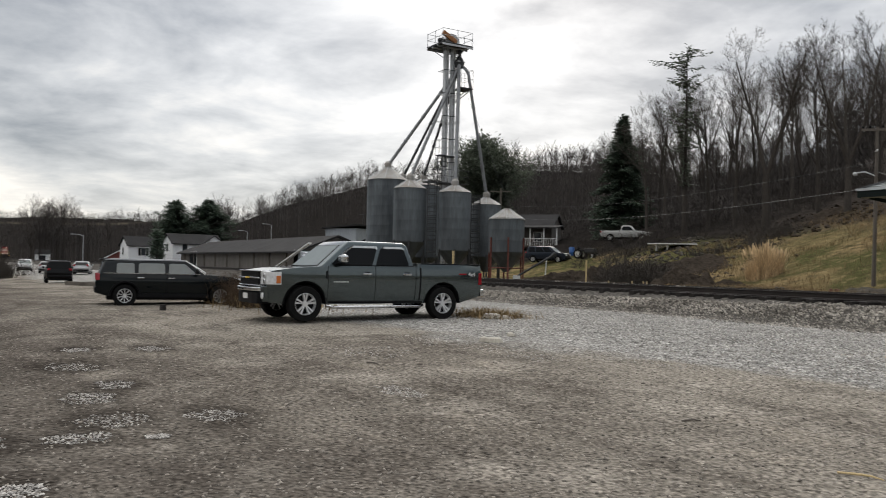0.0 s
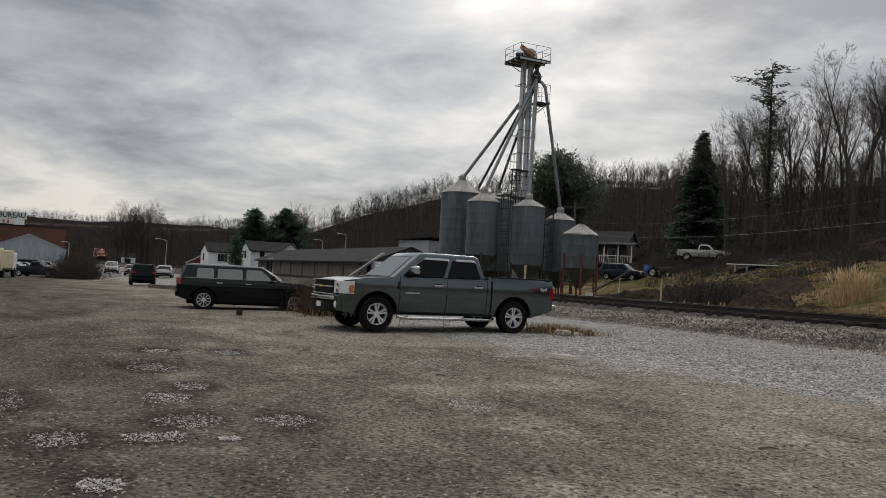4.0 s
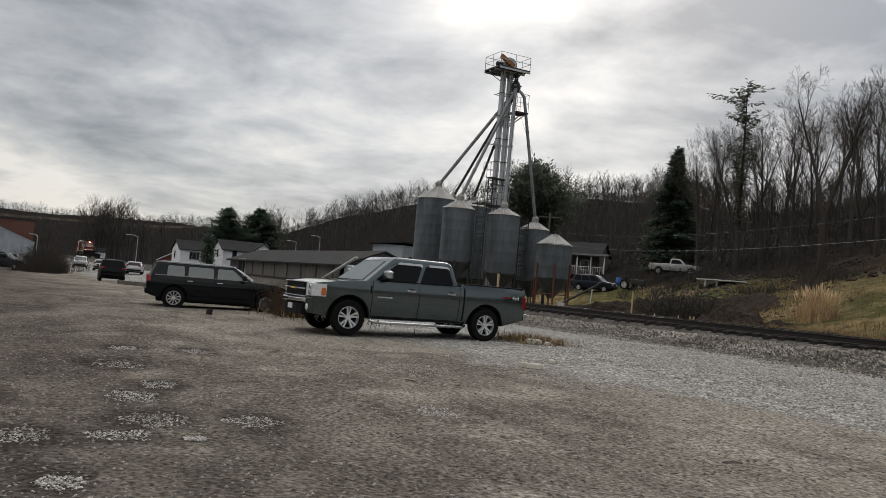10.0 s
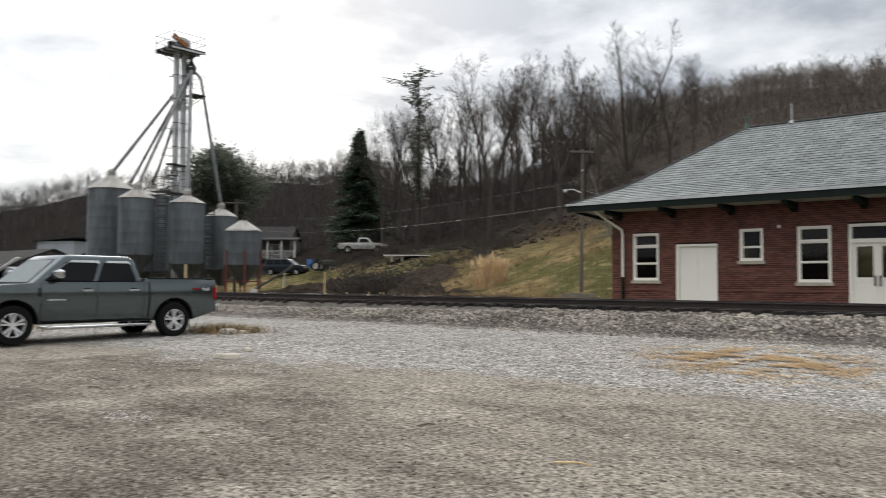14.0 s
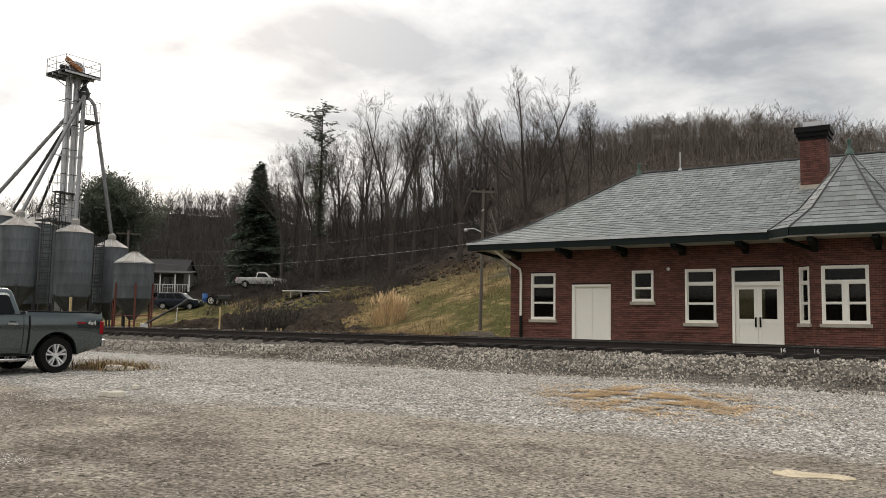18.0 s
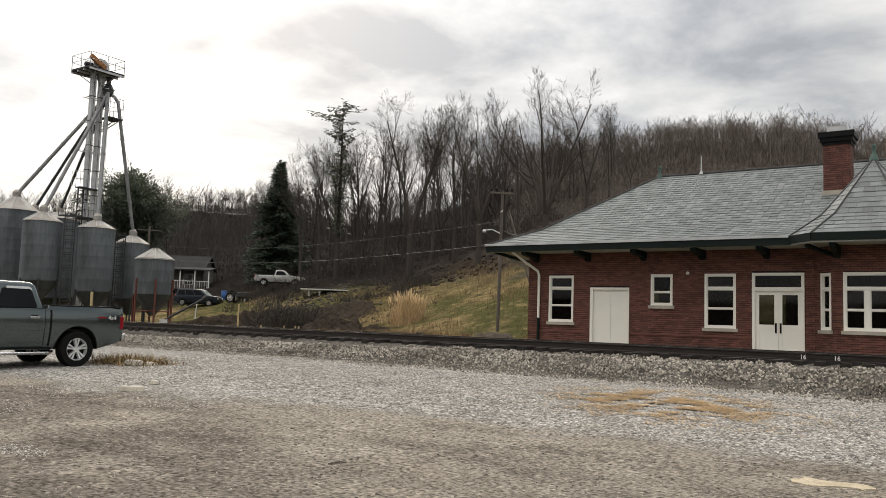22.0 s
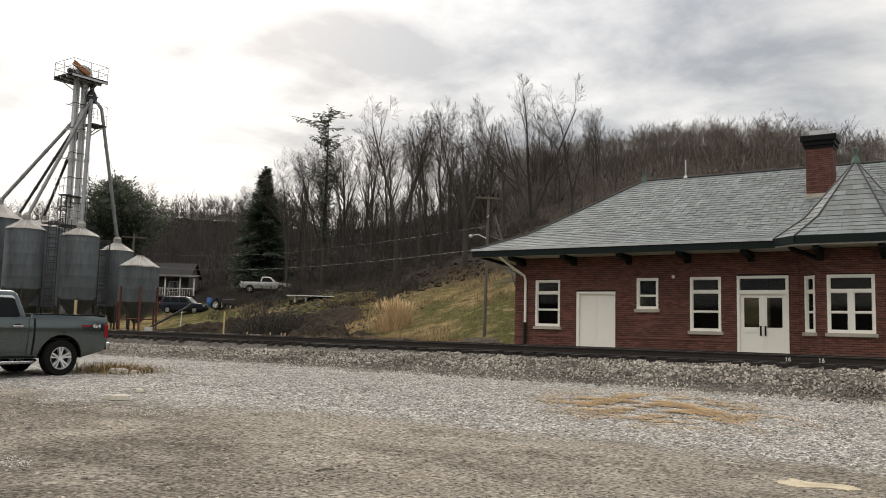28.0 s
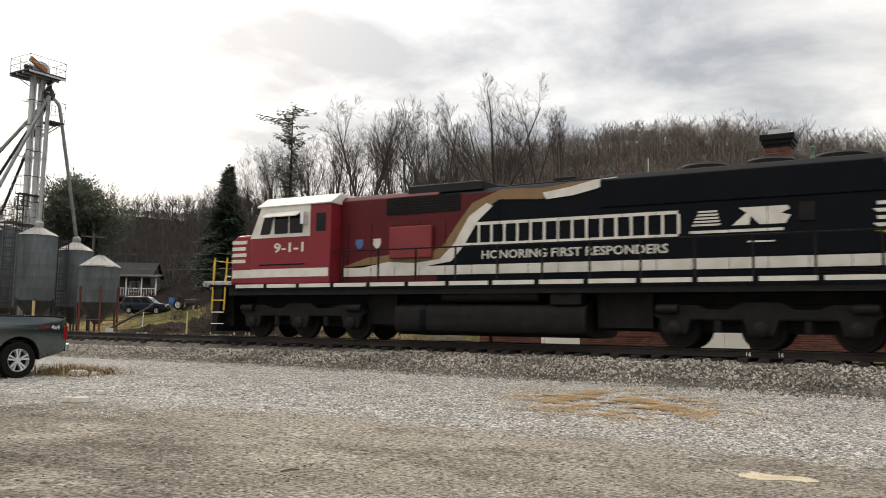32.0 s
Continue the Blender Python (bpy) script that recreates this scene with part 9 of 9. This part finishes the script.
wire(spot(-31.4, 5.35, 34.2), spot(-55.0, 3.75, 96), 0.9, 0.013, "pale service wire from the depot eave")
wire((px, py, pz + H * 0.78), spot(-53.0, 4.35, 98), 0.8)
wire((px + 0.1, py, pz + H * 0.72), (-15.5, 31.2, 5.4), 0.3)
q = thing("utility_pole", "weathered wooden utility pole behind the bins", "utility pole", pose(*polar(-54.3, 98), terrain(*polar(-54.3, 98))))
hq = spot(-54.3, 5.6, 98)[2] - terrain(*polar(-54.3, 98))
part("pole", Geo().tube([(0, 0, -0.3), (0, 0, hq)], [0.16, 0.11], 8), WOODGREY, q)
part("crossarm", Geo().box(-1.3, 1.3, -0.06, 0.06, hq - 0.5, hq - 0.38, pose(0, 0, 0, 0, 0, 50)), WOODGREY, q)

# things beyond the track
r = 40.5
x, y = polar(-48.3, r)
p = thing("marker_post", "pale yellow marker post beside the track", "post", pose(x, y, 0.62))
part("post", Geo().tube([(0, 0, 0), (0.02, 0, 1.34)], 0.04, 8), PALESTAKE, p, smooth=40)
x, y = polar(-57.55, 41.5)
p = thing("marker_post", "yellow marker post before the bins", "post", pose(x, y, 0.62))
part("post", Geo().tube([(0, 0, 0), (0, 0, 1.7)], 0.06, 8), PALESTAKE, p, smooth=40)
for az in (-46.75, -45.2, -44.45, -44.2):
    x, y = polar(az, 41)
    s = thing("survey_stake", "short pale wooden stake beyond the track", "stake", pose(x, y, 0.58), "stakes beyond the track")
    part("stake", Geo().box(-0.025, 0.025, -0.02, 0.02, 0, 0.42), PALESTAKE, s)
for x, y in (polar(-77.13, 22.6),):
    w = part("wood_block", Geo().box(-0.06, 0.06, -0.06, 0.06, 0, 0.15, pose(x, y, terrain(x, y), 0, 0, 15)), TIE)
    tagged(w, "short weathered timber block lying on the lot", "timber")
for az, r, a, L in ((-82.0, 46, 30, 2.6), (-81.2, 44, 10, 2.2), (-81.8, 47, -20, 2.4)):
    x, y = polar(az, r)
    w = part("timber", Geo().box(-L / 2, L / 2, -0.12, 0.12, 0, 0.2, pose(x, y, terrain(x, y), 0, 0, a)), WOODGREY)
    tagged(w, "weathered timber lying at the edge of the lot", "timber", "timbers on the lot")
# board on trestles, small tractor, barrel
x, y = polar(-42.55, 72)
b = thing("work_table", "large pale board lying on low trestles", "table", pose(x, y, terrain(x, y), 0, 0, 40))
part("board", Geo().box(-2.0, 2.0, -1.3, 1.3, 0.24, 0.32), WHITEPAINT, b, "pale weathered board")
for sx in (-1.3, -0.4, 0.5, 1.3):
    part("trestle", Geo().box(sx - 0.06, sx + 0.06, -0.9, 0.9, -0.3, 0.24), WHITEPAINT if sx < 0 else WOODGREY, b)
x, y = polar(-49.3, 90)
b = thing("barrel", "blue plastic barrel beside the porch", "barrel", pose(x, y, terrain(x, y)))
part("drum", Geo().lathe([(0.27, 0), (0.30, 0.05), (0.30, 0.4), (0.31, 0.42), (0.30, 0.45), (0.30, 0.85), (0.26, 0.92)], 16), BLUE, b, smooth=40)
part("lid", Geo().lathe([(0.25, 0.92), (0.25, 0.95), (0, 0.95)], 16), BLUE, b)
part("bung", Geo().lathe([(0.04, 0.95), (0.04, 0.98), (0, 0.98)], 8, at=(0.12, 0, 0)), TRIM, b)
x, y = polar(-48.4, 84)
t = thing("tractor", "dark old garden tractor parked on the grass", "tractor", pose(x, y, terrain(x, y), 0, 0, 20))
part("bonnet", Geo().box(0.0, 1.3, -0.3, 0.3, 0.6, 1.05), DARKSTEEL, t, bevel=0.06)
part("seat", Geo().box(-0.7, -0.2, -0.25, 0.25, 0.75, 0.85).box(-0.75, -0.65, -0.25, 0.25, 0.85, 1.2), TRIM, t, bevel=0.04)
ty, rm, br = wheel_meshes(0.5, 0.3, 8, WHITEPAINT)
for wx, k in ((-0.5, 1.0), (1.1, 0.62)):
    for sgn in (-1, 1):
        w = same("wheel", ty, t, pose(wx, sgn * 0.5, 0.5 * k, 0, 0, 0 if sgn > 0 else 180) @ Matrix.Scale(k, 4))
        same("rim", rm, w)
# auger by the short bin
x, y = polar(-51.6, 60)
a = thing("auger", "slanting galvanised grain auger beside the short bin", "auger", pose(x, y, terrain(x, y), 0, 0, 50))
part("tube", Geo().tube([(-1.5, 0, 0.3), (1.1, 0, 1.9)], 0.08, 10), DARKSTEEL, a, smooth=40)
part("motor", Geo().tube([(1.0, 0, 1.85), (1.25, 0, 2.05)], 0.14, 10), DARKSTEEL, a, smooth=40)
part("support", Geo().tube([(0.5, -0.4, 0), (0.6, 0, 1.55)], 0.035, 5).tube([(0.5, 0.4, 0), (0.6, 0, 1.55)], 0.035, 5), STEEL, a)
part("inlet", Geo().box(-1.8, -1.3, -0.2, 0.2, 0.0, 0.35), STEEL, a)
# rusted hydrant and pipes near the far rail, signal box
for az, r, mat, lab in ((-32.6, 39.5, RUSTRED, "small rusty red valve housing beside the track"), (-35.8, 40, DARKSTEEL, "pair of black pipe ends beside the track")):
    x, y = polar(az, r)
    t = thing("valve_housing" if mat is RUSTRED else "pipe_ends", lab, "fixture", pose(x, y, terrain(x, y) - 0.02) @ Matrix.Scale(0.55, 4))
    for i, dx in enumerate((-0.28, 0.22)):
        part("body", Geo().lathe([(0.16, 0), (0.2, 0.1), (0.17, 0.42 + 0.1 * i), (0.1, 0.55), (0, 0.56)], 12, at=(dx, 0, 0)), mat, t, smooth=40)
    part("base", Geo().box(-0.6, 0.6, -0.25, 0.25, -0.05, 0.1), ROCKS, t)
for az, r, L in ((-38.3, 40.5, 3.6), (-37.0, 40.2, 3.0)):
    x, y = polar(az, r)
    w = part("old_tie", Geo().box(-L / 2, L / 2, -0.14, 0.14, 0, 0.24, pose(x, y, terrain(x, y), 0, 0, 4)), TIE)
    tagged(w, "discarded wooden tie lying beyond the track", "timber", "discarded ties")
# cardboard on the gravel
v, f = [], []
n = 10
for j in range(n + 1):
    for i in range(n + 1):
        u_, w_ = i / n - 0.5, j / n - 0.5
        x = -1.40 + u_ * 0.66 + 0.10 * w_ + 0.03 * math.sin(w_ * 9)
        y = 8.98 + w_ * 0.30 * (1 - 0.5 * u_) + 0.06 * math.sin(u_ * 7)
        v.append((x, y, terrain(x, y) + 0.008 + 0.02 * abs(noise.noise((u_ * 4, w_ * 4, 1)))))
m = len(v)
v += [(x, y, z - 0.012) for x, y, z in v]
for j in range(n):
    for i in range(n):
        a = j * (n + 1) + i
        f.append((a, a + 1, a + n + 2, a + n + 1))
        f.append((m + a + n + 1, m + a + n + 2, m + a + 1, m + a))
for i in range(n):
    for a, b in ((i, i + 1), ((n + 1) * n + i + 1, (n + 1) * n + i), ((i + 1) * (n + 1), i * (n + 1)), (i * (n + 1) + n, (i + 1) * (n + 1) + n)):
        f.append((b, a, m + a, m + b))
tagged(part("cardboard_sheet", Geo().add(v, f), CARDBOARD), "torn weathered cardboard sheet lying on gravel", "cardboard")
# pale lumps beside the pickup's rear wheel and on the lot
for k, (x, y, s) in enumerate(((-17.05, 12.0, 0.2), (-16.75, 12.25, 0.13), (-12.2, 8.6, 0.14), (-12.9, 9.6, 0.10))):
    g = Geo()
    rk = random.Random(k)
    for i in range(4):
        g.lathe([(0.02, -0.3 * s), (0.8 * s, 0.0), (0.55 * s, 0.5 * s), (0.02, 0.65 * s)], 7, at=(x + rk.uniform(-s, s), y + rk.uniform(-s, s) * 0.5, terrain(x, y) + 0.05 * s))
    tagged(part("stone_lump", g, STONE, smooth=30), "pale lump of broken concrete on the gravel", "stone", "pale lumps on the lot")
# joint bars and painted marks on the near rail
for x in (-3.95, -3.2):
    jb = part("joint_bar", Geo().box(x - 0.35, x + 0.35, TRACK_Y - 0.755 - 0.045, TRACK_Y - 0.755 - 0.02, RAIL_Z - 0.15, RAIL_Z - 0.06), RAIL)
    tagged(jb, "bolted joint bar on the near rail", "joint bar", "rail joints")
    for k in range(4):
        part("bolt", Geo().lathe([(0.018, -0.03), (0.018, 0.0)], 6, "y", (x - 0.26 + k * 0.17, TRACK_Y - 0.80, RAIL_Z - 0.105)), RAIL, jb)
    writing("painted_mark", "16", 0.15, WHITEPAINT, jb, pose(x, TRACK_Y - 0.803, RAIL_Z - 0.15, 90, 0, 0), 0.002, "white painted figures")


def motions():
    walk(LOCO, [(t, pose(loco_x(t), TRACK_Y, RAIL_Z)) for t in [2.0 * i for i in range(15)] + [29.0, 30.0, 30.5, 31.0, 31.25, 31.5, 31.75, 32.0]])
    # each wheelset rolls on the rail
    for ax in AXLES:
        c = ax.matrix_basis.translation.copy()
        walk(ax, [(k / 15, pose(c.x, 0, c.z, 0, math.degrees((loco_x(k / 15) - loco_x(0.0)) / 0.535), 0)) for k in range(481)])


motions()
